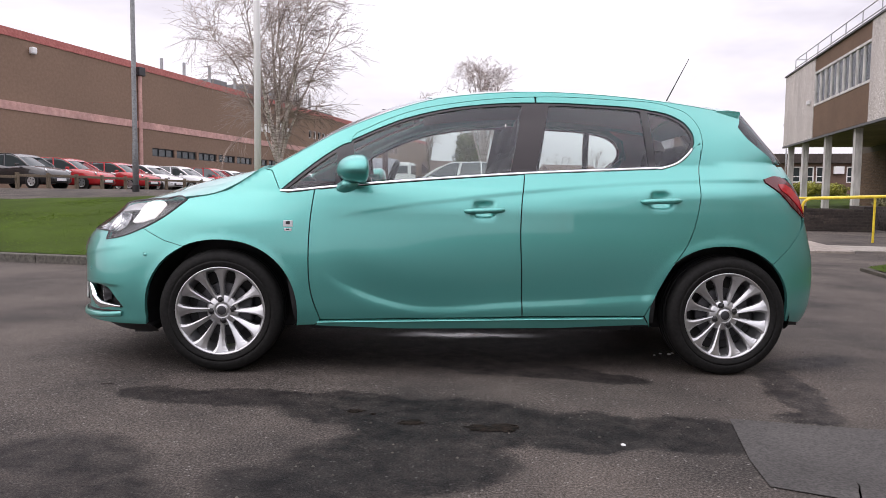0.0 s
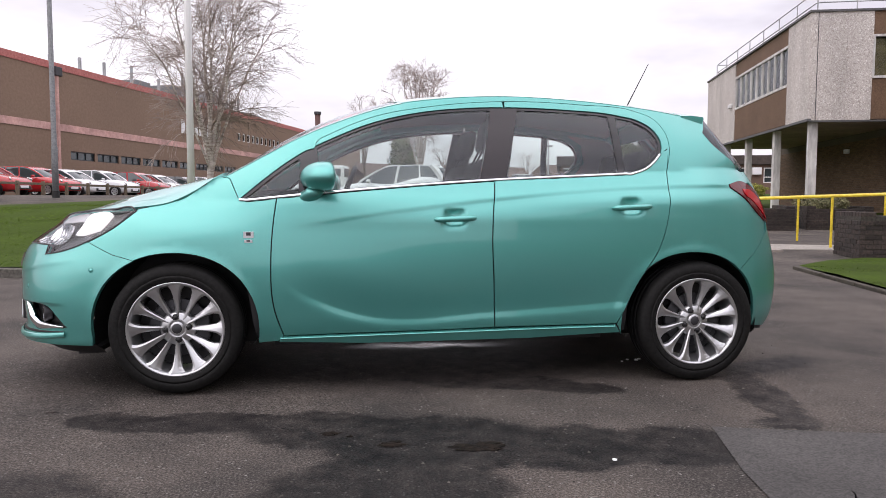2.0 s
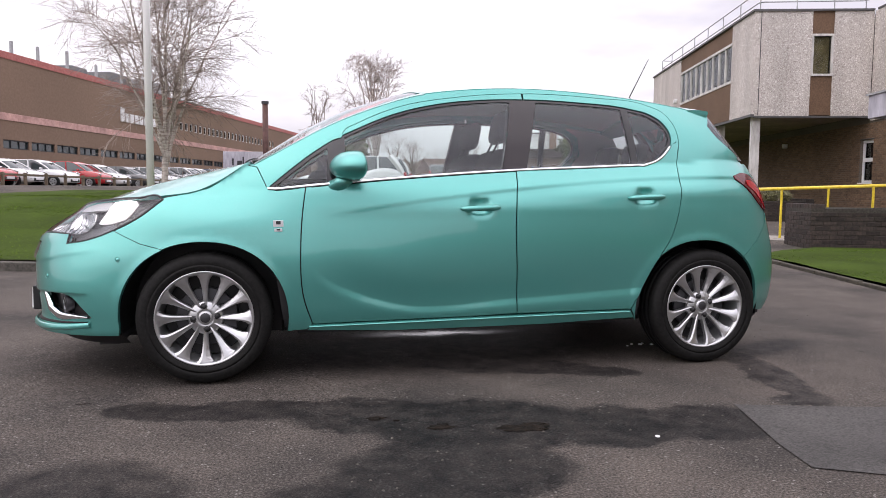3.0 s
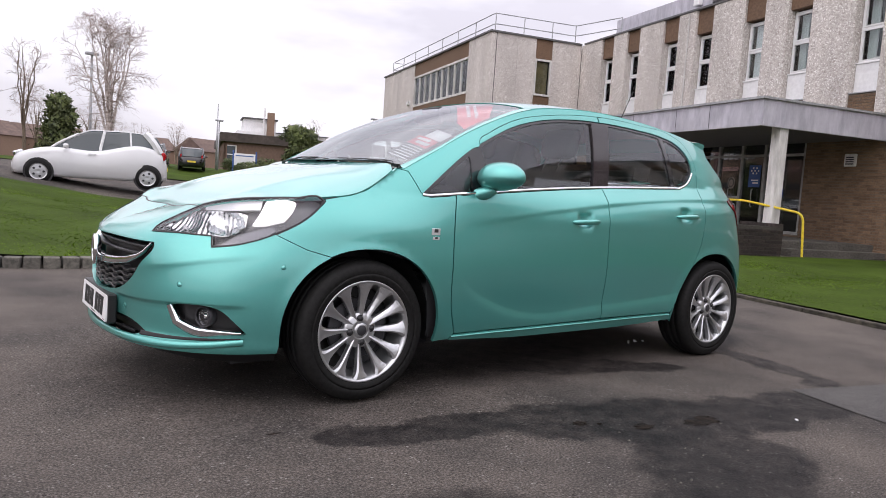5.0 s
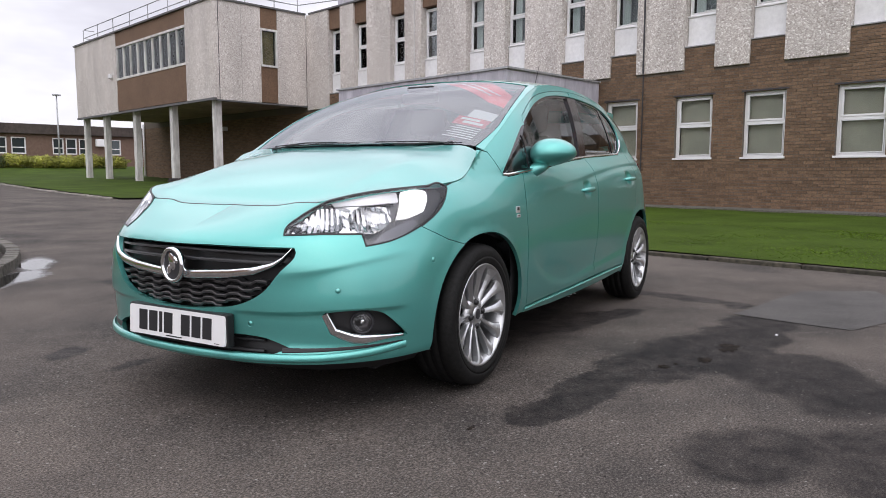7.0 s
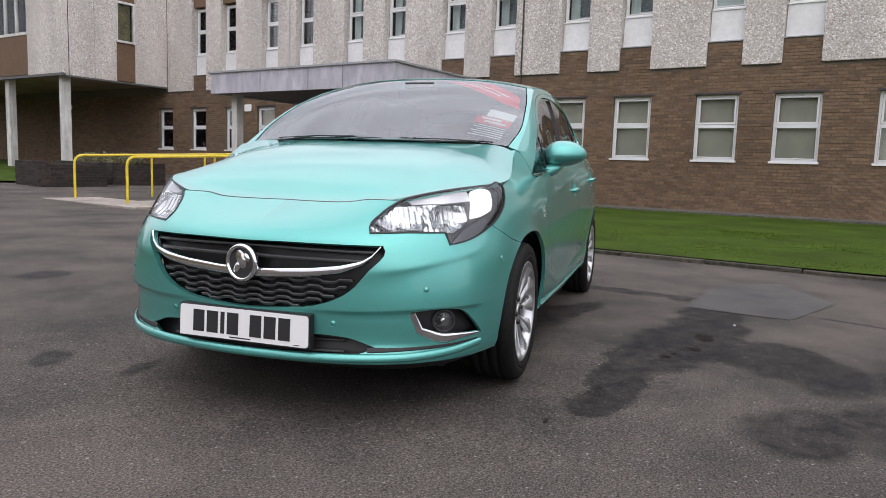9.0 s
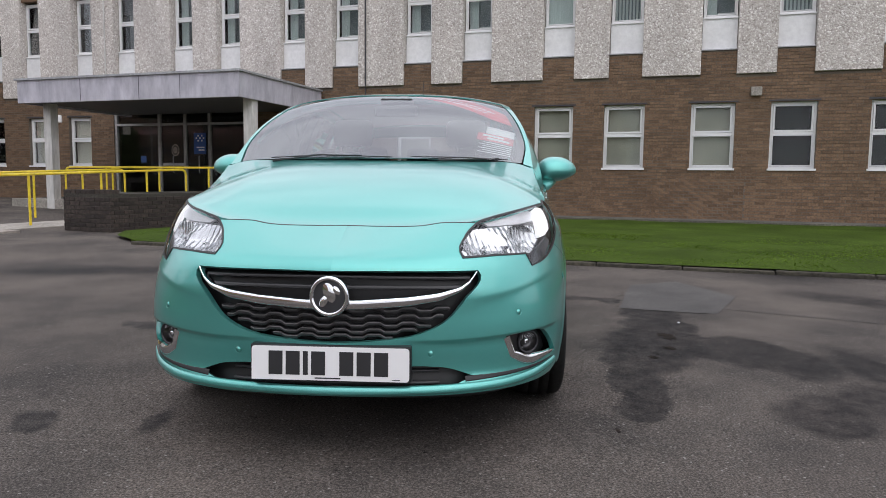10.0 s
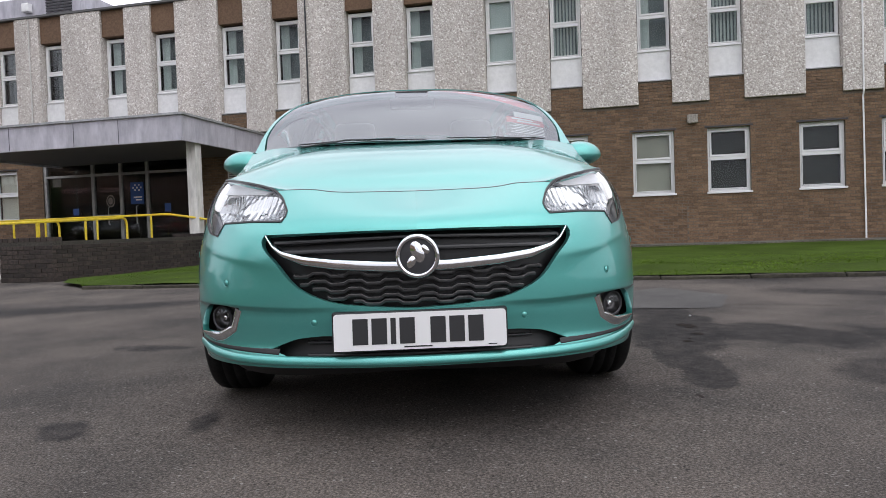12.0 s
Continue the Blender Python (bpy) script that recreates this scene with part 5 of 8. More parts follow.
for a, b, c, d in end:
    w = part("window", boxes((a, a + 0.1, 15.88, 15.95, c, d), (b - 0.1, b, 15.88, 15.95, c, d), (a, b, 15.88, 15.95, d - 0.1, d), (a, b, 15.88, 15.95, c, c + 0.1)), UPVC, low)
    part("pane", boxes((a, b, 15.86, 15.87, c, d)), WINDOW_GLASS, w)
part("fascia", boxes((-0.35, 22, -14.3, 16.35, 2.72, 3.55), bevel=0.03), speckled("dark_fascia", (0.045, 0.035, 0.03), (0.075, 0.058, 0.05), 4, 0.8, 0.1), low, "deep dark brown fascia")
part("plant_room", boxes((3.5, 8, 6.1, 14.7, 3.5, 4.05), (4, 7.5, 11.0, 14.1, 4.05, 5.3)), WHITE_PAINT, low)
part("plant_room_roof", boxes((3.3, 8.2, 5.9, 10.98, 4.05, 4.15), (3.8, 7.7, 10.85, 14.25, 5.3, 5.42)), CAPPING, low)
part("chimney", boxes((2.7, 3.4, 11.3, 11.95, 3.5, 5.95)), FAR_BRICK, low)
part("pipe", tube([(3.0, 12.25, 3.5), (3.0, 12.25, 6.35)], 0.09, 8), WHITE_PAINT, low)
part("wall", boxes((0.31, 22, -14, -13.7, -0.8, 2.75), (21.7, 22, -13.7, 15.7, -0.8, 2.75)), FAR_BRICK, low)
part("air_unit", boxes((-0.35, 0, -1.95, -1.15, 1.8, 2.45), bevel=0.03), UPVC, low)
sign = thing("notice_board", "white notice board on two posts before the low building", "sign", YARD @ pose(43.7, 12.8, rise(43.7, 12.8)))
part("board", boxes((0, 0.06, -0.72, 0.72, 0.55, 1.4), bevel=0.01), WHITE_PAINT, sign)
part("text", boxes((-0.008, 0, -0.6, 0.6, 1.2, 1.27), (-0.008, 0, -0.6, 0.2, 0.72, 0.78)), BLUE_PRINT, sign)
for v in (-0.78, 0.78):
    part("post", boxes((0, 0.1, v - 0.05, v + 0.05, -0.1, 1.6)), BLUE_PRINT, sign)
for u, v, r, s in ((46.8, 10.9, 1.3, 71), (47.2, 13.0, 1.2, 73)):
    shrub("shrub", stand(u, v, 90), (r, 0.9, 0.6), 1800, 0.1, EVERGREEN if s % 2 else HEDGE, "rounded evergreen shrub before the low building", s)
# far ridge of houses and woods
ridge = thing("far_woods", "grey-brown line of distant woods and roofs", "woods")
rnd = random.Random(3)
vs, fs = [], []
for k in range(2600):
    a = radians(rnd.uniform(20, 150))
    d = rnd.uniform(150, 260)
    x, y, h = d * math.cos(a), d * math.sin(a), rnd.uniform(2.5, 8.0) * (0.6 + 0.5 * noise.noise((a * 6, 0, 1)) + 0.3)
    w, i = rnd.uniform(1.0, 3.5), len(vs)
    for px, pz in ((-w, 0), (w, 0), (w * 0.6, h * 0.8), (0, h), (-w * 0.7, h * 0.75)):
        vs.append((x - px * math.sin(a), y + px * math.cos(a), 0.5 + pz))
    fs.append(tuple(i + q for q in range(5)))
tagged(linked("woods", mesh_of("woods", vs, fs), TWIG, ridge), kind="stuff")
for k in range(9):
    bm = boxes((-5, 5, -4, 4, 0, 4.2))
    roof = bmesh.new()
    r = [roof.verts.new(p) for p in ((-5.3, -4.3, 4.2), (5.3, -4.3, 4.2), (5.3, 4.3, 4.2), (-5.3, 4.3, 4.2), (-5.3, 0, 6.6), (5.3, 0, 6.6))]
    for q in ((0, 1, 5, 4), (2, 3, 4, 5), (3, 0, 4), (1, 2, 5)):
        roof.faces.new([r[i] for i in q])
    h = thing("house", "distant brick house with a dark pitched roof", "house", pose(-38 + 13 * k + 3 * (k % 2), 128 + 5 * (k % 3), 0.8, 0, 0, 12 * (k % 4)))
    part("wall", bm, FAR_BRICK, h)
    part("roof", roof, speckled("brown_roof_tile", (0.09, 0.06, 0.05), (0.16, 0.11, 0.09), 3, 0.9, 0), h)

# ---- knee rail before the car park ----
knee = thing("knee_rail_fence", "low weathered timber knee rail along the car park", "fence", YARD)
for k in range(34):
    u = 6 + 1.5 * k
    part("post", boxes((u - 0.06, u + 0.06, 36.0, 36.12, rise(u, 36) - 0.1, rise(u, 36) + 0.62), bevel=0.01), WOOD_POST, knee)
    if k < 33:
        part("rail", boxes((u + 0.062, u + 1.438, 36.02, 36.1, rise(u, 36) + 0.46, rise(u, 36) + 0.56), bevel=0.01), WOOD_POST, knee)


# ---- the car: a turquoise five door hatchback, nose towards -x, near side towards -y ----
PAINT = speckled("turquoise_metallic", (0.086, 0.390, 0.350), (0.138, 0.495, 0.452), 700, 0.36, 0.0, 0.001, 1.0, 0.03, metal=0.68, detail=1)
_b = PAINT.node_tree.nodes["Principled BSDF"]
_b.inputs["Coat Weight"].default_value, _b.inputs["Coat Roughness"].default_value, _b.inputs["Coat IOR"].default_value = 1.0, 0.015, 1.55
CAR_GLASS = glassy("car_glass", (0.90, 0.97, 0.95), 0.0, 0.94, 1.75)
SCREEN_GLASS = glassy("windscreen_glass", (0.90, 0.97, 0.95), 0.0, 0.92, 2.7)
LENS = glassy("clear_lens", (1, 1, 1), 0.0, 0.95)
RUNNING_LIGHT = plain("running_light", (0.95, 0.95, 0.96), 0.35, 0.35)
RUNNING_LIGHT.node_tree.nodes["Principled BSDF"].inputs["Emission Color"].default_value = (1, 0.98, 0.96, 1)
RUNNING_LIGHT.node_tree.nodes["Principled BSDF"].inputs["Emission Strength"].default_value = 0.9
LAMP_BLACK = plain("lamp_housing", (0.10, 0.098, 0.105), 0.3, 0.4, 0.3)
REFLECTOR = plain("reflector", (0.66, 0.67, 0.68), 0.10, 1.0)
TAIL_RED = plain("tail_lens", (0.42, 0.005, 0.010), 0.12, 0, 0.3)
TAIL_DARK = plain("tail_lens_dark", (0.11, 0.003, 0.007), 0.12, 0, 0.3)
SEAT_CLOTH = speckled("seat_cloth", (0.014, 0.014, 0.016), (0.04, 0.04, 0.044), 90, 0.9, 0.2, 0.002)
LINING = plain("grey_lining", (0.42, 0.415, 0.405), 0.9)
TRIM_DARK = plain("dark_trim", (0.02, 0.02, 0.022), 0.6)


def hermite(keys, values):
    """Smooth curve through keys; works on arrays."""
    k, v = np.array(keys, float), np.array(values, float)
    h = np.diff(k)
    slope = np.diff(v) / h
    m = np.empty(len(k))
    m[1:-1] = (slope[:-1] * h[1:] + slope[1:] * h[:-1]) / (h[1:] + h[:-1])
    m[0], m[-1] = slope[0], slope[-1]

    def at(x):
        x = np.asarray(x, float)
        i = np.clip(np.searchsorted(k, x) - 1, 0, len(h) - 1)
        t = (x - k[i]) / h[i]
        tc = np.clip(t, 0, 1)
        y = (2 * tc**3 - 3 * tc**2 + 1) * v[i] + (tc**3 - 2 * tc**2 + tc) * h[i] * m[i] + (3 * tc**2 - 2 * tc**3) * v[i + 1] + (tc**3 - tc**2) * h[i] * m[i + 1]
        return y + np.where(t > 1, (t - 1) * h[i] * m[i + 1], 0) + np.where(t < 0, t * h[i] * m[i], 0)

    return at


# plan outline of the body, by a running length q that equals x along the doors
PLAN_X = (-2.14, -2.125, -2.085, -1.99, -1.86, -1.70, -1.55, -1.35, -1.0, -0.5, 0, 0.6, 1.1, 1.4, 1.62, 1.76, 1.835, 1.87, 1.88)
PLAN_Y = (0, 0.22, 0.42, 0.60, 0.72, 0.79, 0.825, 0.848, 0.858, 0.862, 0.862, 0.860, 0.852, 0.835, 0.78, 0.68, 0.5, 0.25, 0)
PLAN_Q = (-2.684, -2.463, -2.259, -2.056, -1.879, -1.704, -1.55, -1.35, -1.0, -0.5, 0, 0.6, 1.1, 1.4, 1.627, 1.799, 1.994, 2.246, 2.496)
Q_FRONT, Q_REAR = PLAN_Q[0], PLAN_Q[-1]
_ends = (2 * PLAN_Q[0] - PLAN_Q[1],), (2 * PLAN_Q[-1] - PLAN_Q[-2],)
plan_x = hermite(_ends[0] + PLAN_Q + _ends[1], PLAN_X[1:2] + PLAN_X + PLAN_X[-2:-1])
plan_y = hermite(_ends[0] + PLAN_Q + _ends[1], (-PLAN_Y[1],) + PLAN_Y + (-PLAN_Y[-2],))
# how far the skin lies inside that outline, by height, at stations along it
LEVELS = (0.17, 0.23, 0.30, 0.40, 0.50, 0.60, 0.68, 0.76, 0.84, 0.92, 1.00, 1.08)
STATIONS = {
    -2.684: (0.10, 0.005, 0.018, 0.004, 0.003, 0.005, 0.030, 0.230, 0.45, 0.70, 0.95, 1.15),
    -2.259: (0.10, 0.006, 0.018, 0.008, 0.008, 0.014, 0.048, 0.160, 0.33, 0.52, 0.75, 0.95),
    -1.92: (0.10, 0.020, 0.012, 0.000, 0.002, 0.020, 0.056, 0.105, 0.175, 0.30, 0.45, 0.60),
    -1.55: (0.09, 0.030, 0.010, 0.000, 0.000, 0.006, 0.022, 0.045, 0.088, 0.17, 0.30, 0.42),
    -1.22: (0.08, 0.035, 0.010, 0.000, 0.000, 0.002, 0.010, 0.026, 0.070, 0.13, 0.20, 0.28),
    -0.85: (0.085, 0.055, 0.032, 0.018, 0.010, 0.009, 0.016, 0.026, 0.042, 0.066, 0.115, 0.19),
    0.0: (0.085, 0.055, 0.032, 0.019, 0.010, 0.005, 0.004, 0.006, 0.012, 0.048, 0.118, 0.19),
    0.9: (0.085, 0.055, 0.030, 0.016, 0.008, 0.003, 0.002, 0.004, 0.008, 0.022, 0.082, 0.15),
    1.3: (0.07, 0.035, 0.010, 0.000, 0.000, 0.002, 0.004, 0.008, 0.014, 0.026, 0.075, 0.135),
    1.627: (0.09, 0.050, 0.020, 0.004, 0.000, 0.006, 0.016, 0.030, 0.046, 0.068, 0.108, 0.165),
    1.994: (0.11, 0.060, 0.020, 0.000, 0.000, 0.010, 0.030, 0.050, 0.075, 0.10, 0.14, 0.19),
    2.496: (0.11, 0.060, 0.020, 0.000, 0.000, 0.010, 0.030, 0.050, 0.075, 0.10, 0.14, 0.19),
}
_keys = tuple(STATIONS)
_by_height = [hermite(LEVELS, STATIONS[k]) for k in _keys]
_weight = [hermite(_keys, [1.0 if i == j else 0.0 for j in range(len(_keys))]) for i in range(len(_keys))]
shoulder = hermite((-1.2, -0.74, -0.41, -0.08, 0.22, 0.57, 0.86, 1.12, 1.43, 1.9), (0.70, 0.775, 0.832, 0.876, 0.912, 0.946, 0.966, 0.977, 0.983, 0.985))
scallop = hermite((-1.2, -0.80, -0.73, -0.57, -0.41, 0.22, 0.85, 1.2), (0.75, 0.58, 0.51, 0.425, 0.373, 0.378, 0.417, 0.44))
bumper_edge_z = hermite((-2.4, -2.15, -2.0, -1.9, -1.82, -1.6), (0.54, 0.56, 0.585, 0.602, 0.612, 0.637))
HANDLES = ((0.028, 0.822), (0.90, 0.878))


def fade(x, a, b):
    t = np.clip((x - a) / (b - a), 0, 1)
    return t * t * (3 - 2 * t)


def inset(q, z):
    d = sum(w(q) * c(z) for w, c in zip(_weight, _by_height))
    # the shoulder crease over the doors: a hollow under a crisp edge
    e = shoulder(q) - z
    on = (0.25 + 0.75 * fade(q, -0.5, 0.4)) * fade(q, -0.80, -0.35) * (1 - fade(q, 1.35, 1.6))
    d = d + on * 0.010 * np.where(e > 0, (1 - np.exp(-e / 0.010)) * np.exp(-e / 0.11), 0)
    # the scallop low on the doors
    e = z - scallop(q)
    on = fade(q, -0.80, -0.55) * (1 - fade(q, 0.85, 1.1))
    d = d + on * 0.009 * np.where(e > 0, np.exp(-((e / 0.12) ** 2)), np.exp(-((e / 0.030) ** 2)))
    # the hollow in the lower corner of the bumper, under a sharp line
    on = fade(q, -2.50, -2.25) * (1 - fade(q, -1.86, -1.74))
    e = (0.418 + 0.010 * fade(q, -2.3, -1.95)) - z
    d = d + on * 0.013 * np.where(e > 0, (1 - np.exp(-e / 0.006)) * np.exp(-e / 0.13), 0)
    # finger cups behind the door handles
    for hx, hz in HANDLES:
        d = d + 0.022 * np.exp(-(((q - hx) / 0.048) ** 4) - (((z - hz) / 0.036) ** 4))
    # the edge that runs out from the grille under the headlamp
    e = bumper_edge_z(q) - z
    on = fade(q, -2.27, -2.10) * (1 - fade(q, -1.86, -1.66))
    d = d + on * 0.005 * np.where(e > 0, (1 - np.exp(-e / 0.014)) * np.exp(-e / 0.10), 0)
    # flared lips round the wheels, with a soft outer edge
    for cx in (-1.257, 1.225):
        r = np.hypot((q - cx) / 1.06, z - 0.31)
        d = d - 0.0035 * (1 - fade(r, 0.350, 0.390)) * (z > 0.2)
    return d


def lower(q, z):
    """Skin below the belt line, near side: points for arrays of q and z."""
    q, z = np.asarray(q, float), np.asarray(z, float)
    e = 1e-3
    tx, ty = plan_x(q + e) - plan_x(q - e), plan_y(q + e) - plan_y(q - e)
    n = np.hypot(tx, ty)
    d = inset(q, z)
    return np.stack([plan_x(q) + d * ty / n, -np.maximum(plan_y(q) - d * tx / n, 0), z], -1)


belt_z = hermite((-1.3, -0.97, -0.73, 0.25, 0.8, 1.3, 1.75), (0.885, 0.905, 0.93, 1.012, 1.04, 1.065, 1.08))
RAIL_X = (-1.15, -1.0, -0.85, -0.70, -0.474, -0.248, 0.0, 0.3, 0.6, 0.87, 1.1, 1.31, 1.5)
rail_z = hermite(RAIL_X, (0.955, 1.035, 1.118, 1.20, 1.298, 1.372, 1.41, 1.428, 1.42, 1.40, 1.375, 1.345, 1.315))
rail_y = hermite(RAIL_X, (0.725, 0.715, 0.71, 0.695, 0.66, 0.625, 0.607, 0.60, 0.60, 0.595, 0.585, 0.565, 0.545))


def side(q, z):
    """Skin of the near side from sill to roof rail."""
    q, z = np.asarray(q, float), np.asarray(z, float)
    low = lower(q, np.minimum(z, belt_z(q)))
    zb, zr = belt_z(q), np.maximum(rail_z(q), belt_z(q) + 0.02)
    t = np.clip((z - zb) / (zr - zb), 0, 1.05)
    y = low[..., 1] * (1 - t) - rail_y(q) * t - 0.018 * 4 * t * (1 - t) * fade(zr - zb, 0.05, 0.3)
    x = low[..., 0] * (1 - t) + np.minimum(q, 1.62) * t
    return np.where((z > zb)[..., None], np.stack([x, y, z], -1), low)


top_z = hermite((-1.10, -1.0, -0.9, -0.764, -0.5, -0.25, 0, 0.35, 0.68, 1.0, 1.26, 1.46), (1.036, 1.098, 1.162, 1.245, 1.366, 1.438, 1.468, 1.48, 1.474, 1.452, 1.42, 1.392))


def top(x, y):
    """Windscreen and roof."""
    x, y = np.asarray(x, float), np.asarray(y, float)
    zc, zr = top_z(x), rail_z(x)
    return np.stack([x, y, zc - (zc - zr) * (np.abs(y) / rail_y(x)) ** 2.6], -1)


hood_z = hermite((-1.95, -1.86, -1.83, -1.7, -1.55, -1.4, -1.26, -1.08), (0.742, 0.780, 0.789, 0.855, 0.918, 0.966, 1.002, 1.036))
HOOD_X = (-1.9, -1.86, -1.75, -1.6, -1.43, -1.26, -1.16, -1.08)
hood_y = hermite(HOOD_X, (0.40, 0.46, 0.61, 0.697, 0.75, 0.748, 0.73, 0.717))
hood_e = hermite(HOOD_X, (0.795, 0.806, 0.842, 0.860, 0.867, 0.902, 0.958, 1.016))


def hood(x, y):
    x, y = np.asarray(x, float), np.asarray(y, float)
    zc, ze = hood_z(x), hood_e(x)
    r = np.abs(y) / hood_y(x)
    swage = 0.005 * np.exp(-(((np.abs(y) - (0.50 + 0.10 * (x + 1.5))) / 0.06) ** 2)) * fade(x, -1.85, -1.6) * (1 - fade(x, -1.40, -1.15))
    return np.stack([x, y, zc - (zc - ze) * r**4.0 + swage], -1)


def tail(y, z):
    """Tailgate glass and panel above the lower body."""
    y, z = np.asarray(y, float), np.asarray(z, float)
    edge = np.interp(z, (1.0, 1.10, 1.36), (1.655, 1.60, 1.375))
    half = np.interp(z, (1.0, 1.10, 1.36), (0.62, 0.60, 0.565))
    return np.stack([edge + 0.10 - 0.19 * (y / half) ** 8, y, z], -1)


def normals(surf, a, b, e=1.5e-3):
    n = np.cross(surf(a + e, b) - surf(a - e, b), surf(a, b + e) - surf(a, b - e))
    n /= np.maximum(np.linalg.norm(n, axis=-1, keepdims=True), 1e-9)
    p = surf(a, b)
    away = ((p - np.array((0.0, 0.0, 0.62))) * n).sum(-1)
    return n if np.median(away) > 0 else -n


def spline(*pts, step=0.02, close=False):
    """Dense points of a smooth line through some points of the plane."""
    p = np.array(pts, float)
    d = np.r_[0, np.cumsum(np.hypot(*np.diff(p, axis=0).T))]
    fx, fy = hermite(d, p[:, 0]), hermite(d, p[:, 1])
    n = max(2, int(d[-1] / step) + 1)
    t = np.linspace(0, d[-1], n)
    return [(float(x), float(y)) for x, y in zip(fx(t), fy(t))]


def shrunk(outline, gap):
    """An outline drawn in by a gap."""
    n = len(outline)
    area = sum(a[0] * b[1] - b[0] * a[1] for a, b in zip(outline, outline[1:] + outline[:1]))
    s, out = (1 if area > 0 else -1), []
    for i, p in enumerate(outline):
        a, b = Vector(outline[i - 1]), Vector(outline[(i + 1) % n])
        p = Vector(p)
        e, f = (p - a), (b - p)
        if e.length < 1e-9 or f.length < 1e-9:
            continue
        n1, n2 = Vector((-e.y, e.x)).normalized() * s, Vector((-f.y, f.x)).normalized() * s
        m = n1 + n2
        k = max(0.35, m.length_squared / 2)
        out.append(tuple(p + m * (gap / k)))
    return out


def clean(outline, least=0.004):
    out = []
    for p in outline:
        if not out or math.hypot(p[0] - out[-1][0], p[1] - out[-1][1]) > least:
            out.append((float(p[0]), float(p[1])))
    if math.hypot(out[0][0] - out[-1][0], out[0][1] - out[-1][1]) < least:
        out.pop()
    return out


def skin(surf, outline, pitch=0.03, holes=(), gap=0.0, offset=0.0, rim=0.012, lines=()):
    """Vertices, normals and faces of a panel over an outline on a surface, with a rim turned inwards."""
    outline = clean(shrunk(clean(outline), gap) if gap else outline)
    holes = [clean(shrunk(clean(h), -gap) if gap else h) for h in holes]
    rings = [sampled(outline, pitch)] + [sampled(h, pitch) for h in holes]
    pts, edges = [], []
    for r in rings:
        i = len(pts)
        pts += [Vector(p) for p in r]
        edges += [(i + k, i + (k + 1) % len(r)) for k in range(len(r))]
    for line in lines:
        line = np.array(line)
        ok = all_inside(line, rings[0])
        for h in rings[1:]:
            ok &= ~all_inside(line, h)
        edge_pts = np.array([tuple(p) for p in pts[: sum(len(r) for r in rings)]])
        ok &= ((line[:, None, :] - edge_pts[None]) ** 2).sum(-1).min(1) > (0.15 * pitch) ** 2
        for k, (p, good) in enumerate(zip(line.tolist(), ok)):
            if good:
                pts.append(Vector(p))
                if k and ok[k - 1]:
                    edges.append((len(pts) - 2, len(pts) - 1))
    allr = np.array([tuple(p) for p in pts])
    lo, hi = allr.min(0), allr.max(0)
    nx, ny = max(1, round((hi[0] - lo[0]) / pitch)), max(1, round((hi[1] - lo[1]) / pitch))
    grid = np.array([(lo[0] + (hi[0] - lo[0]) * (i + 0.5 * (j % 2)) / nx, lo[1] + (hi[1] - lo[1]) * j / ny) for j in range(1, ny) for i in range(nx + 1)]).reshape(-1, 2)
    if len(grid):
        keep = all_inside(grid, rings[0])
        for h in rings[1:]:
            keep &= ~all_inside(grid, h)
        grid = grid[keep]
    if len(grid):
        far = ((grid[:, None, :] - allr[None]) ** 2).sum(-1).min(1) > (0.45 * pitch) ** 2
        pts += [Vector(p) for p in grid[far].tolist()]
    verts, edges2, tris = (lambda g: (g[0], g[1], g[2]))(delaunay_2d_cdt(pts, edges, [], 1, 1e-7))
    v2 = np.array([tuple(v) for v in verts])
    tris = [tuple(t) for t in tris]
    mid = v2[np.array(tris)].mean(1)
    keep = all_inside(mid, rings[0])
    for h in rings[1:]:
        keep &= ~all_inside(mid, h)
    tris = [t for t, k in zip(tris, keep) if k]
    a, b = v2[:, 0], v2[:, 1]
    n = normals(surf, a, b)
    p = surf(a, b) + offset * n
    # turn every triangle to face along the normals
    out = []
    for t in tris:
        i, j, k = t
        f = np.cross(p[j] - p[i], p[k] - p[i])
        out.append(t if f @ n[i] >= 0 else (i, k, j))
    if rim:
        count = {}
        for t in out:
            for e in ((t[0], t[1]), (t[1], t[2]), (t[2], t[0])):
                count[e] = 1
        border = [e for e in count if (e[1], e[0]) not in count]
        base, where = len(p), {}
        extra_p, extra_n = [], []
        for e in border:
            side_n = np.cross(p[e[1]] - p[e[0]], n[e[0]])
            side_n /= max(np.linalg.norm(side_n), 1e-9)
            i = base + len(extra_p)
            for v in e:
                extra_p += [p[v], p[v] - rim * n[v]]
                extra_n += [side_n, side_n]
            out.append((i + 2, i, i + 1, i + 3))
        if extra_p:
            p, n = np.vstack([p, extra_p]), np.vstack([n, extra_n])
    return p, n, out


def shell(name, pieces, material, parent, label="", mirror=False):
    """One mesh out of skins; mirror adds the far side to the same mesh."""
    vs, ns, fs = [], [], []
    for p, n, f in pieces:
        for flip in (1, -1) if mirror else (1,):
            i = len(vs)
            vs += [(x, y * flip, z) for x, y, z in p.tolist()]
            ns += [(x, y * flip, z) for x, y, z in n.tolist()]
            fs += [tuple(i + k for k in (t if flip == 1 else t[::-1])) for t in f]
    me = mesh_of(name, vs, fs)
    me.shade_smooth()
    me.normals_split_custom_set_from_vertices(ns)
    return linked(name, me, material, parent, label)


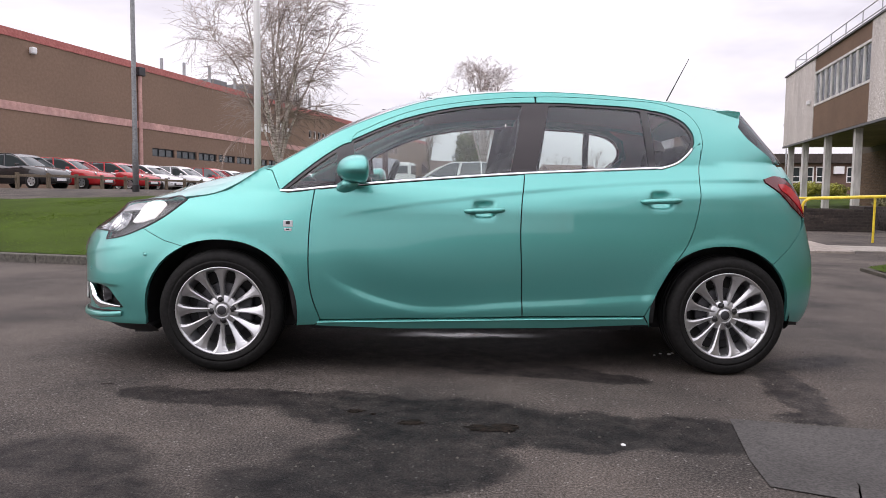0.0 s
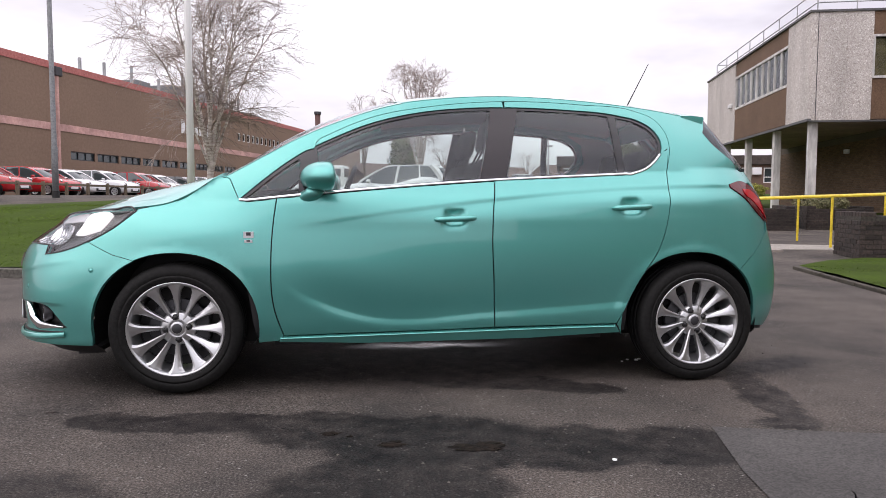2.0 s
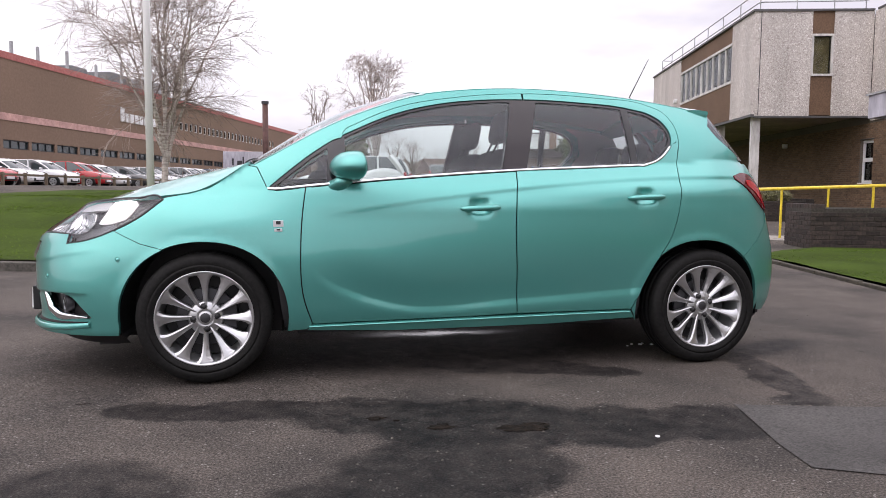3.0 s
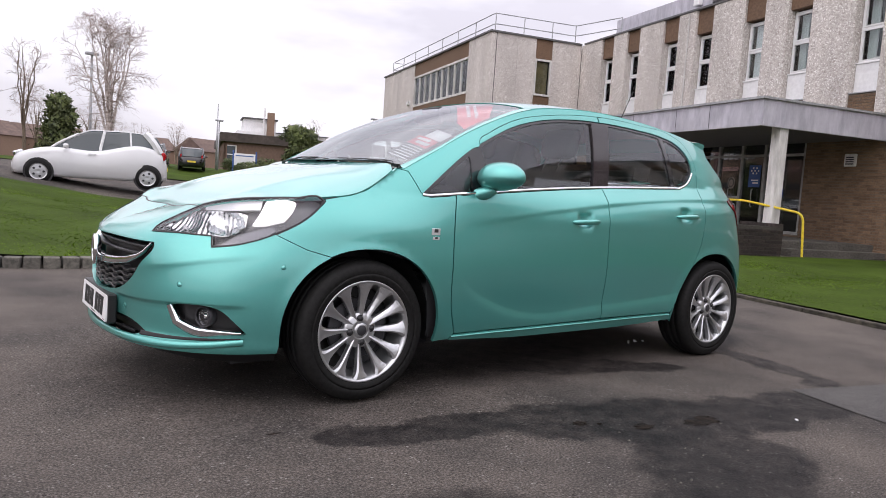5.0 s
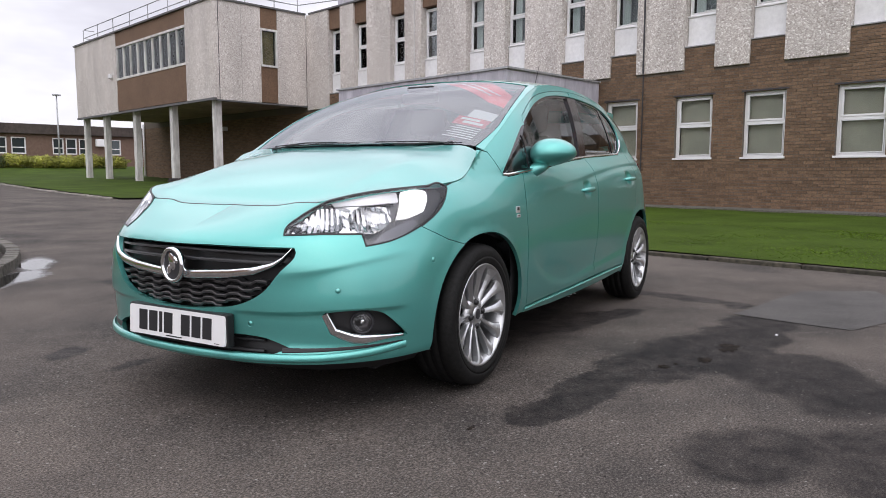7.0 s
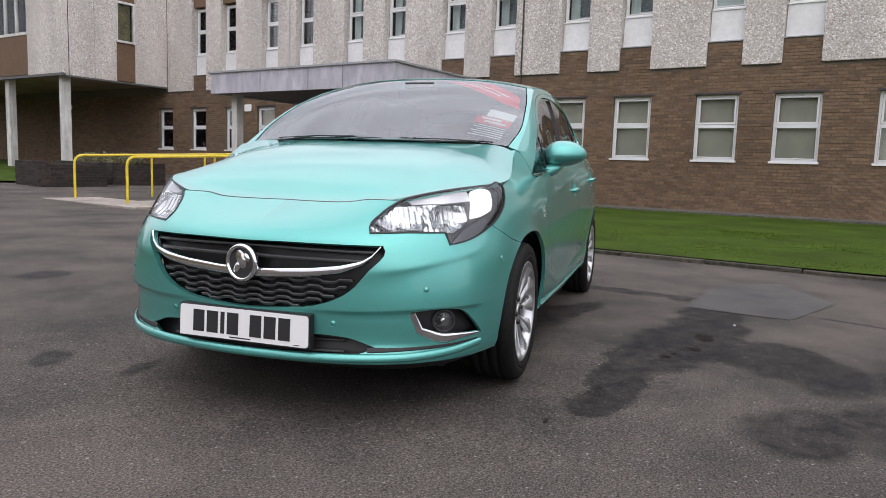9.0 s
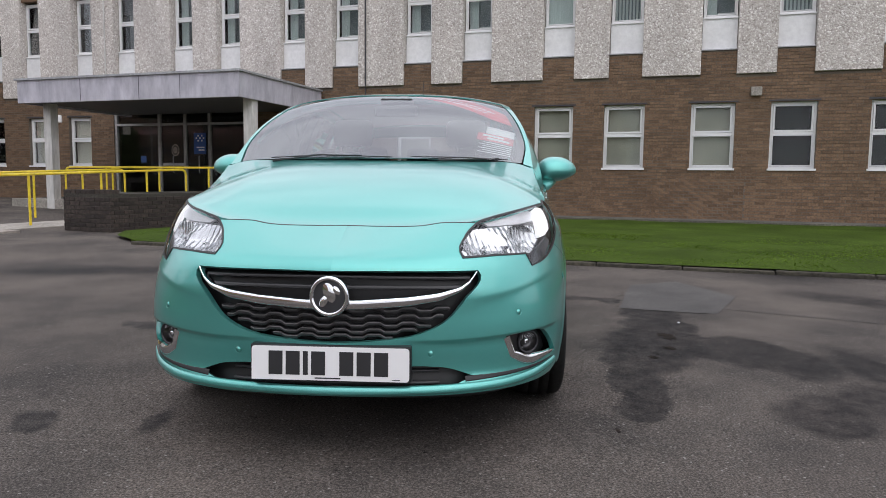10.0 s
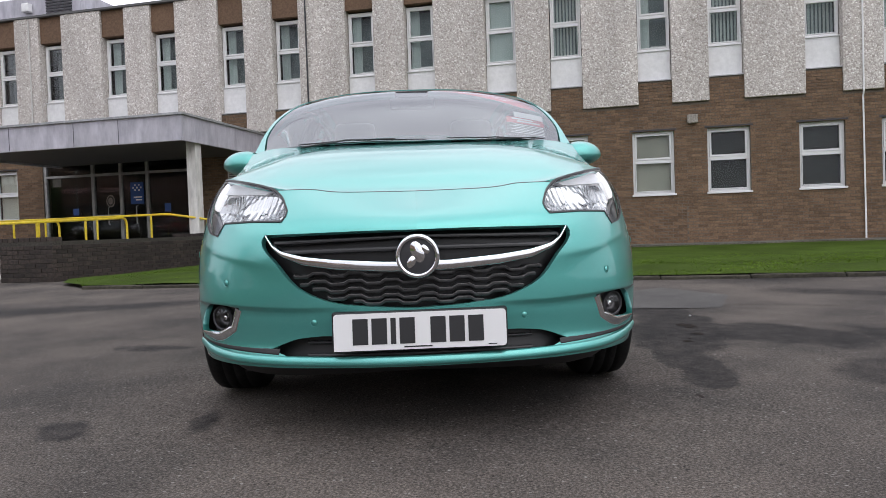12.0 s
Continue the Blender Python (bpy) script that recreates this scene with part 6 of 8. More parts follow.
def pair(name, pieces, material, parent, label=""):
    """The same part on the near and the far side."""
    a = shell(name, pieces, material, parent, label)
    other = [(p * (1, -1, 1), n * (1, -1, 1), [t[::-1] for t in f]) for p, n, f in pieces]
    return a, shell(name, other, material, parent, label)


def ribbon(surf, line, width, offset, thick=0.006):
    """A strip laid along a line on a surface, standing a little proud."""
    line = clean(line, 0.006)
    p = np.array(line)
    d = np.gradient(p, axis=0)
    d /= np.linalg.norm(d, axis=1, keepdims=True)
    n2 = np.stack([-d[:, 1], d[:, 0]], 1)
    w = (width if isinstance(width, (int, float)) else np.interp(np.linspace(0, 1, len(p)), np.linspace(0, 1, len(width)), width)[:, None]) / 2
    rows = []
    for k, o in ((-1, offset - thick), (-1, offset * 0.6), (-0.5, offset), (0.5, offset), (1, offset * 0.6), (1, offset - thick)):
        q = p + n2 * w * k
        rows.append(surf(q[:, 0], q[:, 1]) + o * normals(surf, q[:, 0], q[:, 1]))
    vs = np.concatenate(rows)
    m = len(p)
    fs = [(r * m + i, r * m + i + 1, (r + 1) * m + i + 1, (r + 1) * m + i) for r in range(5) for i in range(m - 1)]
    return vs, fs


def strips(name, surf, line, width, offset, material, parent, label="", both=True, thick=0.006):
    vs, fs = ribbon(surf, line, width, offset, thick)
    made = []
    for s in (1, -1) if both else (1,):
        me = mesh_of(name, [tuple(v) for v in vs * (1, s, 1)], fs)
        bm = bmesh.new()
        bm.from_mesh(me)
        bmesh.ops.recalc_face_normals(bm, faces=bm.faces)
        made.append(part(name, bm, material, parent, label, True))
    return made


_front = np.linspace(Q_FRONT, -1.6, 900)


def front_q(y, z):
    """The running length at which the nose skin stands at that y and height."""
    ys = np.maximum.accumulate(-lower(_front, np.full(900, float(z)))[:, 1])
    return (float(np.interp(y, ys, _front)), float(z))


car = thing("hatchback_car", "turquoise metallic five door hatchback parked on damp tarmac", "car")


def arch(cx, rx, ry, z0, n=36):
    """Wheel arch outline from front foot to rear foot."""
    t0 = math.asin((0.31 - z0) / ry) if z0 < 0.31 else 0
    return [(cx - rx * math.copysign(abs(math.cos(t)) ** 0.92, math.cos(t)), 0.31 + ry * (abs(math.sin(t)) ** 0.95 if t >= 0 and t <= math.pi else -abs(math.sin(t)))) for t in np.linspace(-t0, math.pi + t0, n)]


ARCH_F, ARCH_R = arch(-1.257, 0.372, 0.353, 0.24), arch(1.225, 0.362, 0.343, 0.24)
GAP = 0.0028
LIPS = [[(cx + 1.06 * r * math.cos(t), 0.31 + r * math.sin(t)) for t in np.linspace(-0.15, math.pi + 0.15, 70)] for cx in (-1.257, 1.225) for r in (0.352, 0.360, 0.367, 0.374, 0.381)]
split_at = min(range(len(ARCH_F)), key=lambda i: abs(ARCH_F[i][0] + 1.442) + (ARCH_F[i][1] < 0.45))
bumper_line = [(-1.442, ARCH_F[split_at][1]), (-1.53, 0.655), (-1.655, 0.710)]
# headlamp outline on the nose skin
light_in = [front_q(0.425, 0.688), front_q(0.54, 0.692), front_q(0.645, 0.690), front_q(0.668, 0.648)]
light_low = spline(light_in[-1], (-1.80, 0.664), (-1.655, 0.712), (-1.53, 0.778), (-1.44, 0.852))
light_up = spline((-1.44, 0.852), (-1.455, 0.866), (-1.56, 0.862), front_q(0.640, 0.848), front_q(0.53, 0.822), front_q(0.462, 0.795), front_q(0.425, 0.752), front_q(0.412, 0.71), front_q(0.425, 0.688))
HEADLAMP = clean(light_in[:-1] + light_low + light_up[1:-1])
hood_line_q = spline(front_q(0.462, 0.800), front_q(0.335, 0.797), front_q(0.27, 0.787), front_q(0.12, 0.783), (Q_FRONT, 0.783))

# ---- nose: bumper with its openings ----
grille_half = clean([(Q_FRONT, 0.652)] + spline(front_q(0.15, 0.653), front_q(0.35, 0.651), front_q(0.478, 0.650)) + spline(front_q(0.478, 0.650), front_q(0.485, 0.640), front_q(0.44, 0.56), front_q(0.38, 0.49), front_q(0.29, 0.445), front_q(0.15, 0.423), (Q_FRONT, 0.415)))
low_half = clean([(Q_FRONT, 0.335), front_q(0.30, 0.334)] + spline(front_q(0.30, 0.334), front_q(0.38, 0.325), front_q(0.47, 0.292)) + [front_q(0.40, 0.268), front_q(0.2, 0.258), (Q_FRONT, 0.255)])
FOG = clean(spline(front_q(0.575, 0.420), front_q(0.65, 0.428), (-1.90, 0.424), (-1.86, 0.412), (-1.80, 0.365), (-1.755, 0.322), step=0.015) + [(-1.77, 0.316), front_q(0.655, 0.313), front_q(0.60, 0.352)])
lip_line = spline((Q_FRONT, 0.256), front_q(0.2, 0.257), front_q(0.40, 0.259), (-2.07, 0.262), (-1.90, 0.273), (-1.765, 0.288))
recess_shade_line = spline(front_q(0.44, 0.285), (-2.07, 0.289), (-1.92, 0.293), (-1.775, 0.301))
bottom = spline((Q_FRONT, 0.238), front_q(0.3, 0.239), front_q(0.55, 0.238), (-1.80, 0.238), (-1.634, 0.24))
bumper_edge = bottom + ARCH_F[1 : split_at + 1] + bumper_line[1:] + light_low[::-1][len([p for p in light_low if p[0] > -1.655]) :] + light_in[::-1][1:]
bumper_edge += [p for p in light_up[::-1][1:] if p[0] < hood_line_q[0][0] + 0.002] + hood_line_q
bumper_edge = clean(bumper_edge)


# the half outline runs down the middle past the two openings
centre_cut = [(Q_FRONT, 0.652)] + grille_half[1:-1] + [(Q_FRONT, 0.415), (Q_FRONT, 0.335)] + low_half[1:-1] + [(Q_FRONT, 0.255)]
bumper_outline = clean(bumper_edge[:-1] + [(Q_FRONT, 0.783)] + centre_cut)
BUMP_LINES = [[(float(q), float(bumper_edge_z(q)) + o) for q in np.linspace(-2.27, -1.66, 50)] for o in (0.012, 0.0, -0.007, -0.016, -0.03)] + LIPS[:5] + [[(float(q), 0.418 + 0.010 * float(fade(q, -2.3, -1.95)) + o) for q in np.linspace(-2.5, -1.76, 60)] for o in (0.008, 0.0, -0.006, -0.014)]
bumper = shell("front_bumper", [skin(lower, bumper_outline, 0.026, [FOG], 0.0, 0.0, 0.02, BUMP_LINES)], PAINT, car, mirror=True)
strips("bumper_lip", lower, lip_line, 0.026, 0.012, PAINT, bumper, "raised painted lip")
# a black strip on the skin paints the shadow of the recess above the lip
strips("groove", lower, recess_shade_line, (0.018, 0.014, 0.011, 0.004), 0.0012, BLACK_PRINT, bumper, "black strip painting the shaded recess above the lip", thick=0.004)
# dark grille behind the opening
shell("grille", [skin(lower, clean([(Q_FRONT, 0.67)] + [front_q(0.52, 0.67), front_q(0.5, 0.56), front_q(0.42, 0.46), front_q(0.3, 0.42)] + [(Q_FRONT, 0.40)]), 0.05, (), 0, -0.055, 0)], BLACK_PLASTIC, bumper, mirror=True)
shell("lower_grille", [skin(lower, clean([(Q_FRONT, 0.35), front_q(0.5, 0.35), front_q(0.5, 0.25), (Q_FRONT, 0.24)]), 0.05, (), 0, -0.05, 0)], BLACK_PLASTIC, bumper, mirror=True)


def grille_reach(z):
    """How far the opening reaches to the side at a height."""
    return float(np.interp(z, (0.42, 0.445, 0.49, 0.56, 0.64), (0.13, 0.28, 0.375, 0.435, 0.478)))


def across(z, reach, wave=0.0, dip=0.0, n=70):
    """A line across the nose at a height, near side to far side."""
    out = []
    for t in np.linspace(-1, 1, n):
        y = t * reach
        zz = z + wave * min(1.0, max(0.0, 0.5 + 1.1 * math.sin(y * 56))) - dip * (1 - t * t)
        q, _ = front_q(abs(y), zz)
        out.append((q, zz, math.copysign(1, y)))
    return out


def cross_bar(name, line, height, offset, depth, material, label="", parent=None):
    rows = []
    q, z, s = (np.array(c) for c in zip(*line))
    h = np.full(len(line), height) if isinstance(height, (int, float)) else np.interp(np.abs(np.linspace(-1, 1, len(line))), np.linspace(0, 1, len(height)), height)
    for k, o in ((-1, offset - depth), (-1, offset - 0.003), (-0.6, offset), (0.6, offset), (1, offset - 0.003), (1, offset - depth)):
        p = lower(q, z + k * h / 2) + o * normals(lower, q, z + k * h / 2)
        p[:, 1] *= s
        rows.append([tuple(r) for r in p[::-1].tolist()])
    m = len(line)
    vs = [p for r in rows for p in r]
    bm = bmesh.new()
    bv = [bm.verts.new(v) for v in vs]
    for r in range(5):
        for i in range(m - 1):
            bm.faces.new((bv[r * m + i], bv[r * m + i + 1], bv[(r + 1) * m + i + 1], bv[(r + 1) * m + i]))
    bmesh.ops.recalc_face_normals(bm, faces=bm.faces)
    return part(name, bm, material, parent or bumper, label, True)


DARK_SLAT = plain("grille_slat", (0.034, 0.034, 0.036), 0.36)
for z in (0.632, 0.600):
    cross_bar("grille_slat", across(z, grille_reach(z) - 0.015), 0.012, -0.022, 0.03, DARK_SLAT)
SLAT_GLINT = plain("grille_slat_glint", (0.115, 0.11, 0.11), 0.4)
for z in (0.522, 0.498, 0.474, 0.452, 0.434):
    bar = cross_bar("grille_slat", across(z - 0.006, grille_reach(z) - 0.012, 0.010, n=170), 0.011, -0.016, 0.035, DARK_SLAT, "stepped dark grille bar")
    # a thin paler strip paints the highlight along the bar's front
    cross_bar("edge", across(z - 0.002, grille_reach(z) - 0.014, 0.010, n=170), 0.0032, -0.0135, 0.006, SLAT_GLINT, parent=bar)
for z in (0.31, 0.285):
    cross_bar("lower_slat", across(z, 0.36), 0.008, -0.03, 0.02, DARK_SLAT)
# chrome wing across the grille
wing_line = []
for t in np.linspace(-1, 1, 81):
    y = 0.472 * t
    z = float(np.interp(abs(y), (0, 0.1, 0.25, 0.35, 0.42, 0.45, 0.472), (0.541, 0.543, 0.553, 0.567, 0.590, 0.613, 0.645)))
    q, _ = front_q(abs(y), z)
    wing_line.append((q, z, math.copysign(1, y)))
cross_bar("chrome_wing", wing_line, (0.030, 0.030, 0.030, 0.026, 0.006), 0.006, 0.03, CHROME, "bright chrome wing across the grille")
# round emblem, a plain disc in a ring
EMBLEM = Matrix.Translation((-2.150, 0, 0.572)) @ Matrix.Rotation(radians(-90), 4, "Y") @ Matrix.Rotation(radians(-6), 4, "X")


def lathe(profile, n=32, m=None):
    """A body of revolution about z from (radius, height) pairs."""
    bm = bmesh.new()
    rows = [[bm.verts.new((r * math.cos(2 * math.pi * k / n), r * math.sin(2 * math.pi * k / n), h)) for k in range(n)] if r > 1e-6 else [bm.verts.new((0, 0, h))] * n for r, h in profile]
    for a, b in zip(rows, rows[1:]):
        for k in range(n):
            q = []
            for v in (a[k], a[(k + 1) % n], b[(k + 1) % n], b[k]):
                if v not in q:
                    q.append(v)
            if len(q) > 2:
                bm.faces.new(q)
    bmesh.ops.recalc_face_normals(bm, faces=bm.faces)
    if m is not None:
        bm.transform(m)
    return bm


emblem = part("emblem", lathe([(0.052, -0.02), (0.064, -0.012), (0.067, 0.0), (0.066, 0.008), (0.060, 0.013), (0.054, 0.010), (0.052, 0.004)], 40, EMBLEM), CHROME, bumper, "chrome ring emblem", True)
part("disc", lathe([(0.0, 0.006), (0.03, 0.005), (0.053, 0.002)], 40, EMBLEM), DARK_METAL, emblem, smooth=True)
bm = bmesh.new()
for cx, cy, a, b, turn in ((0.0, 0.012, 0.020, 0.034, 20), (0.018, -0.016, 0.012, 0.022, -30), (-0.024, 0.02, 0.010, 0.016, 40)):
    bm2 = lathe([(0.0, 0.006), (0.6, 0.004), (1.0, 0.0)], 14, EMBLEM @ Matrix.Translation((cy, cx, 0.005)) @ Matrix.Rotation(radians(turn), 4, "Z") @ Matrix.Diagonal((b, a, 1, 1)))
    me = bpy.data.meshes.new("t")
    bm2.to_mesh(me)
    bm.from_mesh(me)
    bm2.free()
    bpy.data.meshes.remove(me)
part("relief", bm, CHROME, emblem, smooth=True)


# number plate: a white plate with plain dark bars
def plate(m, parent):
    outline = rounded_plan([(-0.26, -0.0555), (0.26, -0.0555), (0.26, 0.0555), (-0.26, 0.0555), (-0.26, -0.0555)], 0.012, 4)
    bm = bmesh.new()
    low = [bm.verts.new((p[0], p[1], -0.006)) for p in clean(outline, 0.001)]
    high = [bm.verts.new((p.co.x, p.co.y, 0.0)) for p in low]
    bm.faces.new(high)
    for i in range(len(low)):
        bm.faces.new((low[i], low[(i + 1) % len(low)], high[(i + 1) % len(low)], high[i]))
    bm.transform(m)
    p = part("number_plate", bm, WHITE_PRINT, parent, "white plate with dark bars")
    x = -0.203
    for k in range(7):
        w = 0.016 if k == 2 else 0.046
        x += 0.036 if k == 4 else 0
        part("bar", boxes((x, x + w, -0.038, 0.040, 0.0, 0.0015), bevel=0.0), BLACK_PRINT, p).matrix_local = m
        x += w + 0.011
    part("bar", boxes((-0.05, 0.035, -0.0495, -0.0455, 0.0, 0.0012)), BLACK_PRINT, p).matrix_local = m
    part("bar", boxes((0.205, 0.23, -0.0495, -0.0475, 0.0, 0.0012)), BLACK_PRINT, p).matrix_local = m
    return p


PLATE = Matrix(((0, 0, -1, -2.150), (-1, 0, 0, 0), (0, 1, 0, 0.349), (0, 0, 0, 1))) @ Matrix.Rotation(radians(-3), 4, "X")
plate(PLATE, bumper)
part("plate_holder", boxes((-2.146, -2.11, -0.265, 0.265, 0.288, 0.41), bevel=0.006), BLACK_PLASTIC, bumper)
# fog lamps
pair("fog_recess", [skin(lower, FOG, 0.03, (), -0.004, -0.045, 0)], BLACK_PLASTIC, bumper)
strips("fog_trim", lower, [front_q(0.578, 0.416)] + spline(front_q(0.60, 0.352), front_q(0.66, 0.320), (-1.86, 0.320), (-1.775, 0.322))[0:] , (0.024, 0.032, 0.030, 0.016, 0.006), 0.002, CHROME, bumper, "chrome tick round the fog lamp", thick=0.03)
for s in (1, -1):
    p = lower(np.array([-1.93]), np.array([0.378]))[0]
    n = normals(lower, np.array([-1.93]), np.array([0.378]))[0]
    at = Vector((p[0] - 0.035 * n[0], s * (p[1] - 0.035 * n[1]), p[2]))
    m = Matrix.Translation(at) @ Vector((n[0] - 0.4, s * n[1] * 0.7, 0)).to_track_quat("Z", "Y").to_matrix().to_4x4()
    fog = part("fog_lamp", lathe([(0.040, -0.02), (0.042, 0.012), (0.036, 0.016), (0.034, 0.008)], 24, m), DARK_METAL, bumper, smooth=True)
    part("reflector", lathe([(0.034, 0.008), (0.026, -0.006), (0.010, -0.014), (0.008, 0.0), (0.0, 0.002)], 24, m), LAMP_BLACK, fog, smooth=True)
    part("bulb", lathe([(0.012, -0.012), (0.011, 0.0), (0.0, 0.003)], 14, m), CHROME, fog, smooth=True)
    part("lens", lathe([(0.035, 0.010), (0.026, 0.016), (0.0, 0.019)], 24, m), LENS, fog, smooth=True)
# parking sensors
for q, z in (front_q(0.325, 0.376), front_q(0.62, 0.50), (-1.625, 0.586)):
    p, n = lower(np.array([q]), np.array([z]))[0], normals(lower, np.array([q]), np.array([z]))[0]
    for s in (1, -1):
        m = Matrix.Translation((p[0], s * p[1], p[2])) @ Vector((n[0], s * n[1], n[2])).to_track_quat("Z", "Y").to_matrix().to_4x4()
        sensor = part("parking_sensor", lathe([(0.0125, 0.0015), (0.0115, 0.0022), (0.0105, -0.0008), (0.010, -0.0008), (0.0095, 0.0016), (0.0, 0.002)], 20, m), PAINT, bumper, smooth=True)
# black air dam under the nose
shell("air_dam", [skin(lower, clean(spline((Q_FRONT, 0.262), front_q(0.5, 0.262), (-1.80, 0.262), (-1.64, 0.262)) + [(-1.625, 0.166), (-1.75, 0.160), front_q(0.5, 0.16), (Q_FRONT, 0.185)]), 0.05, (), 0, -0.03, 0.0)], BLACK_PLASTIC, bumper, mirror=True)

# ---- headlamps ----
pair("headlamp_housing", [skin(lower, HEADLAMP, 0.03, (), 0.001, -0.040, 0)], LAMP_BLACK, car)
lens_n, lens_f = pair("headlamp", [skin(lower, HEADLAMP, 0.022, (), 0.003, 0.001, 0.012)], LENS, car, "clear headlamp lens over chrome reflectors")
ring = shrunk(HEADLAMP, 0.005)
for ob, s in ((lens_n, 1), (lens_f, -1)):
    def on_side(pieces, s=s):
        return [(p * (1, s, 1), n * (1, s, 1), [t if s == 1 else t[::-1] for t in f]) for p, n, f in pieces]

    shell("bezel", on_side([skin(lower, HEADLAMP, 0.02, [ring], 0.0, 0.0025, 0.01)]), BLACK_PLASTIC, ob, "black edge")
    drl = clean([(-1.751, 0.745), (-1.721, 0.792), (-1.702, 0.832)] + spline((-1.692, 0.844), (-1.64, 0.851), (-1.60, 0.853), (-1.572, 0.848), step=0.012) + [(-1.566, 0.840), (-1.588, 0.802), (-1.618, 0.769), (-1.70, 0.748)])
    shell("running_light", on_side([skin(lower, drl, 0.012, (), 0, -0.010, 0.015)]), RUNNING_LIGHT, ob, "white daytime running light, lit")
    strip_ = clean(spline((-2.05, 0.812), (-1.90, 0.832), (-1.80, 0.840), (-1.712, 0.846), step=0.015) + spline((-1.722, 0.808), (-1.85, 0.800), (-2.03, 0.796), step=0.015))
    shell("running_light", on_side([skin(lower, strip_, 0.012, (), 0, -0.014, 0.008)]), plain("light_guide", (0.85, 0.85, 0.86), 0.3, 0.3), ob, "slim white light guide")
    outer = clean(spline((-1.888, 0.660), (-1.85, 0.683), (-1.816, 0.700), (-1.74, 0.725), (-1.674, 0.742), step=0.012) + spline((-1.655, 0.728), (-1.698, 0.703), (-1.751, 0.680), (-1.82, 0.662), step=0.012))
    shell("reflector", on_side([skin(lower, outer, 0.012, (), 0, -0.014, 0.012)]), plain("satin_reflector", (0.22, 0.22, 0.24), 0.32, 0.7), ob, "satin grey outer reflector")
    silver = clean([(-2.236, 0.699)] + spline((-2.240, 0.715), (-2.215, 0.752), (-2.15, 0.778), (-2.036, 0.788), (-1.93, 0.792), (-1.80, 0.790), step=0.012) + [(-1.772, 0.782), (-1.778, 0.738), (-1.82, 0.712), (-1.866, 0.697), (-1.95, 0.695), (-2.10, 0.697)])

    def cups(q, z):
        """Two fluted bowls side by side, each round its bulb."""
        deep = 0.010 + 0 * q
        for qc, zc, a, b in ((-2.105, 0.736, 0.115, 0.050), (-1.875, 0.744, 0.095, 0.052)):
            deep = deep + 0.027 * np.maximum(0, 1 - ((q - qc) / a) ** 2 - ((z - zc) / b) ** 2)
        deep = deep + 0.0008 * np.sin(q * 240) + 0.0006 * np.sin(z * 200 + q * 60)
        p, e = lower(q, z), 1e-3
        n = np.cross(lower(q + e, z) - lower(q - e, z), lower(q, z + e) - lower(q, z - e))
        n = n / np.linalg.norm(n, axis=-1, keepdims=True)
        return p - n * np.where((n * (p - np.array((0, 0, 0.62)))).sum(-1) > 0, 1, -1)[..., None] * deep[..., None]

    shell("reflector", on_side([skin(cups, silver, 0.0045, (), 0, 0.0, 0.0)]), REFLECTOR, ob, "fluted chrome reflector bowls")
    divider = clean([(-1.982, 0.694), (-1.992, 0.74), (-1.978, 0.779), (-1.955, 0.783), (-1.962, 0.74), (-1.950, 0.694)])
    shell("divider", on_side([skin(lower, divider, 0.012, (), 0, -0.018, 0.02)]), plain("satin_divider", (0.36, 0.36, 0.38), 0.3, 0.7), ob)
    for q, z in ((-2.105, 0.736), (-1.875, 0.744)):
        p, n = lower(np.array([q]), np.array([z]))[0], normals(lower, np.array([q]), np.array([z]))[0]
        m = Matrix.Translation((p[0] - 0.036 * n[0], s * (p[1] - 0.036 * n[1]), p[2] - 0.036 * n[2])) @ Vector((n[0], s * n[1], n[2] * 0.4)).to_track_quat("Z", "Y").to_matrix().to_4x4()
        part("bulb", lathe([(0.008, 0.0), (0.0075, 0.016), (0.005, 0.024), (0.0, 0.026)], 14, m), REFLECTOR, ob, smooth=True)

# ---- wings, doors, sills, quarters ----
hood_side = spline((-1.44, 0.861), (-1.34, 0.882), (-1.24, 0.911), (-1.16, 0.958), (-1.10, 0.997), (-1.075, 1.016))
door_front = spline((-0.799, 0.921), (-0.815, 0.80), (-0.825, 0.643), (-0.812, 0.394), (-0.773, 0.272))
belt = [(float(x), float(belt_z(x))) for x in np.linspace(-0.97, 1.0, 60)]
b_line = spline((0.236, 1.006), (0.212, 0.86), (0.206, 0.738), (0.216, 0.5), (0.225, 0.295))
door_rear = spline((1.135, 1.085), (1.112, 1.0), (1.10, 0.89), (1.038, 0.664), (0.944, 0.522), (0.885, 0.40), (0.838, 0.300))
belt_low = 0.012
_xs = np.linspace(-0.78, 1.5, 150)
CREASES = [[(float(x), float(shoulder(x)) + o) for x in _xs] for o in (0.014, 0.0, -0.007, -0.018, -0.032)]
CREASES += [[(float(x), float(scallop(x)) + o) for x in _xs[:125]] for o in (0.022, 0.0, -0.014, -0.030)]
wing_outline = clean(bumper_line[::-1][:1] + [p for p in light_low if p[0] > -1.65] + hood_side + [(-1.02, 1.005), (-0.978, 0.915)]
                     + [(x, z - belt_low) for x, z in belt if -0.965 < x < -0.805] + door_front + [(-0.80, 0.245), (-0.85, 0.243)] + ARCH_F[::-1][: len(ARCH_F) - split_at] + bumper_line[1:-1])
pair("front_wing", [skin(side, wing_outline, 0.024, (), GAP, 0, 0.016, LIPS[:5])], PAINT, car)
front_door = clean([(x, z - belt_low) for x, z in belt if -0.79 < x < 0.235][::-1] + door_front + [(-0.55, 0.277), (0.0, 0.288)] + b_line[::-1])
doors = pair("front_door", [skin(side, front_door, 0.021, (), GAP, 0, 0.016, CREASES)], PAINT, car)
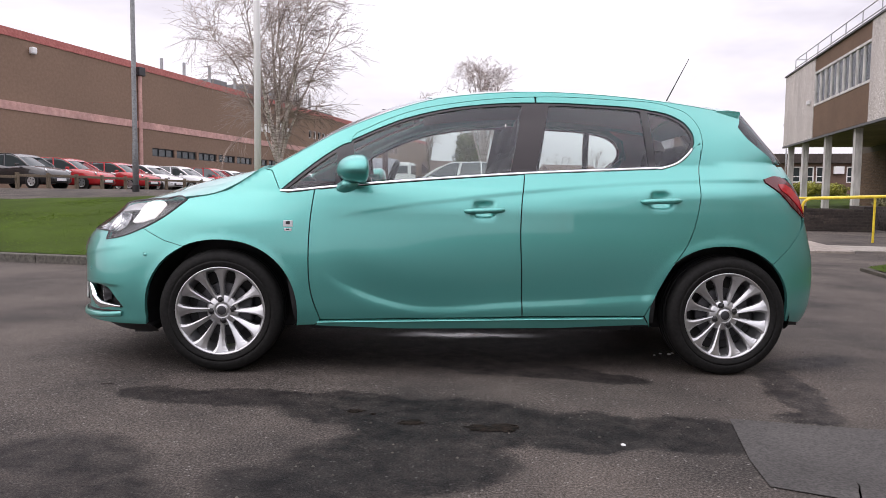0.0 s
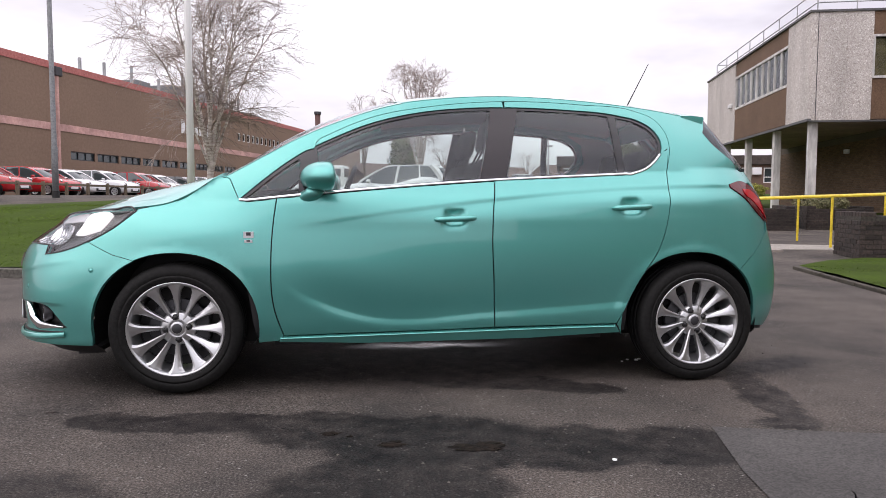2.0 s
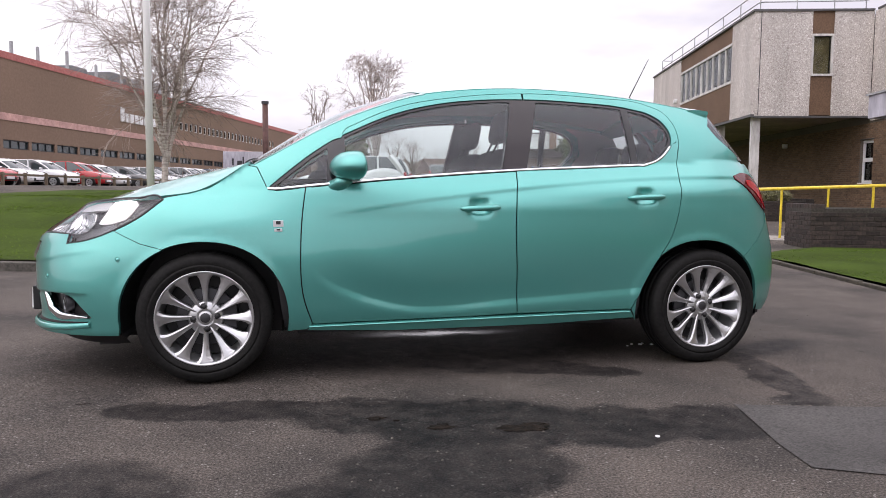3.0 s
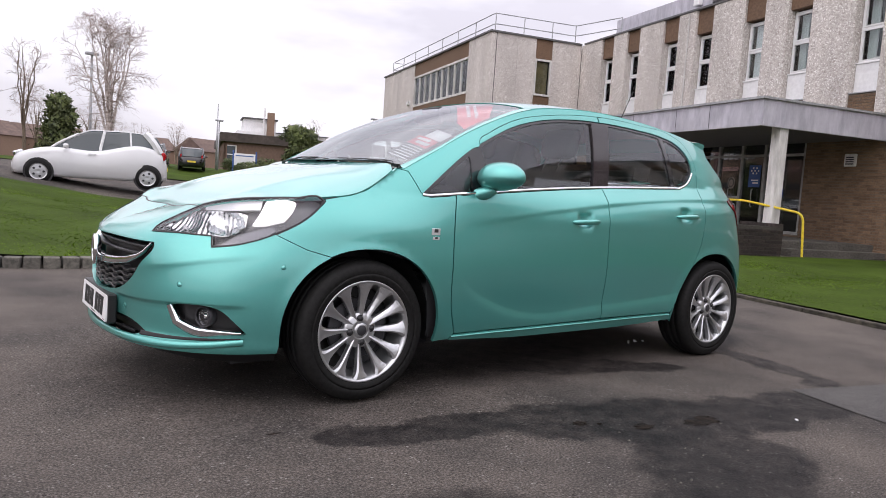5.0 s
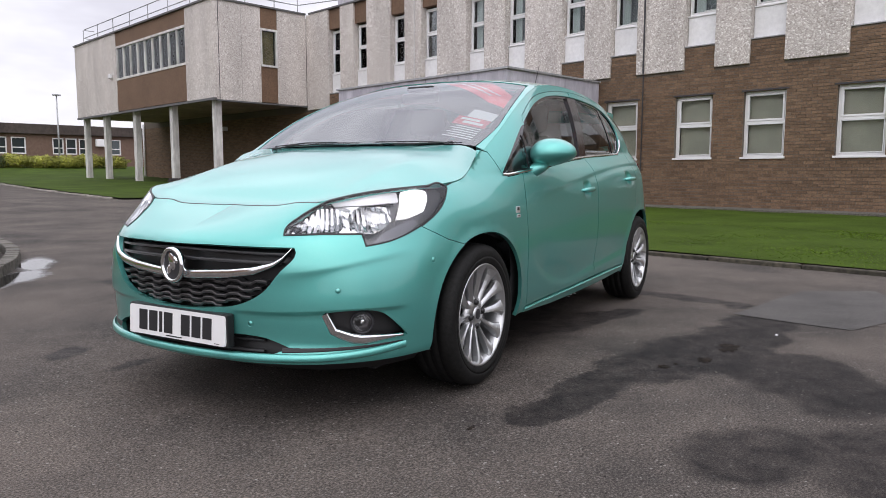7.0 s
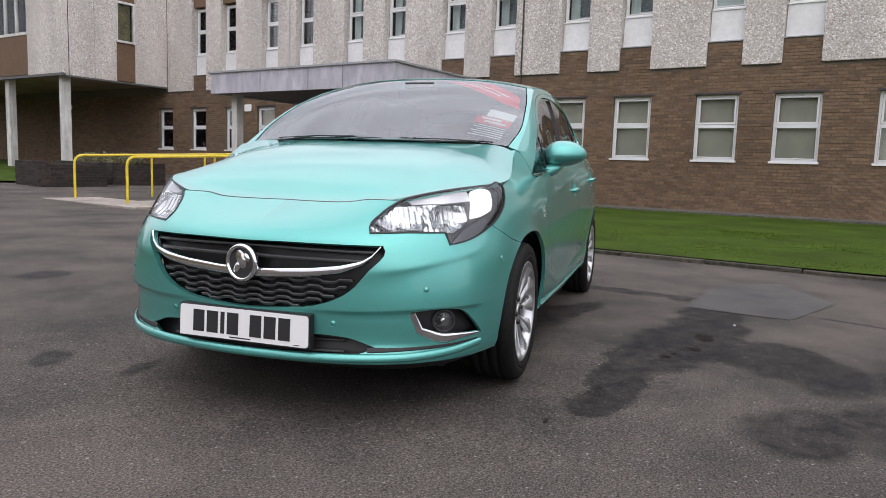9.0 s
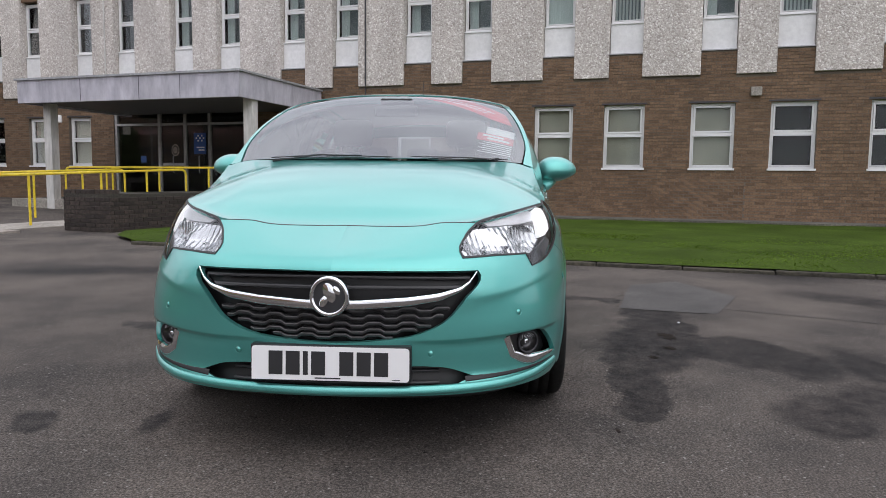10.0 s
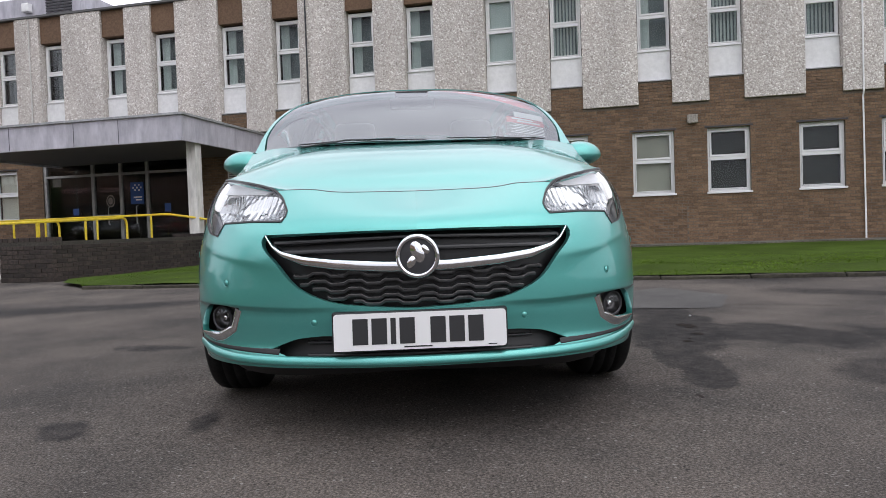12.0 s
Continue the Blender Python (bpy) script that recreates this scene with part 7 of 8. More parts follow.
rear_low = spline((0.25, 1.004), (0.60, 1.019), (0.80, 1.030), (0.93, 1.040), (1.02, 1.070), (1.075, 1.115), (1.10, 1.14))
rear_door = clean(b_line[::-1] + rear_low + [(1.12, 1.16), (1.148, 1.17)] + door_rear + [(0.5, 0.297)])
rdoors = pair("rear_door", [skin(side, rear_door, 0.021, (), GAP, 0, 0.016, CREASES + LIPS[5:])], PAINT, car)
pair("sill", [skin(side, clean([(-0.80, 0.243), (-0.773, 0.270), (-0.55, 0.274), (0.0, 0.285), (0.5, 0.293), (0.836, 0.297), (0.862, 0.255), (0.4, 0.235), (-0.4, 0.228)]), 0.03, (), GAP / 2, 0.002, 0.03)], PAINT, car)
strips("sill_moulding", side, spline((-0.79, 0.262), (-0.55, 0.266), (0.0, 0.277), (0.5, 0.285), (0.83, 0.289)), 0.007, 0.011, PAINT, car, "narrow raised ledge along the sill", thick=0.012)
door_top = spline((-0.632, 1.150), (-0.615, 1.185), (-0.55, 1.222), (-0.36, 1.305), (-0.045, 1.371), (0.317, 1.402), (0.70, 1.394), (1.00, 1.367), (1.10, 1.325), (1.148, 1.25), (1.155, 1.18), (1.135, 1.085))
dlo_top = spline((-0.974, 0.906), (-0.88, 0.985), (-0.76, 1.078), (-0.655, 1.145), (-0.59, 1.177), (-0.361, 1.276), (-0.131, 1.334), (0.1, 1.362), (0.34, 1.371), (0.597, 1.365), (0.893, 1.342), (1.01, 1.315), (1.075, 1.275), (1.108, 1.225), (1.112, 1.175), (1.10, 1.14))
rail_top = [(float(x), float(rail_z(x))) for x in np.linspace(-1.03, 1.36, 90)]
cut = lambda x0, x1, line: [p for p in line if x0 <= p[0] <= x1]
front_frame = clean(cut(-0.64, 0.30, door_top) + [(0.30, 1.366)] + cut(-0.655, 0.295, dlo_top)[::-1])
pair("window_frame", [skin(side, front_frame, 0.02, (), GAP / 2, 0, 0.03)], PAINT, car)
rear_frame = clean([(0.306, 1.400)] + [p for p in door_top if p[0] > 0.31][:-1] + [(1.14, 1.17)] + [p for p in dlo_top if p[0] > 0.31][::-1] + [(0.306, 1.369)])
pair("window_frame", [skin(side, rear_frame, 0.02, (), GAP / 2, 0, 0.03)], PAINT, car)
TAIL_LAMP = clean(spline((1.468, 0.990), (1.54, 1.006), (1.63, 0.998), (1.72, 0.95), (1.785, 0.87), (1.80, 0.795), step=0.012) + spline((1.80, 0.795), (1.745, 0.80), (1.66, 0.845), (1.55, 0.925), (1.475, 0.972), step=0.012)[1:])
tail_front = [p for p in TAIL_LAMP[::-1]]
r_split = [i for i, p in enumerate(ARCH_R) if p[0] < 1.50][-1]
rear_bumper_line = [(1.80, 0.792), (1.70, 0.73), (1.60, 0.655), ARCH_R[r_split]]
side_outline = clean([(-1.075, 1.016)] + rail_top + [(1.40, 1.325), (1.388, 1.285)] + spline((1.375, 1.262), (1.42, 1.205), (1.50, 1.145), (1.60, 1.095), step=0.02) + [(1.66, 1.06), (1.70, 1.00), (1.63, 1.0)]
                     + [(1.54, 1.006), (1.468, 0.990), (1.475, 0.972), (1.55, 0.925), (1.66, 0.845), (1.745, 0.80)] + rear_bumper_line[1:-1] + ARCH_R[: r_split + 1][::-1] + [(0.862, 0.26), (0.84, 0.298)]
                     + door_rear[::-1][1:-1] + door_top[::-1] + [p for p in dlo_top if p[0] < -0.66][::-1] + [(-1.02, 1.005)])
pair("body_side", [skin(side, side_outline, 0.023, (), GAP / 2, 0, 0.02, CREASES + LIPS[5:])], PAINT, car)
rear_bumper = clean([(1.80, 0.79)] + [(1.9, 0.70), (Q_REAR, 0.70), (Q_REAR, 0.25), (1.75, 0.25), (1.60, 0.268)] + [p for p in ARCH_R[r_split:][::-1] if p[1] > 0.275] + rear_bumper_line[::-1][1:-1])
shell("rear_bumper", [skin(lower, rear_bumper, 0.03, (), GAP / 2, 0, 0.016, LIPS[5:])], PAINT, car, mirror=True)
shell("tailgate", [skin(lower, clean([(1.82, 0.79), (1.79, 0.87), (1.725, 0.95), (1.66, 1.06), (Q_REAR, 1.08), (Q_REAR, 0.705), (1.9, 0.705)]), 0.04, (), GAP / 2, 0, 0.016)], PAINT, car, mirror=True)
lamps = pair("tail_lamp", [skin(lower, TAIL_LAMP, 0.02, (), 0.001, 0.006, 0.02)], TAIL_DARK, car, "dark red tail lamp")
for ob, s in zip(lamps, (1, -1)):
    core = clean(spline((1.56, 0.965), (1.63, 0.962), (1.70, 0.925), (1.755, 0.86), (1.77, 0.815), (1.72, 0.845), (1.63, 0.905), (1.56, 0.950), (1.56, 0.965), step=0.015)[:-1])
    p, n, f = skin(lower, core, 0.02, (), 0, 0.009, 0.004)
    shell("lens", [(p * (1, s, 1), n * (1, s, 1), [t if s == 1 else t[::-1] for t in f])], TAIL_RED, ob, "bright red lens")
shell("tailgate_glass", [skin(tail, clean([(-0.605, 1.085), (0.605, 1.085), (0.57, 1.35), (-0.57, 1.35)]), 0.05, (), 0, 0.0, 0.01)], glassy("dark_glass", (0.75, 0.78, 0.80), 0.0, 0.6, 1.5), car, "dark tailgate glass")
# roof spoiler over the tailgate glass
bm = bmesh.new()
rows = []
for y in np.linspace(-0.575, 0.575, 25):
    k = 1 - (y / 0.575) ** 2
    z0 = float(top(np.array([1.27]), np.array([y]))[0, 2])
    tip = (1.392 + 0.07 * k, 1.348 + 0.036 * k)
    ring = [(1.27, z0 + 0.002), ((1.27 + tip[0]) / 2, (z0 + tip[1]) / 2 + 0.006), tip, (tip[0] + 0.003, tip[1] - 0.012), (tip[0] - 0.006, tip[1] - 0.034), (1.350 + 0.075 * k, 1.272 + 0.03 * k), (1.27, z0 - 0.05)]
    rows.append([bm.verts.new((x, y, z)) for x, z in ring])
for a, b in zip(rows, rows[1:]):
    for i in range(7):
        bm.faces.new((a[i], a[(i + 1) % 7], b[(i + 1) % 7], b[i]))
bm.faces.new(rows[0])
bm.faces.new(rows[-1][::-1])
bmesh.ops.recalc_face_normals(bm, faces=bm.faces)
part("roof_spoiler", bm, PAINT, car)

# ---- bonnet, windscreen, roof ----
hood_half = spline((-1.849, 0.0), (-1.867, 0.084), (-1.876, 0.153), (-1.879, 0.228), (-1.873, 0.294), (-1.863, 0.341), (-1.856, 0.462)) + spline((-1.856, 0.462), (-1.818, 0.529), (-1.767, 0.596), (-1.69, 0.653), (-1.592, 0.699), (-1.478, 0.735), (-1.351, 0.751), (-1.273, 0.747), (-1.203, 0.736), (-1.095, 0.715))[1:] + spline((-1.095, 0.715), (-1.070, 0.66), (-1.062, 0.4), (-1.058, 0.0))[1:]
hood_outline = clean(hood_half + [(x, -y) for x, y in hood_half[::-1]])
b_p, b_n, b_f = skin(hood, hood_outline, 0.03, (), 0.0018, -0.0005, 0.016)
_flat = np.abs(b_n[:, 2]) > 0.55
# the rear corners are shaded as one soft sweep
_edge, hood_e = hood_e, hermite(HOOD_X, (0.79, 0.802, 0.835, 0.862, 0.888, 0.918, 0.938, 0.955))
b_n[_flat] = normals(hood, b_p[_flat, 0], b_p[_flat, 1], 0.01)
hood_e = _edge
bonnet = shell("bonnet", [(b_p, b_n, b_f)], PAINT, car)
# black strips laid on the skin paint the shade inside the shut gap
strips("bonnet_seal", lower, hood_line_q, 0.0024, 0.0005, BLACK_PRINT, bonnet, "thin black strip painting the shade in the bonnet gap", thick=0.004)
strips("bonnet_seal", side, [p for p in hood_side if p[0] < -1.12], 0.0026, 0.0005, BLACK_PRINT, bonnet, "thin black strip painting the shade in the bonnet gap", thick=0.004)
screen_half = spline((-1.075, 0.0), (-1.06, 0.4), (-1.02, 0.668), step=0.04) + spline((-1.02, 0.668), (-0.85, 0.688), (-0.70, 0.672), (-0.474, 0.632), (-0.27, 0.585), step=0.03)[1:] + spline((-0.25, 0.57), (-0.235, 0.53), (-0.262, 0.3), (-0.285, 0.0), step=0.04)
screen_outline = clean(screen_half + [(x, -y) for x, y in screen_half[::-1]])
band = clean([(x * 0.955 - 0.031, y * 0.955) for x, y in screen_outline])
windscreen = shell("windscreen", [skin(top, screen_outline, 0.04, (), 0, -0.002, 0.004)], SCREEN_GLASS, car)
windscreen.visible_shadow = False
shell("black_edge", [skin(top, screen_outline, 0.03, [band], 0, -0.006, 0)], BLACK_PLASTIC, windscreen)
roof_half = [p for p in spline((-0.285, 0.0), (-0.262, 0.3), (-0.235, 0.53), (-0.225, 0.60), step=0.04)]
roof_side = [(float(x), float(rail_y(x)) - 0.012) for x in np.linspace(-0.20, 1.36, 40)]
roof_half = roof_half + roof_side + spline((1.40, 0.55), (1.455, 0.45), (1.47, 0.0), step=0.05)
roof = shell("roof", [skin(top, clean(roof_half + [(x, -y) for x, y in roof_half[::-1]]), 0.05, (), GAP / 2, 0.001, 0.05)], PAINT, car)
a_strip = clean([(float(x), float(rail_y(x)) + 0.002) for x in np.linspace(-1.04, -0.21, 30)] + [(-0.225, 0.585)] + spline((-0.27, 0.59), (-0.474, 0.637), (-0.70, 0.677), (-0.85, 0.693), (-1.03, 0.674), step=0.03))
pair("screen_pillar", [skin(lambda x, y: top(x, -y), a_strip, 0.02, (), 0, 0.001, 0.02)], PAINT, car)
# cowl and wipers
shell("cowl", [skin(hood, clean([(-1.14, 0.66), (-1.06, 0.66), (-1.05, 0.0), (-1.06, -0.66), (-1.14, -0.66), (-1.15, 0)]), 0.06, (), 0, -0.018, 0)], BLACK_PLASTIC, car)


def on_top(x, y, lift=0.0):
    p = top(np.array([x]), np.array([y]))[0]
    n = normals(top, np.array([x]), np.array([y]))[0]
    return tuple(p + lift * n * (1 if n[2] > 0 else -1))


for arm, blade in ((((-1.075, 0.50), (-1.05, 0.30), (-1.06, 0.08)), ((-1.035, 0.52), (-1.045, 0.30), (-1.066, -0.06))), (((-1.085, -0.28), (-1.062, -0.42), (-1.025, -0.56)), ((-1.06, -0.15), (-1.045, -0.38), (-1.015, -0.60)))):
    w = part("wiper", tube([on_top(p[0] - 0.008, p[1], 0.008) for p in arm], [0.005, 0.0035, 0.0025], 6), BLACK_PLASTIC, car)
    part("blade", tube([on_top(p[0] - 0.008, p[1], 0.004) for p in blade], 0.0028, 6), BLACK_PLASTIC, w)
# aerial
part("aerial", tube([(1.19, 0, 1.43), (1.20, 0, 1.475), (1.33, 0, 1.73)], [0.016, 0.004, 0.002], 8), BLACK_PLASTIC, car)

# ---- side windows ----
quarter_light = clean([(-0.945, 0.918)] + [(x, z + 0.008) for x, z in belt if -0.94 < x < -0.70] + [(-0.695, 1.085)] + [(p[0] + 0.004, p[1] - 0.016) for p in dlo_top if -0.93 < p[0] < -0.70][::-1])
front_glass = clean([(x, z + 0.004) for x, z in belt if -0.625 < x < 0.172] + [(0.235, 1.352)] + [(x, z - 0.012) for x, z in dlo_top if -0.625 < x < 0.23][::-1])
rear_glass = clean([(0.285, 1.016), (0.60, 1.028), (0.80, 1.037), (0.868, 1.042), (0.845, 1.335)] + [(x, z - 0.012) for x, z in dlo_top if 0.372 < x < 0.84][::-1] + [(0.365, 1.352)])
rear_light = clean([(0.905, 1.048), (0.95, 1.055), (1.02, 1.082), (1.07, 1.128), (1.092, 1.165)] + [(x - 0.012, z - 0.010) for x, z in dlo_top if x > 0.895][::-1][3:] + [(0.885, 1.328)])
dlo = clean([(x, z - 0.002) for x, z in belt if x < 0.92] + spline((0.93, 1.044), (1.02, 1.073), (1.075, 1.118), (1.10, 1.145))[0:] + dlo_top[::-1][1:-1])
pair("window_surround", [skin(side, dlo, 0.03, [quarter_light, front_glass, rear_glass, rear_light], 0, -0.006, 0.02)], GLOSS_BLACK, car, "gloss black window surround")
for g in (quarter_light, front_glass, rear_glass, rear_light):
    for ob in pair("side_window", [skin(side, g, 0.05, (), -0.004, -0.010, 0)], CAR_GLASS, car):
        ob.visible_shadow = False
strips("chrome_strip", side, [(-0.972, 0.905)] + [(x, z - 0.005) for x, z in belt if -0.96 < x < 0.90] + spline((0.93, 1.038), (1.02, 1.068), (1.075, 1.113), (1.098, 1.140))[0:], 0.013, 0.006, CHROME, car, "bright chrome waistline strip")
pillar = clean([(0.172, 1.008), (0.292, 1.016), (0.372, 1.366), (0.232, 1.362)])
pair("pillar_cover", [skin(side, pillar, 0.03, (), 0, 0.001, 0.02)], plain("pillar_black", (0.020, 0.014, 0.016), 0.16, 0, 0.4), car)

# ---- handles, mirrors, badge ----
for hx, hz in HANDLES:
    for s, door in zip((1, -1), doors if hx < 0.5 else rdoors):
        pts = []
        for t in np.linspace(-1, 1, 13):
            p = lower(np.array([hx + 0.105 * t]), np.array([hz - 0.004 + 0.004 * t]))[0]
            y0 = -0.868 + 0.012 * t * t * (1 if abs(t) < 0.8 else 1.6)
            pts.append((p[0], s * (y0 if abs(t) < 0.95 else y0 + 0.014), p[2]))
        bm = tube(pts, [0.004 + 0.010 * (1 - abs(t) ** 6) for t in np.linspace(-1, 1, 13)], 10)
        for v in bm.verts:
            v.co.y = s * (-0.862 + (abs(v.co.y) - 0.862) * -0.9)
        part("door_handle", bm, PAINT, door, smooth=True)
for s in (1, -1):
    bm = bmesh.new()
    bmesh.ops.create_uvsphere(bm, u_segments=36, v_segments=22, radius=1.0)
    for v in bm.verts:
        x, y, z = v.co
        far = 0.5 - 0.5 * y  # 0 at the door, 1 at the tip
        high, low_, deep = 0.084 - 0.024 * far**2, 0.066 - 0.032 * far**1.5, 0.130 - 0.036 * far
        px = -deep * abs(x) ** 0.9 if x < 0 else 0.045 * x**0.6
        py = math.copysign(abs(y) ** 0.88, y) * 0.108
        pz = high * z**0.92 if z > 0 else -low_ * abs(z) ** 0.75
        v.co = (-0.590 + px + 0.030 * far, s * (-0.872 + py), 0.998 + pz + 0.010 * far + 0.06 * min(0.0, px) * (z < 0) * -1.0)
    bmesh.ops.recalc_face_normals(bm, faces=bm.faces)
    mirror = part("door_mirror", bm, PAINT, doors[0] if s == 1 else doors[1], smooth=True)
    bm = lathe([(0.0, 0.002), (0.8, 0.002), (1.0, 0.0)], 30, Matrix.Translation((-0.544, s * -0.872, 1.006)) @ Matrix.Rotation(radians(90), 4, "Y") @ Matrix.Diagonal((0.045, 0.082, 1, 1)))
    part("mirror_glass", bm, CHROME, mirror)
    foot = tube([(-0.672, s * -0.762, 0.905), (-0.655, s * -0.785, 0.915), (-0.635, s * -0.812, 0.935), (-0.615, s * -0.835, 0.965)], [0.052, 0.048, 0.042, 0.040], 16)
    for v in foot.verts:
        v.co.z = 0.935 + (v.co.z - 0.935) * 0.72
    part("mirror_foot", foot, PAINT, mirror, smooth=True)
for s in (1, -1):
    for z, w, h in ((0.745, 0.046, 0.030), (0.716, 0.036, 0.014)):
        p, n = side(np.array([-0.925]), np.array([z]))[0], normals(side, np.array([-0.925]), np.array([z]))[0]
        m = Matrix.Translation((p[0], s * p[1], p[2])) @ Matrix.Rotation(radians(90 if s == 1 else -90), 4, "X")
        b = part("badge", boxes((-w / 2, w / 2, -h / 2, h / 2, 0, 0.004) if s == 1 else (-w / 2, w / 2, -h / 2, h / 2, 0, 0.004), bevel=0.0015), plain("badge_silver", (0.75, 0.76, 0.78), 0.35, 0.6), car)
        b.matrix_local = m
        d = part("inlay", boxes((-w * 0.22, w * 0.22, -h * 0.1, h * 0.4, 0.004, 0.0052)), DARK_METAL, b)

# ---- wheels ----
TYRE = [(r * 0.972 if r > 0.25 else r, h) for r, h in [(0.205, -0.085), (0.222, -0.098), (0.245, -0.103), (0.275, -0.103), (0.293, -0.097), (0.304, -0.085), (0.309, -0.065), (0.3105, -0.046), (0.3055, -0.044), (0.3055, -0.038), (0.311, -0.036), (0.3115, -0.006), (0.3065, -0.004), (0.3065, 0.004), (0.3115, 0.006),
        (0.311, 0.036), (0.3055, 0.038), (0.3055, 0.044), (0.3105, 0.046), (0.309, 0.065), (0.304, 0.085), (0.293, 0.097), (0.275, 0.103), (0.255, 0.1045), (0.2535, 0.103), (0.248, 0.1045), (0.238, 0.103), (0.222, 0.099), (0.212, 0.090), (0.205, 0.085)]]
RIM = [(0.214, 0.088), (0.219, 0.093), (0.217, 0.098), (0.212, 0.098), (0.206, 0.092), (0.200, 0.080), (0.196, 0.05), (0.192, 0.0), (0.192, -0.085), (0.21, -0.09)]


def spoke_mesh(n=12):
    """Tapered spokes with a ridge, wider at the rim, on one hub."""
    bm = bmesh.new()
    for k in range(n):
        a = 2 * math.pi * k / n
        rows = []
        for r, w, top_h, low_h in ((0.042, 0.0090, 0.062, 0.03), (0.075, 0.0100, 0.066, 0.035), (0.115, 0.0125, 0.073, 0.045), (0.150, 0.0165, 0.081, 0.053), (0.178, 0.0235, 0.088, 0.060), (0.194, 0.0340, 0.092, 0.066), (0.203, 0.0450, 0.094, 0.070), (0.210, 0.0545, 0.095, 0.074)):
            ring = []
            for x, h in ((-w, low_h), (-w * 0.94, top_h - 0.004), (-w * 0.55, top_h), (w * 0.1, top_h - 0.003), (w * 0.9, top_h - 0.012), (w, low_h)):
                ring.append(bm.verts.new((r * math.cos(a) - x * math.sin(a), r * math.sin(a) + x * math.cos(a), h)))
            rows.append(ring)
        for p, q in zip(rows, rows[1:]):
            for i in range(5):
                bm.faces.new((p[i], q[i], q[i + 1], p[i + 1]))
    bmesh.ops.recalc_face_normals(bm, faces=bm.faces)
    return bm


def wheel(m, parent):
    w = part("wheel", lathe(RIM, 72, None), ALLOY, parent, "silver multi-spoke alloy wheel", True)
    w.matrix_local = m
    part("tyre", lathe(TYRE, 72), RUBBER, w, "black rubber tyre", True)
    spokes = part("spokes", spoke_mesh(), ALLOY, w)
    part("hub", lathe([(0.080, 0.035), (0.078, 0.052), (0.066, 0.060), (0.045, 0.062), (0.036, 0.066), (0.033, 0.060)], 36), ALLOY, w, smooth=True)
    part("centre_cap", lathe([(0.034, 0.058), (0.032, 0.068), (0.024, 0.071), (0.0, 0.0725)], 28), ALLOY, w, smooth=True)
    part("cap_inlay", lathe([(0.023, 0.0708), (0.021, 0.0722), (0.0, 0.0736)], 24), DARK_METAL, w, smooth=True)
    for k in range(4):
        a = math.pi / 2 * k + 0.12
        at = Matrix.Translation((0.0515 * math.cos(a), 0.0515 * math.sin(a), 0.0))
        part("bolt", lathe([(0.016, 0.060), (0.0155, 0.064), (0.012, 0.061), (0.011, 0.070), (0.008, 0.074), (0.0, 0.074)], 14, at), BLACK_PLASTIC, w, smooth=True)
    part("brake_disc", lathe([(0.06, 0.02), (0.13, 0.02), (0.135, 0.016), (0.135, 0.0), (0.06, 0.0)], 40), DARK_METAL, w, smooth=True)
    part("brake_caliper", boxes((0.06, 0.14, -0.06, 0.06, -0.03, 0.035), bevel=0.01), DARK_METAL, w)
    part("back_plate", lathe([(0.0, -0.03), (0.19, -0.03)], 24), BLACK_PLASTIC, w)
    return w


for x, turn, high in ((-1.255, 0.0, 0.314), (1.258, 0.25, 0.303)):
    wheel(Matrix.Translation((x, -0.735, high)) @ Matrix.Rotation(radians(90), 4, "X") @ Matrix.Rotation(turn, 4, "Z"), car)
    wheel(Matrix.Translation((x, 0.735, high)) @ Matrix.Rotation(radians(-90), 4, "X") @ Matrix.Rotation(turn, 4, "Z"), car)
    for s in (1, -1):
        bm = bmesh.new()
        rows = [[bm.verts.new(((x - 0.004 if x < 0 else 0.988 * x) + 0.364 * math.cos(t), s * y, max(0.23, 0.31 + (0.370 if x < 0 else 0.360) * math.sin(t)))) for t in np.linspace(-0.35, math.pi + 0.35, 24)] for y in (-0.77 if x > 0 else -0.785, -0.45)]
        for i in range(23):
            bm.faces.new((rows[0][i], rows[0][i + 1], rows[1][i + 1], rows[1][i]))
        bm.faces.new(rows[1])
        bmesh.ops.recalc_face_normals(bm, faces=bm.faces)
        part("arch_liner", bm, BLACK_PLASTIC, car)

# ---- inside and underneath ----
part("underbody", boxes((-1.75, -1.66, -0.62, 0.62, 0.17, 0.30), (-0.84, 0.84, -0.60, 0.60, 0.19, 0.34), (-0.84, 0.84, -0.72, 0.72, 0.236, 0.335), (-1.66, 1.66, -0.44, 0.44, 0.175, 0.36), (1.64, 1.74, -0.6, 0.6, 0.22, 0.5)), TRIM_DARK, car)
part("engine_bay", boxes((-1.93, -1.0, -0.40, 0.40, 0.36, 0.72), (-1.55, -1.02, -0.6, 0.6, 0.68, 0.80), (-1.60, -0.88, -0.42, 0.42, 0.3, 0.70)), TRIM_DARK, car)
backing = clean([(-0.90, 0.24)] + [(0.9, 0.24), (0.9, 0.5), (1.15, 0.66), (1.4, 0.66), (1.4, 0.99), (0.9, 1.0), (0.2, 0.975), (-0.75, 0.90), (-1.0, 0.87), (-1.2, 0.80), (-1.35, 0.70), (-0.95, 0.60)])
pair("door_card", [skin(side, backing, 0.06, (), 0, -0.045, 0)], TRIM_DARK, car)
shell("roof_lining", [skin(top, clean([(-0.27, 0.54), (1.35, 0.54), (1.35, -0.54), (-0.27, -0.54)]), 0.1, (), 0, -0.035, 0)], LINING, car)
dash = bmesh.new()
box(dash, -1.02, -0.62, -0.68, 0.68, 0.55, 0.955, bevel=0.07)
part("dashboard", dash, TRIM_DARK, car, smooth=True)
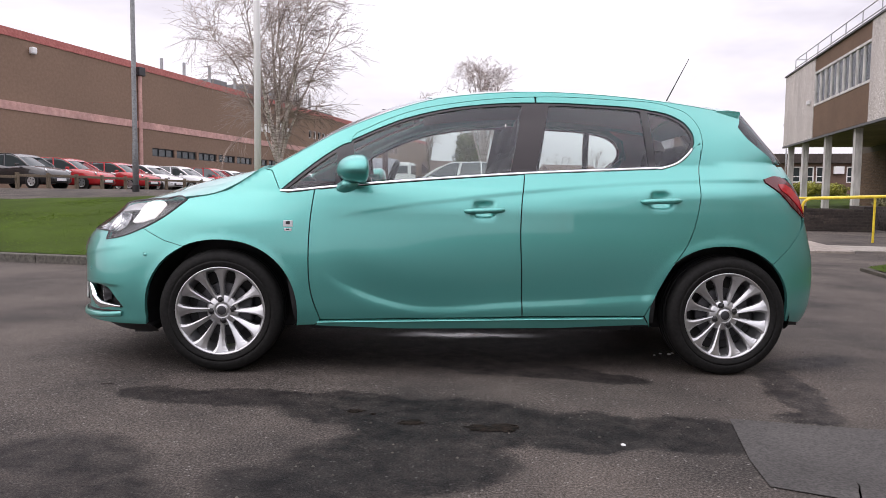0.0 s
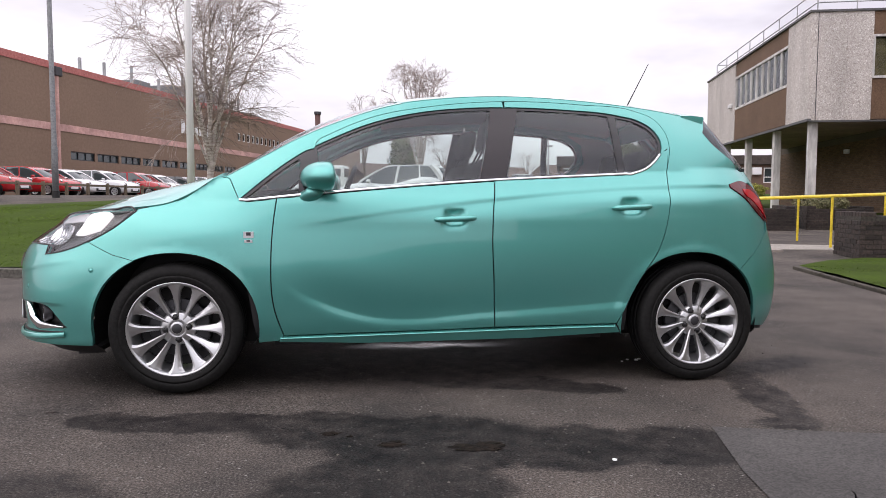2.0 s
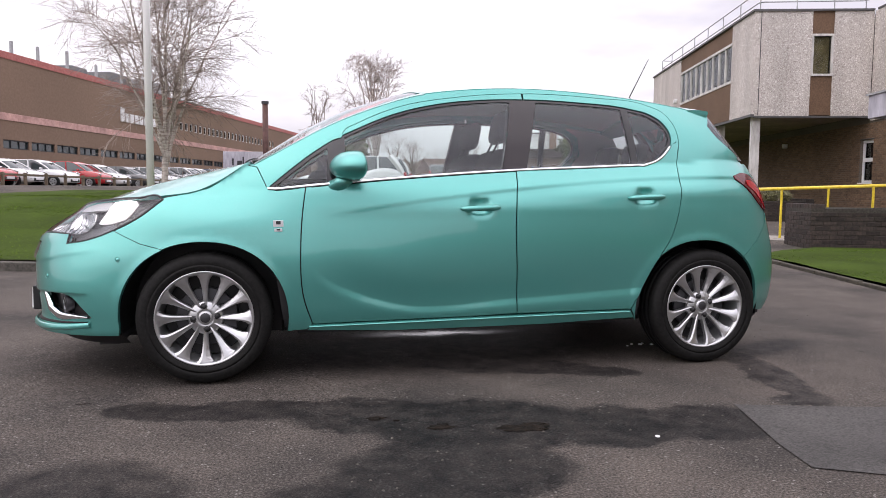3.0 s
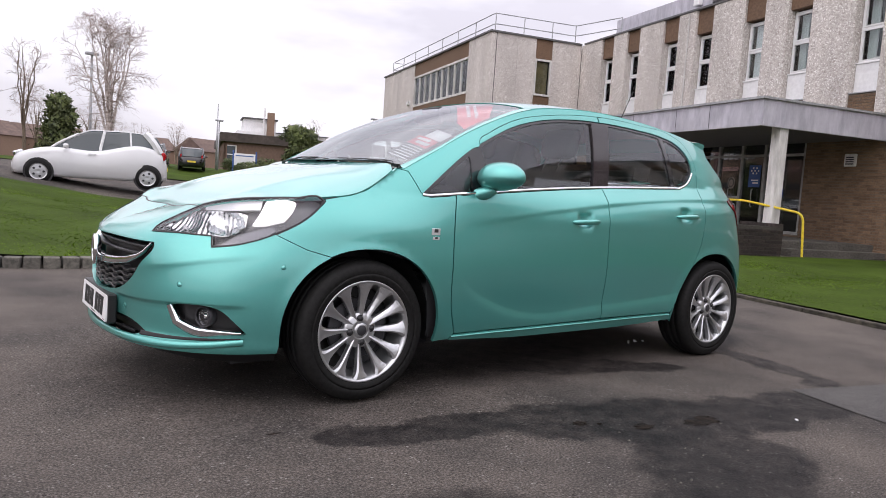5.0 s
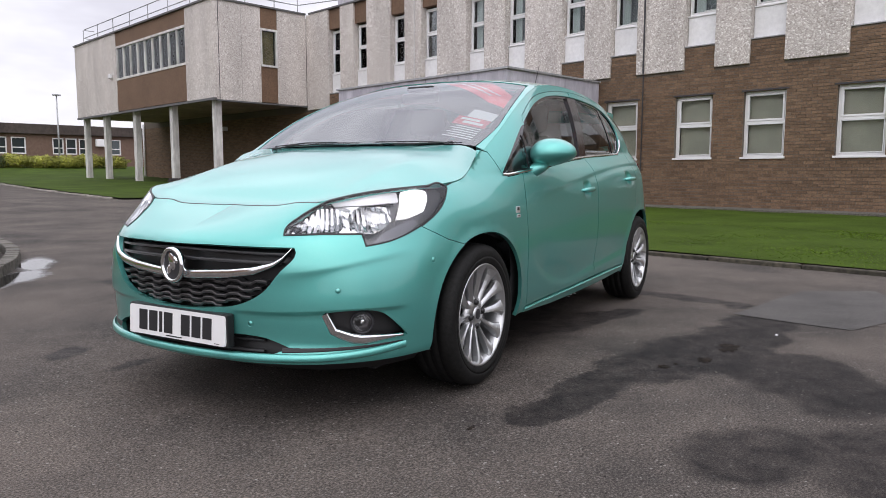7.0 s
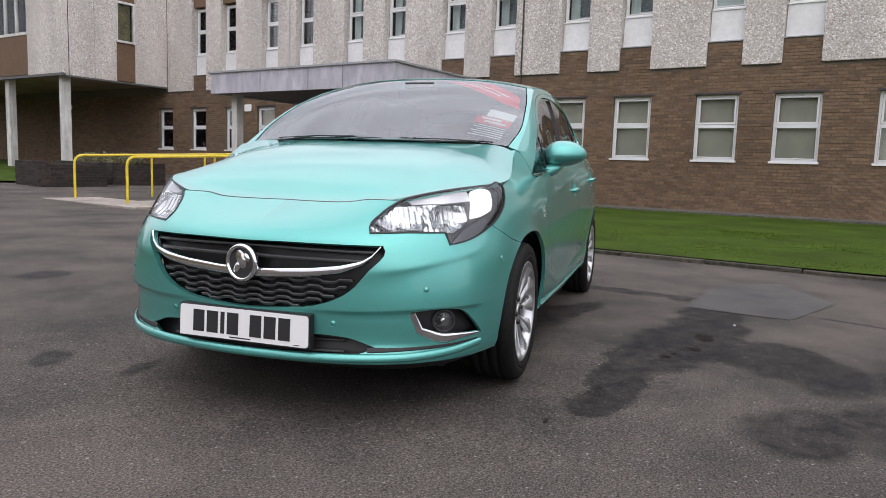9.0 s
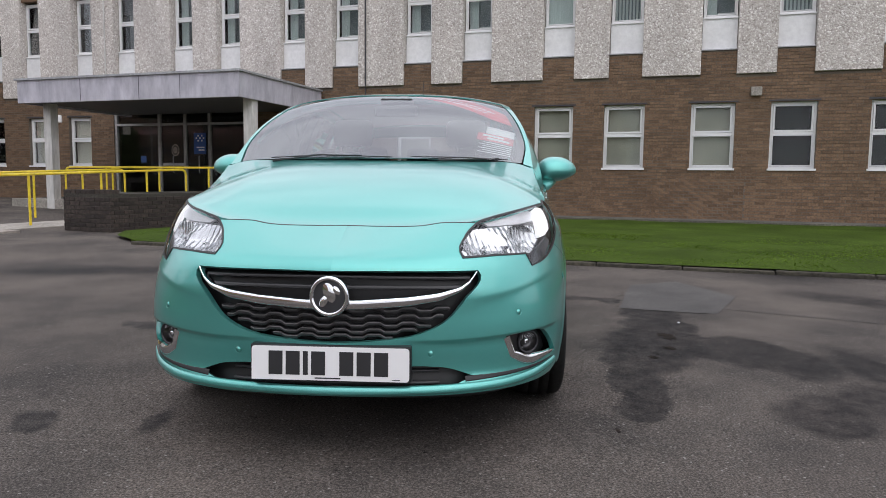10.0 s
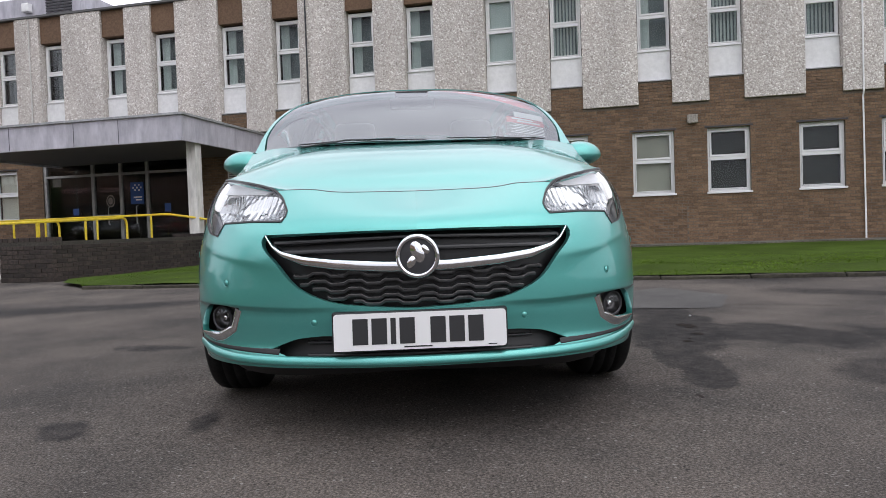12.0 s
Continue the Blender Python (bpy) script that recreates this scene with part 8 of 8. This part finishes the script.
part("binnacle", boxes((-0.76, -0.60, 0.20, 0.54, 0.92, 1.02), bevel=0.04), TRIM_DARK, car, smooth=True)
ring_m = Matrix.Translation((-0.50, 0.37, 0.93)) @ Matrix.Rotation(radians(-68), 4, "Y")
wheel_pts = [ring_m @ Vector((0.185 * math.cos(t), 0.185 * math.sin(t), 0)) for t in np.linspace(0, 2 * math.pi, 29)[:-1]]
sw = part("steering_wheel", tube(wheel_pts, 0.016, 8, closed=True), BLACK_PLASTIC, car, smooth=True)
part("spoke", tube([ring_m @ Vector((0, -0.18, 0)), ring_m @ Vector((0, 0, -0.02)), ring_m @ Vector((0, 0.18, 0))], [0.014, 0.05, 0.014], 8), BLACK_PLASTIC, sw)


def cushion(x0, x1, y0, y1, z0, z1, lean=0.0, bevel=0.05):
    bm = bmesh.new()
    box(bm, x0, x1, y0, y1, z0, z1, bevel=bevel)
    for v in bm.verts:
        v.co.x += lean * (v.co.z - z0)
    return bm


for y in (-0.37, 0.37):
    seat = part("front_seat", cushion(-0.35, 0.15, y - 0.25, y + 0.25, 0.42, 0.60), SEAT_CLOTH, car, smooth=True)
    part("backrest", cushion(0.02, 0.17, y - 0.25, y + 0.25, 0.55, 1.13, 0.30, 0.06), SEAT_CLOTH, seat, smooth=True)
    part("headrest", cushion(0.21, 0.30, y - 0.13, y + 0.13, 1.16, 1.34, 0.2, 0.04), SEAT_CLOTH, seat, smooth=True)
    for d in (-0.06, 0.06):
        part("post", tube([(0.19, y + d, 1.08), (0.25, y + d, 1.2)], 0.006, 6), DARK_METAL, seat)
bench = part("rear_bench", cushion(0.55, 1.05, -0.64, 0.64, 0.45, 0.62), SEAT_CLOTH, car, smooth=True)
part("backrest", cushion(1.0, 1.14, -0.64, 0.64, 0.58, 1.06, 0.35, 0.05), SEAT_CLOTH, bench, smooth=True)
for y in (-0.40, 0.0, 0.40):
    part("headrest", cushion(1.20, 1.28, y - 0.12, y + 0.12, 1.07, 1.20, 0.2, 0.03), SEAT_CLOTH, bench, smooth=True)
part("parcel_shelf", boxes((1.22, 1.58, -0.55, 0.55, 1.02, 1.04)), TRIM_DARK, car)
part("interior_mirror", cushion(-0.44, -0.40, -0.12, 0.12, 1.30, 1.36, 0, 0.015), BLACK_PLASTIC, car)
part("mirror_mount", boxes((-0.42, -0.34, -0.09, 0.09, 1.365, 1.40), bevel=0.01), BLACK_PLASTIC, car)
pair("pillar_trim", [skin(side, clean([(0.16, 0.95), (0.30, 0.95), (0.375, 1.37), (0.225, 1.36)]), 0.05, (), 0, -0.05, 0)], TRIM_DARK, car)
pair("belt_trim", [skin(side, clean([(1.10, 1.08), (1.16, 1.18), (1.12, 1.30), (1.0, 1.37), (1.35, 1.33), (1.55, 1.09)]), 0.05, (), 0, -0.04, 0)], LINING, car)

# ---- stickers inside the windscreen ----
def on_screen(name, pts, lift, material, label=""):
    pts = clean([tuple(p) for p in pts])
    return shell(name, [skin(top, pts, 0.03, (), 0, 0.5 * lift - 0.0035, 0)], material, windscreen, label)


def quad(c, u, v, a0, a1, b0, b1):
    return [(c[0] + u[0] * a + v[0] * b, c[1] + u[1] * a + v[1] * b) for a, b in ((a0, b0), (a1, b0), (a1, b1), (a0, b1))]


BANNER_RED = plain("banner_red", (0.88, 0.03, 0.05), 0.5, 0, 1.0)
BANNER_C = (-0.42, -0.385)
on_screen("banner", [(-0.268, -0.10), (-0.310, -0.10), (-0.62, -0.53), (-0.66, -0.655), (-0.50, -0.628), (-0.268, -0.38)], -0.010, BANNER_RED, "red banner sticker with two lines of white marks")
for row, (off, a0, a1) in enumerate(((0.020, -0.20, 0.14), (-0.018, -0.14, 0.17))):
    k, a = 0, a0
    while a < a1:
        w = (0.020, 0.030, 0.014, 0.026)[k % 4]
        on_screen("mark", quad(BANNER_C, (-0.577, -0.817), (-0.817, 0.577), a, a + w, off - 0.009, off + 0.009), -0.0085, WHITE_PRINT)
        a, k = a + w + 0.008, k + 1
STICK = (-0.85, -0.555)
SU, SV = (0.05, 1.0), (1.0, -0.10)
card = on_screen("price_card", quad(STICK, SU, SV, -0.085, 0.10, -0.13, -0.02), -0.010, BLACK_PRINT, "black printed card")
for k in range(6):
    on_screen("mark", quad(STICK, SU, SV, -0.075, 0.085 - 0.02 * (k % 2), -0.122 + 0.017 * k, -0.115 + 0.017 * k), -0.0088, WHITE_PRINT)
on_screen("price_card", quad(STICK, SU, SV, -0.08, 0.10, -0.02, 0.05), -0.010, RED, "red printed card")
on_screen("mark", quad(STICK, SU, SV, -0.06, 0.05, -0.005, 0.015), -0.0088, WHITE_PRINT)
on_screen("mark", quad(STICK, SU, SV, -0.03, 0.075, 0.022, 0.04), -0.0088, WHITE_PRINT)
on_screen("price_card", quad(STICK, SU, SV, -0.08, 0.06, 0.052, 0.125), -0.010, WHITE_PRINT, "white printed card")
on_screen("tax_card", [(-0.33, 0.42), (-0.29, 0.42), (-0.29, 0.52), (-0.33, 0.52)], -0.010, WHITE_PRINT, "small white card")


# ---- parked cars ----
def parked_car(m, paint, label, length=3.9, height=1.48, hatch=True, group="", rear=0.64):
    """A small far-off car: lofted body, glasshouse, wheels, lamps. Its nose points to -x."""
    t = thing("parked_car", label, "car", m, group)
    h = length / 2
    roof_x = np.array((-0.50, -0.22, -0.05, 0.25, 0.62, 0.86, 0.98)) * h
    roof_h = np.array((0.0, 0.62, 0.93, 1.0, 0.96, 0.72 if hatch else 0.5, 0.0))
    belt_h, wide = 0.62 * height, 0.85
    deck = hermite((-h, -h + 0.06, -h + 0.2, -0.75 * h, -0.5 * h, 0.0, 0.9 * h, h - 0.06, h), (0.36 * height, 0.43 * height, 0.50 * height, 0.57 * height, 0.635 * height, belt_h, belt_h + 0.06, 0.6 * height, 0.45 * height))
    half = hermite((-h, -h + 0.08, -h + 0.35, -0.6 * h, 0, 0.7 * h, h - 0.2, h - 0.03, h), (0.45, 0.66, 0.78, 0.83, wide, 0.84, 0.76, 0.62, 0.5))
    bm = bmesh.new()
    rows = []
    for x in np.linspace(-h, h, 34):
        w, z = float(half(x)), float(deck(x))
        lowz = 0.19 + 0.08 * (abs(x) / h) ** 6
        prof = [(0, lowz), (w * 0.86, lowz), (w * 0.97, lowz + 0.08), (w, 0.5 * (lowz + z)), (w * 0.99, z - 0.14), (w * 0.93, z - 0.03), (w * 0.80, z), (0, z + 0.02)]
        rows.append([bm.verts.new((float(x), y, zz)) for y, zz in prof] + [bm.verts.new((float(x), -y, zz)) for y, zz in prof[-2:0:-1]])
    for a, b in zip(rows, rows[1:]):
        for i in range(len(a)):
            j = (i + 1) % len(a)
            bm.faces.new((a[i], a[j], b[j], b[i]))
    bm.faces.new(rows[0][::-1])
    bm.faces.new(rows[-1])
    bmesh.ops.recalc_face_normals(bm, faces=bm.faces)
    body = part("body", bm, paint, t, smooth=True)
    rz = hermite(roof_x, roof_h)

    def cabin(x0, x1, n, k0, k1, shrink, lift=0.0):
        bm = bmesh.new()
        rows = []
        for x in np.linspace(x0, x1, n):
            f = max(0.0, float(rz(x)))
            base, tall = float(deck(x)) - 0.02, (height - float(deck(x)) + 0.02) * f
            w0, w1 = float(half(x)) * 0.86 - shrink, 0.60 - shrink
            row = []
            for k in np.linspace(k0, k1, 6):
                row.append((x, w0 + (w1 - w0) * k * f, base + tall * min(k, 0.96) + lift))
            row.append((x, 0.0, base + tall * (1.0 if k1 >= 1 else k1) + lift))
            rows.append([bm.verts.new(p) for p in row] + [bm.verts.new((p[0], -p[1], p[2])) for p in row[-2::-1]])
        for a, b in zip(rows, rows[1:]):
            for i in range(len(a) - 1):
                bm.faces.new((a[i], a[i + 1], b[i + 1], b[i]))
        bmesh.ops.recalc_face_normals(bm, faces=bm.faces)
        return bm

    part("glasshouse", cabin(-0.50 * h, 0.975 * h, 26, 0.0, 1.0, 0.0), WINDOW_GLASS, t, "dark glass", True)
    part("roof", cabin(-0.17 * h, 0.84 * h, 18, 0.90, 1.0, -0.004, 0.006), paint, t, smooth=True)
    for s in (1, -1):
        for a, b, w in (((-0.49 * h, 0.0), (-0.16 * h, 0.93), 0.035), ((0.12 * h, 0.0), (0.17 * h, 0.96), 0.04), ((0.90 * h, 0.0), (0.70 * h, 0.93), 0.10), ((0.52 * h, 0.0), (0.50 * h, 0.96), 0.025)):
            pts = []
            for k in np.linspace(0, 1, 6):
                x = a[0] + (b[0] - a[0]) * k
                f = max(0.02, float(rz(x)))
                kk = min(1.0, (a[1] + (b[1] - a[1]) * k) / max(f, 0.05)) if f > 0.05 else 0
                base, tall = float(deck(x)) - 0.02, (height - float(deck(x)) + 0.02) * f
                pts.append((x, s * (float(half(x)) * 0.86 + (0.60 - float(half(x)) * 0.86) * kk * f), base + tall * min(kk, 0.96)))
            part("pillar", tube(pts, w, 6), paint, t)
        for x in (-0.63 * h, rear * h):
            m2 = Matrix.Translation((x, s * 0.77, 0.30)) @ Matrix.Rotation(radians(90 * s), 4, "X") @ Matrix.Rotation(math.pi, 4, "X")
            m2 = Matrix.Translation((x, s * 0.77, 0.30)) @ Matrix.Rotation(radians(-90 * s), 4, "X")
            part("wheel_arch", lathe([(0.0, 0.072), (0.34, 0.072), (0.34, 0.0)], 20, m2), BLACK_PLASTIC, t)
            w = part("wheel", lathe([(0.2, -0.08), (0.28, -0.09), (0.3, -0.06), (0.3, 0.06), (0.285, 0.09), (0.2, 0.095)], 22, m2), RUBBER, t, smooth=True)
            part("rim", lathe([(0.0, 0.085), (0.06, 0.09), (0.18, 0.085), (0.205, 0.096), (0.2, 0.06)], 22, m2), ALLOY, w)
            for k in range(5):
                a = 2 * math.pi * k / 5
                part("slot", lathe([(0.0, 0.093), (0.03, 0.093), (0.03, 0.08)], 8, m2 @ Matrix.Translation((0.12 * math.cos(a), 0.12 * math.sin(a), 0))), DARK_METAL, w)
        bm = boxes((-0.12, 0.12, -0.04, 0.04, -0.05, 0.06), bevel=0.03)
        bm.transform(Matrix.Translation((-0.90 * h, s * 0.62, 0.50 * height)) @ Matrix.Rotation(radians(-38 * s), 4, "Z") @ Matrix.Rotation(radians(-20), 4, "Y"))
        part("headlamp", bm, REFLECTOR, t)
        bm = boxes((-0.05, 0.05, -0.05, 0.05, -0.11, 0.11), bevel=0.03)
        bm.transform(Matrix.Translation((0.945 * h, s * 0.66, 0.60 * height)))
        part("tail_lamp", bm, TAIL_RED, t)
        bm = boxes((-0.06, 0.07, -0.09, 0.09, -0.05, 0.06), bevel=0.04)
        bm.transform(Matrix.Translation((-0.30 * h, s * 0.90, 0.66 * height)))
        part("door_mirror", bm, paint, t)
        part("handle", boxes((-0.02 * h, 0.08 * h, min(s * 0.84, s * 0.865), max(s * 0.84, s * 0.865), belt_h - 0.11, belt_h - 0.08)), paint, t)
    part("grille", boxes((-h - 0.01, -h + 0.2, -0.42, 0.42, 0.28, 0.44), bevel=0.03), BLACK_PLASTIC, t)
    part("plate", boxes((-h - 0.02, -h, -0.26, 0.26, 0.34, 0.45)), WHITE_PRINT, t)
    part("rear_window", boxes((0.93 * h, 0.94 * h, -0.5, 0.5, belt_h, belt_h + 0.05)), BLACK_PLASTIC, t)
    part("plate", boxes((h - 0.01, h + 0.01, -0.26, 0.26, 0.50, 0.61)), speckled("yellow_plate", (0.6, 0.45, 0.03), (0.7, 0.52, 0.05), 5, 0.5, 0), t)
    return t


def gloss(name, colour, metal=0.0):
    return plain(name, colour, 0.25, metal, 0.8)


CAR_RED, CAR_WHITE, CAR_BLACK, CAR_SILVER, CAR_GREY, CAR_BLUE = gloss("red_car_paint", (0.42, 0.012, 0.016)), gloss("white_car_paint", (0.74, 0.75, 0.76)), gloss("black_car_paint", (0.012, 0.012, 0.014)), gloss("silver_car_paint", (0.5, 0.52, 0.54), 0.5), gloss("grey_car_paint", (0.10, 0.105, 0.11), 0.4), gloss("blue_car_paint", (0.03, 0.06, 0.14), 0.3)
ROW = [("black", CAR_BLACK), ("bright red", CAR_RED), ("bright red", CAR_RED), ("white", CAR_WHITE), ("white", CAR_WHITE), ("bright red", CAR_RED), ("white", CAR_WHITE), ("dark grey", CAR_GREY), ("white", CAR_WHITE), ("black", CAR_BLACK), ("silver", CAR_SILVER), ("white", CAR_WHITE), ("dark blue", CAR_BLUE), ("white", CAR_WHITE), ("silver", CAR_SILVER), ("white", CAR_WHITE)]
for k, (word, paint) in enumerate(ROW):
    u = 16.9 + 2.85 * k
    parked_car(stand(u, 39.2 + 0.25 * math.sin(k * 2.3), 90 + 3 * math.sin(k * 1.7)), paint, f"{word} hatchback parked in the car park row", 4.0 + 0.25 * math.sin(k), 1.47 + 0.05 * math.cos(k * 1.3), group="cars in the car park")
for k, (u, v, word, paint) in enumerate(((36, 46, "silver", CAR_SILVER), (42, 46.2, "red", CAR_RED), (48, 46, "white", CAR_WHITE), (53, 46.2, "dark grey", CAR_GREY), (58, 46, "white", CAR_WHITE))):
    parked_car(stand(u, v, 90), paint, f"{word} car parked close to the industrial wall", group="cars in the car park")
parked_car(ground_pose(0.85, 17.15, -16), CAR_WHITE, "white small hatchback parked across the grass island", 3.6, 1.46, rear=0.75)
parked_car(ground_pose(12.2, 46.6, 252), CAR_BLACK, "black estate car parked before the low building", 4.4, 1.5)
parked_car(ground_pose(10.2, 48.5, 252), CAR_GREY, "dark car parked behind a white one", 4.2, 1.48)
parked_car(ground_pose(-4.35, 48.3, 64), CAR_WHITE, "white hatchback stopped before the lorry", 3.7, 1.45)

# ---- box lorry in the car park ----
lorry = thing("box_lorry", "white cab lorry with a pale grey box body", "lorry", stand(53.6, 35.8, 95))
part("box_body", boxes((-1.2, 3.0, -1.25, 1.25, 0.95, 2.95), bevel=0.03), GREY_PAINT, lorry)
part("cab", boxes((-3.0, -1.3, -1.1, 1.1, 0.6, 2.6), bevel=0.18), WHITE_PAINT, lorry)
part("windscreen", boxes((-3.03, -2.9, -0.95, 0.95, 1.55, 2.35), bevel=0.03), WINDOW_GLASS, lorry)
part("chassis", boxes((-2.8, 2.9, -0.5, 0.5, 0.5, 0.94)), DARK_METAL, lorry)
for s in (1, -1):
    part("side_window", boxes((-2.7, -1.7, min(s * 1.1, s * 1.12), max(s * 1.1, s * 1.12), 1.6, 2.3)), WINDOW_GLASS, lorry)
    part("emblem", boxes((2.05, 2.2, min(s * 1.25, s * 1.26), max(s * 1.25, s * 1.26), 1.75, 2.35), (1.3, 1.75, min(s * 1.25, s * 1.26), max(s * 1.25, s * 1.26), 1.75, 2.15), (1.15, 1.28, min(s * 1.25, s * 1.26), max(s * 1.25, s * 1.26), 1.75, 2.5)), DARK_METAL, lorry, "plain dark shapes")
    for x in (-2.2, 1.9):
        part("wheel", lathe([(0, 0.12), (0.3, 0.1), (0.45, 0.1), (0.46, -0.1), (0, -0.1)], 18, Matrix.Translation((x, s * 1.0, 0.46)) @ Matrix.Rotation(radians(90), 4, "X")), RUBBER, lorry)

# ---- single bricks of the office wall ----
near_bricks = (-6.9, -4.9, 0.0, 1.05)
vs, fs = courses(-22, 35.4, 0.0, 3.52, 0.0, holes + [(near_bricks[0], near_bricks[1], near_bricks[2] - 0.1, near_bricks[3] - 0.02)], seed=4)
tagged(linked("bricks", mesh_of("bricks", vs, fs), BRICK, office), kind="stuff")
for u in UPPER:
    vs, fs = courses(u - WIDTH, u, 3.45, 4.08, 0.0, [], seed=int(u * 10) + 99)
    tagged(linked("bricks", mesh_of("bricks", vs, fs), BRICK, office), kind="stuff")
one = {}
for row in range(14):
    for k in range(10):
        a = near_bricks[0] + 0.225 * k - (row % 2) * 0.1125
        s, e = max(a + 0.005, near_bricks[0]), min(a + 0.22, near_bricks[1])
        if e - s < 0.02:
            continue
        key = round(e - s, 3)
        if key not in one:
            one[key] = mesh_of("brick", *courses(0, key, 0, 0.075, 0.0, [], length=key + 0.01, joint=0.010, seed=7))
            one[key].materials.append(BRICK)
        ob = new("brick", one[key])
        ob.parent = office
        ob.location = (s, 0, 0.075 * row)

# ---- a tarred joint in the forecourt and a scatter of mud and grit ----
joint = random.Random(8)
vs, fs = [], []
for k in range(40):
    t_ = k / 39
    x, y, w_ = 1.09 - 0.62 * t_ + joint.gauss(0, 0.003), -2.17 - 1.25 * t_, (0.008 + 0.005 * joint.random()) * min(1.0, 0.2 + 3 * t_)
    vs += [(x - w_, y - 0.4 * w_, 0.004), (x + w_, y + 0.4 * w_, 0.004)]
    if k:
        fs.append((2 * k - 2, 2 * k - 1, 2 * k + 1, 2 * k))
tagged(linked("tar_joint", mesh_of("tar_joint", vs, fs), speckled("old_tar", (0.022, 0.021, 0.020), (0.05, 0.047, 0.045), 60, 0.9)), "thin dark tar joint in the tarmac", "joint", kind="structure")
MUD = speckled("wet_mud", (0.007, 0.0055, 0.0045), (0.024, 0.017, 0.0125), 30, 0.75, 0.8, 0.008)
MUD.node_tree.nodes["Principled BSDF"].inputs["Specular IOR Level"].default_value = 0.12
for x, y, rx_, ry_ in ((0.0, -1.64, 0.10, 0.048), (-0.32, -1.575, 0.052, 0.034), (-0.545, -1.43, 0.036, 0.026), (-0.47, -1.47, 0.014, 0.010), (-1.72, -1.02, 0.034, 0.012)):
    bm = bmesh.new()
    ring_ = [bm.verts.new((x + rx_ * math.cos(a) * (1 + 0.5 * noise.noise((math.cos(a) * 2 + x * 9, math.sin(a) * 2, 1)) + 0.35 * noise.noise((math.cos(a) * 7 + x * 9, math.sin(a) * 7, 4))), y + ry_ * math.sin(a) * (1 + 0.5 * noise.noise((math.cos(a) * 2, math.sin(a) * 2 + y * 7, 2)) + 0.35 * noise.noise((math.cos(a) * 7, math.sin(a) * 7 + y * 7, 5))), 0.003)) for a in np.linspace(0, 2 * math.pi, 49)[:-1].tolist()]
    mid_ = bm.verts.new((x, y, 0.006))
    for i in range(48):
        bm.faces.new((ring_[i], ring_[(i + 1) % 48], mid_))
    tagged(part("mud_patch", bm, MUD, smooth=True), "small smear of wet brown mud on tarmac", "mud")
grit = random.Random(11)
vs, fs = [], []
for k in range(1500):
    x, y = grit.uniform(-4.5, 3.0), grit.uniform(-4.0, 3.2)
    if -2.2 < x < 1.9 and abs(y) < 0.9 and grit.random() < 0.8:
        continue
    r, i = grit.uniform(0.0025, 0.008), len(vs)
    a0 = grit.uniform(0, 6.28)
    for a in range(4):
        vs.append((x + r * math.cos(a0 + a * 1.57), y + r * math.sin(a0 + a * 1.57) * 0.8, 0.0))
    vs.append((x, y, r * 0.8))
    fs += [(i + a, i + (a + 1) % 4, i + 4) for a in range(4)]
tagged(linked("grit", mesh_of("grit", vs, fs), KERB), "fine loose grit scattered on the tarmac", "grit", kind="stuff")

# ---- grass blades where the lawns come near ----
def blades(vs, fs):
    """Blades shaded like the turf they stand in."""
    me = mesh_of("grass", vs, fs)
    me.shade_smooth()
    me.normals_split_custom_set_from_vertices([(0.0, 0.0, 1.0)] * len(vs))
    return linked("grass", me, GRASS_BLADE)


vs, fs = tufts([(-14, 5.5), (-14, 10.1), (2.0, 10.1), (3.0, 9.0), (3.1, 5.5)], 45000, 0.045, 5, 0.017, PLAN)
tagged(blades(vs, fs), "short green grass blades on the office lawn", "grass", kind="stuff")
vs, fs = tufts([(-1.15, 26), (-1.15, 17.15), (-0.72, 16.46), (0.2, 16.06), (1.25, 15.8), (9.0, 15.8), (9.2, 24)], 40000, 0.095, 6, 0.02)
tagged(blades(vs, fs), "short green grass blades on the island bank", "grass", kind="stuff")
